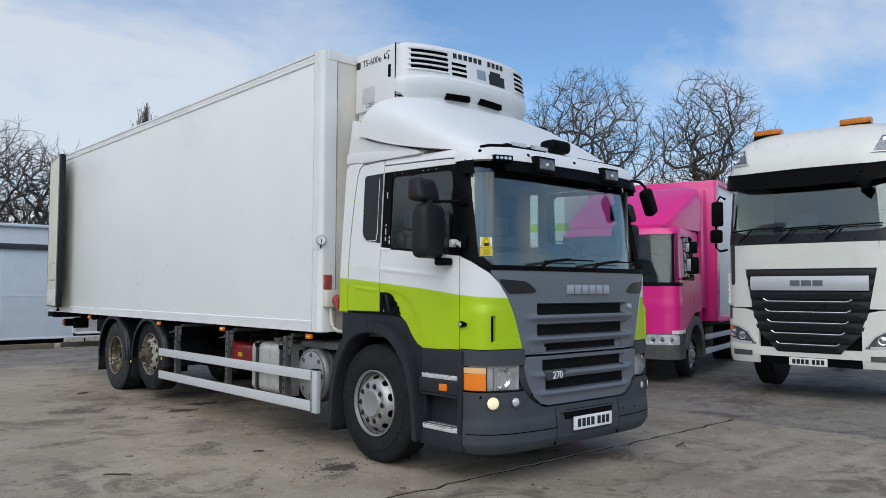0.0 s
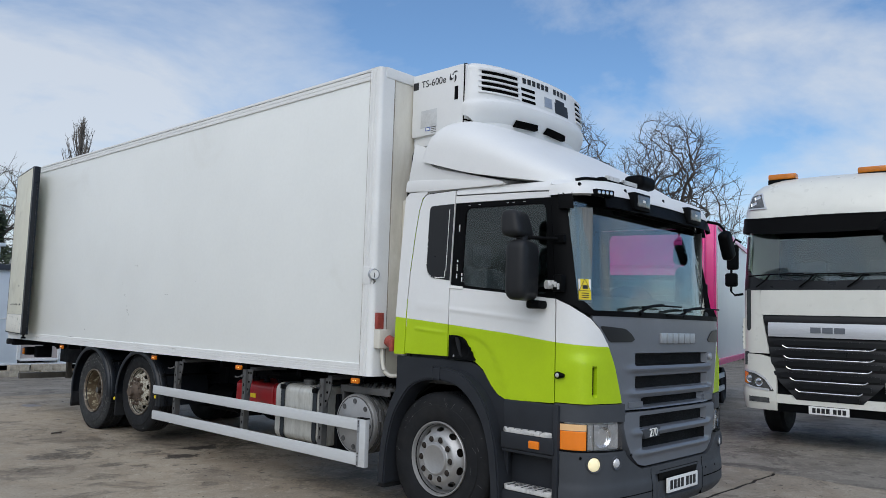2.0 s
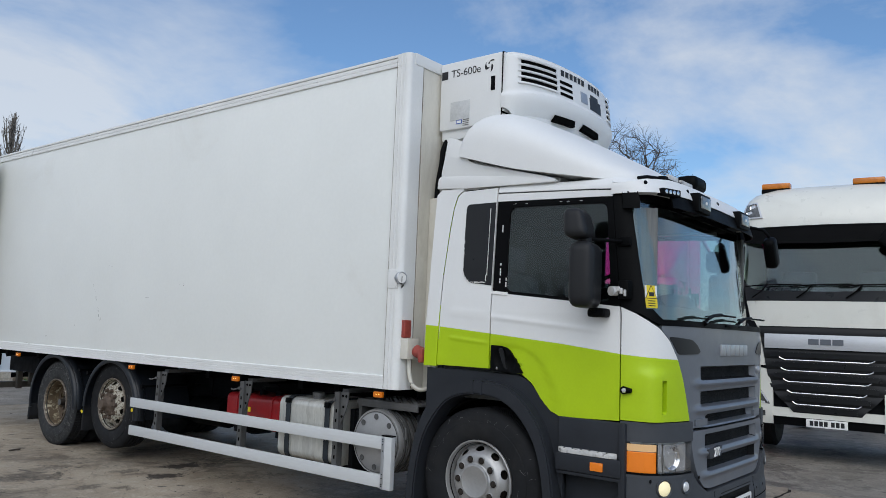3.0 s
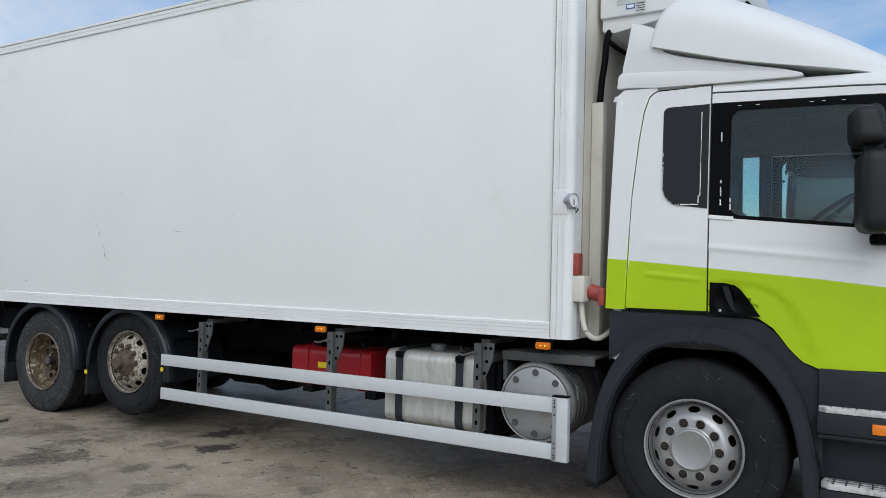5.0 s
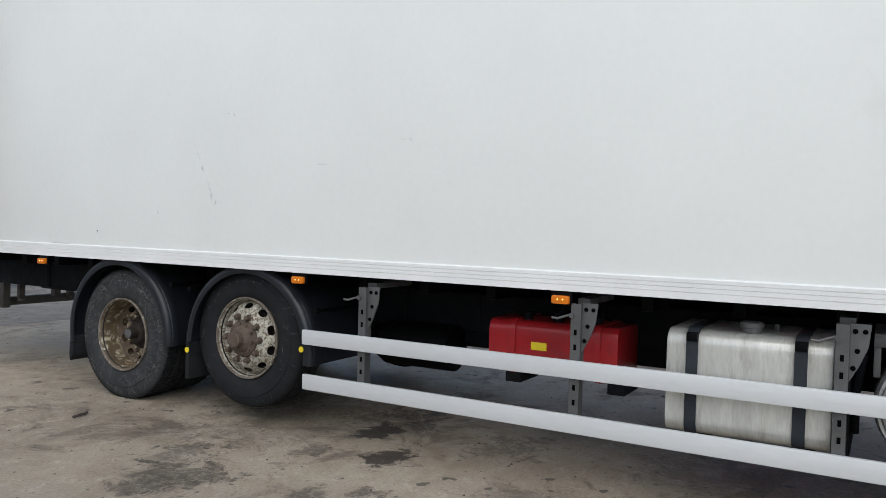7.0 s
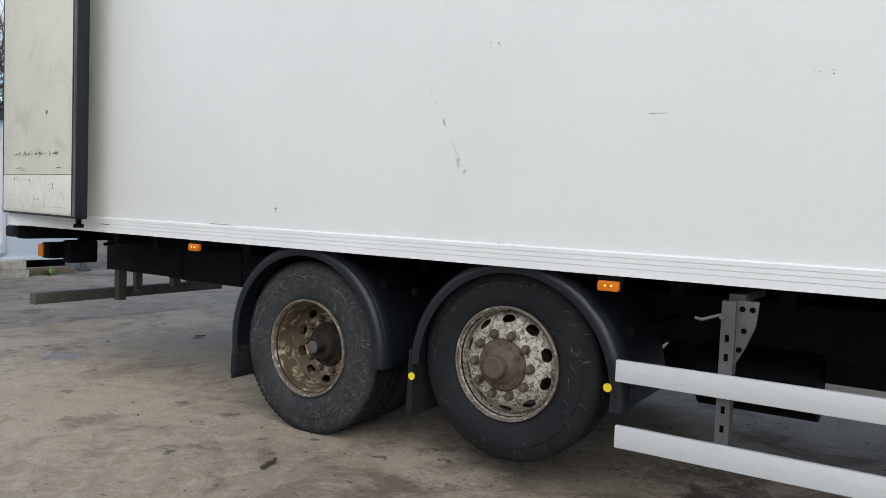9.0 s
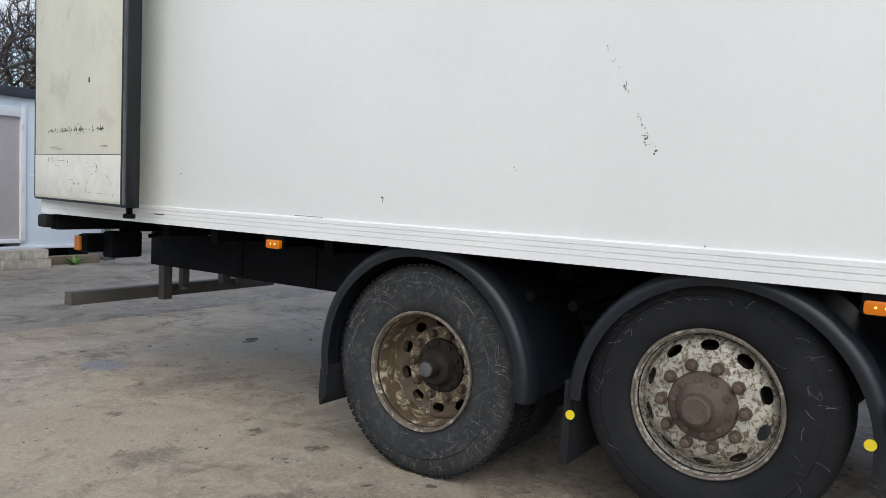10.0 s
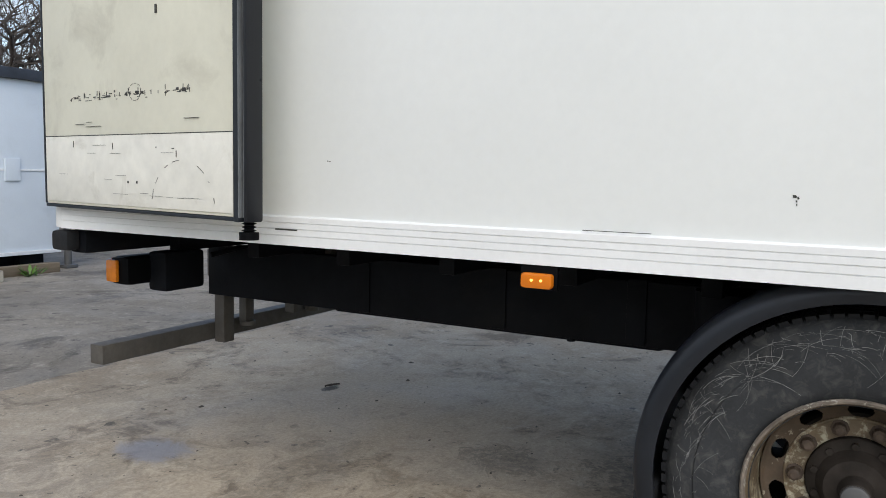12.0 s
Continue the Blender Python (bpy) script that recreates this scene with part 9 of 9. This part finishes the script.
b = B()
loft(b, [dome0(0.22, 0.86, 2.61, 2.66), dome0(0.30, 0.90, 2.61, 2.73), dome0(0.7, 0.98, 2.61, 2.97), dome0(1.1, 1.03, 2.61, 3.18), dome0(1.5, 1.07, 2.61, 3.37), dome0(1.78, 1.09, 2.61, 3.46)])
part("roof_deflector", b, "pink", pink, "pink roof air deflector", 40)
b = B()
for s in (-1, 1):
    prism(b, [(1.72, 1.2), (2.1, 1.2), (2.1, 3.4), (1.9, 3.4), (1.72, 2.7)], "x", s * 1.09 - 0.015, s * 1.09 + 0.015, 0.006)
part("side_deflector", b, "pink", pink)
b = B()
box(b, -1.25, 1.25, 2.15, 2.25, 0.95, 3.62, 0.04)
for s in (-1, 1):
    box(b, s * 1.25 - 0.02, s * 1.25 + 0.02, 2.2, 2.42, 0.95, 3.62, 0.008)
    box(b, s * 1.25 - 0.02, s * 1.25 + 0.02, 2.4, 8.2, 3.55, 3.64, 0.008)
    box(b, s * 1.25 - 0.02, s * 1.25 + 0.02, 2.4, 8.2, 0.93, 1.05, 0.008)
part("box_trim", b, "pink", pink, "pink box front and edge trim")
b = B()
box(b, -1.235, 1.235, 2.25, 8.2, 0.97, 3.60, 0.01)
part("box_body", b, "grp", pink, "white box body")
b = B()
box(b, -0.4, -0.3, 0.4, 8.0, 0.65, 0.9)
box(b, 0.3, 0.4, 0.4, 8.0, 0.65, 0.9)
box(b, -0.85, 0.85, 0.25, 1.7, 0.45, 0.95)
part("chassis_rail", b, "chassis", pink)
b = B()
for s in (-1, 1):
    box(b, s * 1.13 - 0.02, s * 1.13 + 0.02, 1.9, 4.4, 0.62, 0.72, 0.006)
    box(b, s * 1.13 - 0.02, s * 1.13 + 0.02, 1.9, 4.4, 0.36, 0.46, 0.006)
part("side_guard", b, "alu", pink)
b = B()
box(b, 0.75, 1.08, 2.0, 2.7, 0.45, 0.85, 0.04)
part("side_tank", b, "black", pink)

# ---- white box lorry beyond the pink one ----
far = thing("box_lorry", "white box lorry with lime green stripe beyond the pink one", "lorry", (11.75, 10.95, 0), -74)
b = B()
box(b, -1.22, 1.22, 0.0, 6.5, 1.0, 3.62, 0.03)
body_ = part("box_body", b, "daf", far)
b = B()
box(b, -1.224, 1.224, -0.004, 6.4, 2.70, 2.86, 0.004)
part("stripe", b, "green", body_, "lime green stripe")
b = B()
box(b, -1.23, 1.23, -0.01, 6.51, 3.58, 3.65, 0.012)
part("roof_rail", b, "alu_white", body_)
b = B()
prism(b, [(-0.15, 0.55), (-1.75, 0.55), (-1.80, 1.2), (-1.72, 1.5), (-1.50, 2.25), (-1.30, 2.36), (-0.15, 2.36)], "x", -1.05, 1.05, 0.04)
fc_ = part("cab", b, "daf", far)
b = B()
for s in (-1, 1):
    for y in (-1.0, 4.6):
        lathe(b, (s * 1.05, y, 0.44), (-s, 0, 0), [(0.06, 0), (0.05, 0.22), (0.0, 0.28), (0.0, 0.36), (0.04, 0.44), (0.24, 0.44), (0.27, 0.36), (0.27, 0)], 30)
        part("wheel", b, "rubber", far)
        b = B()
box(b, -0.45, 0.45, -1.5, 6.3, 0.62, 0.98, 0.01)
part("chassis_rail", b, "chassis", far)

# ---- site cabin behind the lorry ----
HY = 22.0
cabin = thing("site_cabin", "pale blue-grey portable cabin with dark roof edge, grey door", "cabin", (0, HY, 0))
b = B()
box(b, -12.0, 6.55, HY, HY + 2.6, 0.22, 2.52, 0.01)
box(b, 6.55, 7.50, HY, HY + 2.6, 2.30, 2.52, 0.005)
box(b, 7.50, 8.85, HY, HY + 2.6, 0.22, 2.52, 0.01)
wall = part("wall", b, "hut", cabin)
b = B()
box(b, -12.1, 8.93, HY - 0.08, HY + 2.7, 2.52, 2.66, 0.015)
part("roof", b, "hut_trim", cabin, "dark flat roof edge")
b = B()
for z in (1.32,):
    box(b, -12.0, 6.50, HY - 0.012, HY, z, z + 0.03, 0.003)
    box(b, 7.60, 8.85, HY - 0.012, HY, z, z + 0.03, 0.003)
box(b, -12.0, 8.85, HY - 0.03, HY, 0.20, 0.25, 0.006)
for x in (-9.6, -7.2, -4.8, -2.4, 0.0, 2.4, 4.8):
    box(b, x - 0.012, x + 0.012, HY - 0.008, HY, 0.36, 2.48, 0.002)
part("panel_trim", b, "upvc", wall)
b = B()
box(b, 6.60, 7.488, HY + 0.02, HY + 0.07, 0.36, 2.22, 0.006)
cd = part("door", b, "hut_door", cabin, "grey cabin door")
b = B()
box(b, 6.52, 6.60, HY - 0.03, HY + 0.08, 0.33, 2.37, 0.006)
box(b, 7.488, 7.57, HY - 0.03, HY + 0.08, 0.33, 2.37, 0.006)
box(b, 6.60, 7.488, HY - 0.03, HY + 0.08, 2.22, 2.37, 0.006)
box(b, 6.60, 7.488, HY - 0.05, HY + 0.08, 0.30, 0.36, 0.006)
part("door_frame", b, "upvc", cd, "white door frame")
b = B()
for z in (0.48, 1.14, 2.08):
    box(b, 7.478, 7.515, HY - 0.045, HY - 0.02, z - 0.05, z + 0.05, 0.006)
part("hinge", b, "upvc", cd)
b = B()
box(b, 6.98, 7.20, HY + 0.012, HY + 0.021, 1.69, 1.75, 0.002)
part("door_sign", b, "paper", cd)
b = B()
box(b, 8.08, 8.29, HY - 0.03, HY, 1.19, 1.49, 0.01)
part("meter_cover", b, "hut", wall)
b = B()
for x in span(-11.5, 8.5, 8):
    box(b, x - 0.15, x + 0.15, HY + 0.15, HY + 0.5, -0.03, 0.22)
part("footing", b, "chassis", cabin)
b = B()
box(b, -12.0, 8.8, HY + 0.3, HY + 2.3, -0.02, 0.215)
part("underside", b, "chassis", cabin)
b = B()
for y in (HY - 0.06,):
    cyl(b, (8.93, y, 0.0), (8.93, y, 2.5), 0.05)
    box(b, 8.84, 9.02, y - 0.09, y + 0.09, -0.025, 0.02, 0.006)
part("post", b, "steel", cabin, "grey steel corner post")
cabin2 = thing("site_cabin", "white cabin with a pale parapet behind the first", "cabin", (-3, 25.5, 0))
b = B()
box(b, -14, 6.9, 25.0, 28.0, 0.0, 3.30, 0.01)
part("wall", b, "upvc", cabin2)
b = B()
box(b, -14.1, 7.0, 24.9, 28.1, 3.30, 3.40, 0.02)
for k in range(60):
    box(b, -14 + k * 0.35, -13.85 + k * 0.35, 24.88, 24.92, 3.33, 3.37)
part("roof", b, "hut", cabin2)

# kerb timbers and pale blocks along the cabin
b = B()
box(b, 3.0, 8.6, 21.65, 21.8, -0.03, 0.10, 0.01)
tagged(part("timber_sleeper", b, "wood"), "weathered timber sleeper lying along the cabin", "timber")
b = B()
box(b, -8.0, 2.6, 21.4, 21.55, -0.03, 0.09, 0.01)
tagged(part("timber_sleeper", b, "wood"), "weathered timber sleeper lying along the cabin", "timber")
rb = random.Random(11)
blk = B()
box(blk, -0.22, 0.22, -0.1, 0.1, 0, 0.14, 0.012)
first = tagged(part("stone_block", blk, "block"), "pale weathered stone block lying on the ground", "block", "blocks by the cabin")
spots = [(6.5, 21.42, 0), (6.96, 21.44, 0), (7.42, 21.40, 0), (6.72, 21.42, 0.14), (7.25, 21.42, 0.14), (7.72, 21.42, 0.0), (7.68, 21.43, 0.14)]
for i, (x, y, z) in enumerate(spots):
    m = pose(x - 0.33, y, z - 0.03, 0, 0, rb.uniform(-6, 6))
    if i == 0:
        first.matrix_basis = m
    else:
        copy_thing(first, m)
for wx, wy in ((8.14, 21.6),):
    b = B()
    for k in range(26):
        a, t, l = rb.uniform(0, 6.28), rb.uniform(0.3, 1.2), rb.uniform(0.10, 0.24)
        p0 = Vector((wx + rb.uniform(-0.1, 0.1), wy + rb.uniform(-0.1, 0.1), -0.03))
        d = Vector((math.cos(a) * math.cos(t), math.sin(a) * math.cos(t), math.sin(t)))
        sd = Vector((-math.sin(a), math.cos(a), 0)) * 0.025
        vs = [b.verts.new(q) for q in (p0, p0 + d * l * 0.5 + sd, p0 + d * l + Vector((0, 0, -0.03)), p0 + d * l * 0.5 - sd)]
        b.faces.new(vs)
    tagged(part("weed", b, "weed"), "small green weed growing by the cabin", "weed", "weeds by the cabin")


# ---- trees ----
def tree_mesh(seed, height, wide, trunk_r, count=1000, tip=0.009, fork=0.24):
    """Grows a bare tree: shoots reach, from the fork outwards, for places all through an uneven crown; limbs thicken with what they carry."""
    rng = np.random.default_rng(seed)
    pts, kin, aim, chains = [], [], [], []
    for k in range(6):
        pts.append(np.array([0.10 * math.sin(k * 0.9 + seed), 0.10 * math.cos(k * 1.1 + seed), -0.3 + (fork * height + 0.3) * k / 5]))
        kin.append(k - 1)
        aim.append(np.array([0.0, 0.0, 1.0]))
    chains.append(list(range(6)))
    lobes = rng.normal(size=(14, 3))
    lobes /= np.linalg.norm(lobes, axis=1)[:, None]
    size = rng.uniform(-0.16, 0.16, 14)
    way = rng.normal(size=(count * 2, 3))
    way /= np.linalg.norm(way, axis=1)[:, None]
    room = 1.0 + (np.clip(way @ lobes.T, 0, 1) ** 4 @ size)
    goal = way * (rng.random(count * 2) ** 0.42 * room)[:, None] * np.array([wide, wide, height * 0.42]) + np.array([0.0, 0.0, height * 0.58])
    goal = goal[goal[:, 2] > height * 0.2][:count]
    start = pts[5]
    goal = goal[np.argsort(np.linalg.norm(goal - start, axis=1))]
    P, A = np.zeros((count * 12, 3)), np.zeros((count * 12, 3))
    P[:6], A[:6] = np.array(pts), np.array(aim)
    n = 6
    for g in goal:
        to = g - P[3:n]
        d = np.linalg.norm(to, axis=1) + 1e-6
        cost = d * (2.3 - 1.3 * np.sum(to * A[3:n], axis=1) / d)
        best = int(np.argmin(cost)) + 3
        p0, dist = P[best].copy(), float(np.linalg.norm(g - P[best]))
        p1 = p0 + A[best] * dist * 0.28 + np.array([0.0, 0.0, 0.05 * dist])
        m = min(8, max(1, int(math.ceil(dist / 0.4))))
        chain = [best]
        for k in range(1, m + 1):
            f = k / m
            q = p0 * (1 - f) ** 2 + p1 * 2 * f * (1 - f) + g * f * f + rng.normal(size=3) * 0.02
            v = q - P[chain[-1]]
            P[n], A[n] = q, v / (np.linalg.norm(v) + 1e-6)
            kin.append(chain[-1])
            chain.append(n)
            n += 1
        chains.append(chain)
    load = np.zeros(n)
    for c in chains[1:]:
        load[c[-1]] += 1
    for k in range(n - 1, 0, -1):
        load[kin[k]] += load[k]
    thick = tip * np.maximum(load, 1) ** 0.46
    thick = np.minimum(thick, trunk_r)
    out = {"trunk": ([], []), "crown": ([], [])}

    def stick(line, rads):
        vs, fs = out["trunk" if rads[0] > 0.05 else "crown"]
        sd = 8 if rads[0] > 0.12 else 5 if rads[0] > 0.04 else 3
        base, last = len(vs), len(line) - 1
        for i, q in enumerate(line):
            t = Vector(line[min(i + 1, last)] - line[max(i - 1, 0)]).normalized()
            u = t.orthogonal().normalized()
            w_ = t.cross(u)
            for k in range(sd):
                a = math.tau * k / sd
                vs.append(Vector(q) + (u * math.cos(a) + w_ * math.sin(a)) * float(rads[i]))
        for i in range(last):
            for k in range(sd):
                k2 = (k + 1) % sd
                fs.append((base + i * sd + k, base + i * sd + k2, base + (i + 1) * sd + k2, base + (i + 1) * sd + k))
    for c in chains:
        rads = [thick[k] for k in c]
        if len(c) > 1 and c[0] > 5:
            rads[0] = min(rads[0], rads[1] * 1.25)
        stick([P[k] for k in c], rads)
    for c in chains[1:]:
        for k in c[1:]:
            for j in range(3 if k == c[-1] else 1):
                d = A[k] + rng.normal(size=3) * 0.5 + np.array([0.0, 0.0, 0.12])
                d *= rng.uniform(0.22, 0.55) / np.linalg.norm(d)
                mid = P[k] + d * 0.5 + rng.normal(size=3) * 0.025
                stick([P[k], mid, P[k] + d], [tip * 0.7, tip * 0.55, tip * 0.35])
    return out


def plant(name, data, m, label, group, trunk_mat="bark", twig_mat="twig"):
    ob = new(name)
    ob.matrix_basis = m
    tagged(ob, label, "tree", group)
    for key, mt in (("trunk", trunk_mat), ("crown", twig_mat)):
        me = bpy.data.meshes.new(key)
        me.from_pydata(data[key][0], [], data[key][1])
        me.materials.append(M[mt])
        finish(me, 60)
        c = new(key, me)
        c.parent = ob
    return ob


TREE_A = tree_mesh(4, 11.8, 3.9, 0.30, 3000, 0.0085)
TREE_B = tree_mesh(12, 11.2, 2.5, 0.28, 2000, 0.0085)
TREE_C = tree_mesh(21, 9.6, 3.6, 0.25, 1100, 0.011)


def poplar_mesh(seed, height, wide):
    """A narrow tree: steep limbs from a straight trunk, thick with upright twigs, inside a flame-shaped outline."""
    r = random.Random(seed)
    out = {"trunk": ([], []), "crown": ([], [])}

    def stick(key, pts, r0, r1, sd=4):
        vs, fs = out[key]
        base, n = len(vs), len(pts) - 1
        for i, q in enumerate(pts):
            t = (pts[min(i + 1, n)] - pts[max(i - 1, 0)]).normalized()
            u = t.orthogonal().normalized()
            v = t.cross(u)
            for k in range(sd):
                a = math.tau * k / sd
                vs.append(q + (u * math.cos(a) + v * math.sin(a)) * (r0 + (r1 - r0) * i / n))
        for i in range(n):
            for k in range(sd):
                k2 = (k + 1) % sd
                fs.append((base + i * sd + k, base + i * sd + k2, base + (i + 1) * sd + k2, base + (i + 1) * sd + k))
    stick("trunk", [Vector((0, 0, -0.3)), Vector((0.1, 0, height * 0.5)), Vector((0, 0.1, height * 0.9))], 0.32, 0.06, 8)
    room = lerp([(0, 0.3), (0.2, 0.8), (0.6, 1.0), (0.8, 0.85), (0.92, 0.55), (1.0, 0.1)])
    for k in range(110):
        z, a = height * r.uniform(0.2, 0.9), r.uniform(0, math.tau)
        far = wide * room(min(1.0, z / height + 0.12)) * math.sqrt(r.uniform(0.1, 1.0))
        rise = min(height * r.uniform(0.97, 1.0) - z, r.uniform(2.0, 4.0))
        p0, p2 = Vector((0, 0, z)), Vector((far * math.cos(a), far * math.sin(a), z + rise))
        p1 = p0.lerp(p2, 0.45) + Vector((math.cos(a), math.sin(a), 0)) * far * 0.2
        stick("crown", [p0, p1, p2], 0.06, 0.025)
        for j in range(12):
            q = p0.lerp(p1, r.random()) if j < 3 else p1.lerp(p2, r.random())
            d = Vector((r.gauss(0, 0.3), r.gauss(0, 0.3), 1.0)).normalized() * r.uniform(0.4, 1.0)
            stick("crown", [q, q + d * 0.5 + Vector((r.gauss(0, 0.05), r.gauss(0, 0.05), 0)), q + d], 0.022, 0.012, 3)
    return out


POPLAR = poplar_mesh(30, 19.4, 2.1)


def bearing(deg, dist):
    return dist * math.sin(radians(deg)), dist * math.cos(radians(deg))


lab = "bare winter tree with dense fine twigs"
ta = plant("tree", TREE_A, pose(*bearing(52.6, 36), -0.2, 0, 0, 20), lab, "bare trees")
tb = plant("tree", TREE_B, pose(*bearing(61.2, 34.5), -0.2, 0, 0, 70), lab, "bare trees")
tc = plant("tree", TREE_C, pose(*bearing(82.0, 55), -0.2, 0, 0, 140), lab, "bare trees")
for deg, dist, rz, sc in ((63.5, 44, 250, 0.85), (66.0, 46, 60, 0.7), (72.0, 60, 10, 0.6),
                          (11.4, 46, 100, 1.1), (14.3, 50, 320, 1.1), (8.0, 42, 10, 0.9), (4.0, 45, 30, 0.9), (-26, 38, 70, 1.0), (-33, 42, 200, 1.1), (-41, 36, 15, 0.95), (-50, 40, 120, 1.05), (-58, 44, 300, 1.1), (-67, 38, 240, 0.95), (21.2, 40, 15, 0.76), (23.0, 39, 130, 0.86), (25.2, 38, 45, 0.84), (29.5, 43, 280, 0.84), (33, 50, 90, 0.7), (40, 48, 50, 0.8)):
    src = tc
    x, y = bearing(deg, dist)
    c = copy_thing(src, pose(x, y, -0.2, 0, 0, rz))
    c.matrix_basis = pose(x, y, -0.2, 0, 0, rz) @ Matrix.Scale(sc, 4)
x, y = bearing(20.75, 82)
plant("poplar_tree", POPLAR, pose(x, y, 0, 0, 0, 0), "tall narrow bare poplar tree far off", "poplars", "bark", "twig_grey")
# hedge and scrub at the foot of the trees
def scrub(name, a0, a1, dist, h, n, material, seed, label):
    r = random.Random(seed)
    vs, fs = [], []
    for k in range(n):
        x, y = bearing(r.uniform(a0, a1), dist + r.uniform(-2.5, 2.5))
        d = Vector((r.gauss(0, 0.35), r.gauss(0, 0.35), 1)).normalized()
        l = h * r.uniform(0.45, 1.0)
        p = Vector((x, y, -0.1 + (r.random() ** 2) * h * 0.5))
        s = d.orthogonal().normalized() * r.uniform(0.012, 0.035)
        t = d.cross(s).normalized() * s.length
        base = len(vs)
        q = p + d * l * 0.5 + Vector((r.gauss(0, 0.2), r.gauss(0, 0.2), 0))
        for o, w in ((p, 1.0), (q, 0.7), (p + d * l, 0.2)):
            vs += [o + s * w, o - s * 0.5 * w + t * 0.87 * w, o - s * 0.5 * w - t * 0.87 * w]
        for i in (0, 3):
            for j in range(3):
                j2 = (j + 1) % 3
                fs.append((base + i + j, base + i + j2, base + i + 3 + j2, base + i + 3 + j))
    me = bpy.data.meshes.new(name)
    me.from_pydata(vs, [], fs)
    me.materials.append(M[material])
    return tagged(new(name, me), label, "scrub", kind="stuff")


scrub("scrub", 42, 82, 46, 2.6, 3000, "twig", 1, "brown leafless scrub under the trees")
scrub("scrub", 16, 32, 37, 2.6, 1500, "twig", 7, "brown leafless hedge behind the cabin")
scrub("scrub", -70, 20, 46, 3.2, 5000, "twig", 2, "brown leafless scrub behind the cabin")


def evergreen(name, x, y, h, w, n, seed):
    r = random.Random(seed)
    ob = new(name)
    ob.matrix_basis = pose(x, y, 0)
    tagged(ob, "dark evergreen tree behind the cabin", "tree", "evergreens")
    b = B()
    cyl(b, (0, 0, -0.2), (0, 0, h * 0.9), 0.18, 0.03, seg=8)
    t = part("trunk", b, "bark", ob)
    vs, fs = [], []
    for k in range(n):
        z = h * (0.12 + 0.86 * r.random() ** 0.9)
        rad = w * (1 - (z / h) ** 1.6) * (0.55 + 0.45 * math.sin(z * 3.1 + seed)) * math.sqrt(r.random()) + 0.15
        a = r.uniform(0, math.tau)
        p = Vector((rad * math.cos(a), rad * math.sin(a), z + r.gauss(0, 0.15)))
        d = Vector((r.gauss(0, 1), r.gauss(0, 1), r.gauss(0.2, 0.6))).normalized() * r.uniform(0.10, 0.24)
        s = d.orthogonal().normalized() * r.uniform(0.03, 0.07)
        i = len(vs)
        vs += [p, p + d * 0.5 + s, p + d, p + d * 0.5 - s]
        fs.append((i, i + 1, i + 2, i + 3))
    me = bpy.data.meshes.new("crown")
    me.from_pydata(vs, [], fs)
    me.materials.append(M["ever"])
    c = new("crown", me)
    c.parent = ob
    return ob


x, y = bearing(15.6, 40)
evergreen("evergreen_tree", x, y, 5.8, 2.4, 6000, 3)
x, y = bearing(19.0, 43)
evergreen("evergreen_tree", x, y, 6.2, 2.2, 5000, 5)

# ---- litter on the yard ----
rl_ = random.Random(41)


def twig_line(x, y, l, a, r):
    return [(x + l * (f - 0.5) * math.cos(a) + rl_.gauss(0, 0.006), y + l * (f - 0.5) * math.sin(a) + rl_.gauss(0, 0.006), 0.006 + r + rl_.uniform(0, 0.004)) for f in span(0, 1, 5)]


for x, y, l, a, r in ((3.67, 11.84, 0.14, 0.3, 0.010), (2.31, 6.53, 0.22, -0.75, 0.007), (3.63, 6.60, 0.10, -0.7, 0.007), (6.9, 4.15, 0.20, 0.2, 0.007), (5.89, 15.09, 0.11, -0.5, 0.006)):
    b = B()
    tube(b, twig_line(x, y, l, a, r), r, 6)
    tube(b, [(x, y, 0.012), (x + 0.03 * math.cos(a + 1), y + 0.03 * math.sin(a + 1), 0.014)], r * 0.6, 5)
    tagged(part("twig", b, "bark"), "short dry brown twig lying on concrete", "twig", "twigs on the yard")
vs, fs = [], []
for k in range(820):      # crumbs, grit and leaf scraps
    if k < 260:
        x, y = 3.85 + rl_.gauss(0, 0.16), 5.62 + rl_.gauss(0, 0.12)
    elif k < 300:
        x, y = rl_.uniform(2.6, 7.0), rl_.uniform(12.6, 16.0)
    else:
        x, y = rl_.uniform(0.5, 8.5), rl_.uniform(3.2, 15.5)
    s_, a, e = rl_.uniform(0.003, 0.012) * (1.8 if rl_.random() < 0.06 else 1), rl_.uniform(0, 6.28), rl_.uniform(0.4, 1.0)
    base = len(vs)
    for j in range(5):
        t = a + j * math.tau / 5
        q = Vector((s_ * math.cos(t) * rl_.uniform(0.7, 1.2), s_ * e * math.sin(t) * rl_.uniform(0.7, 1.2), 0))
        vs.append((x + q.x, y + q.y, 0.0 if y > 4.6 else -0.004))
    vs.append((x, y, s_ * rl_.uniform(0.3, 0.8)))
    fs += [(base + j, base + (j + 1) % 5, base + 5) for j in range(5)]
me = bpy.data.meshes.new("grit")
me.from_pydata(vs, [], fs)
me.materials.append(M["grit"])
tagged(new("grit", me), "dark grit and leaf scraps scattered on concrete", "grit", kind="stuff")
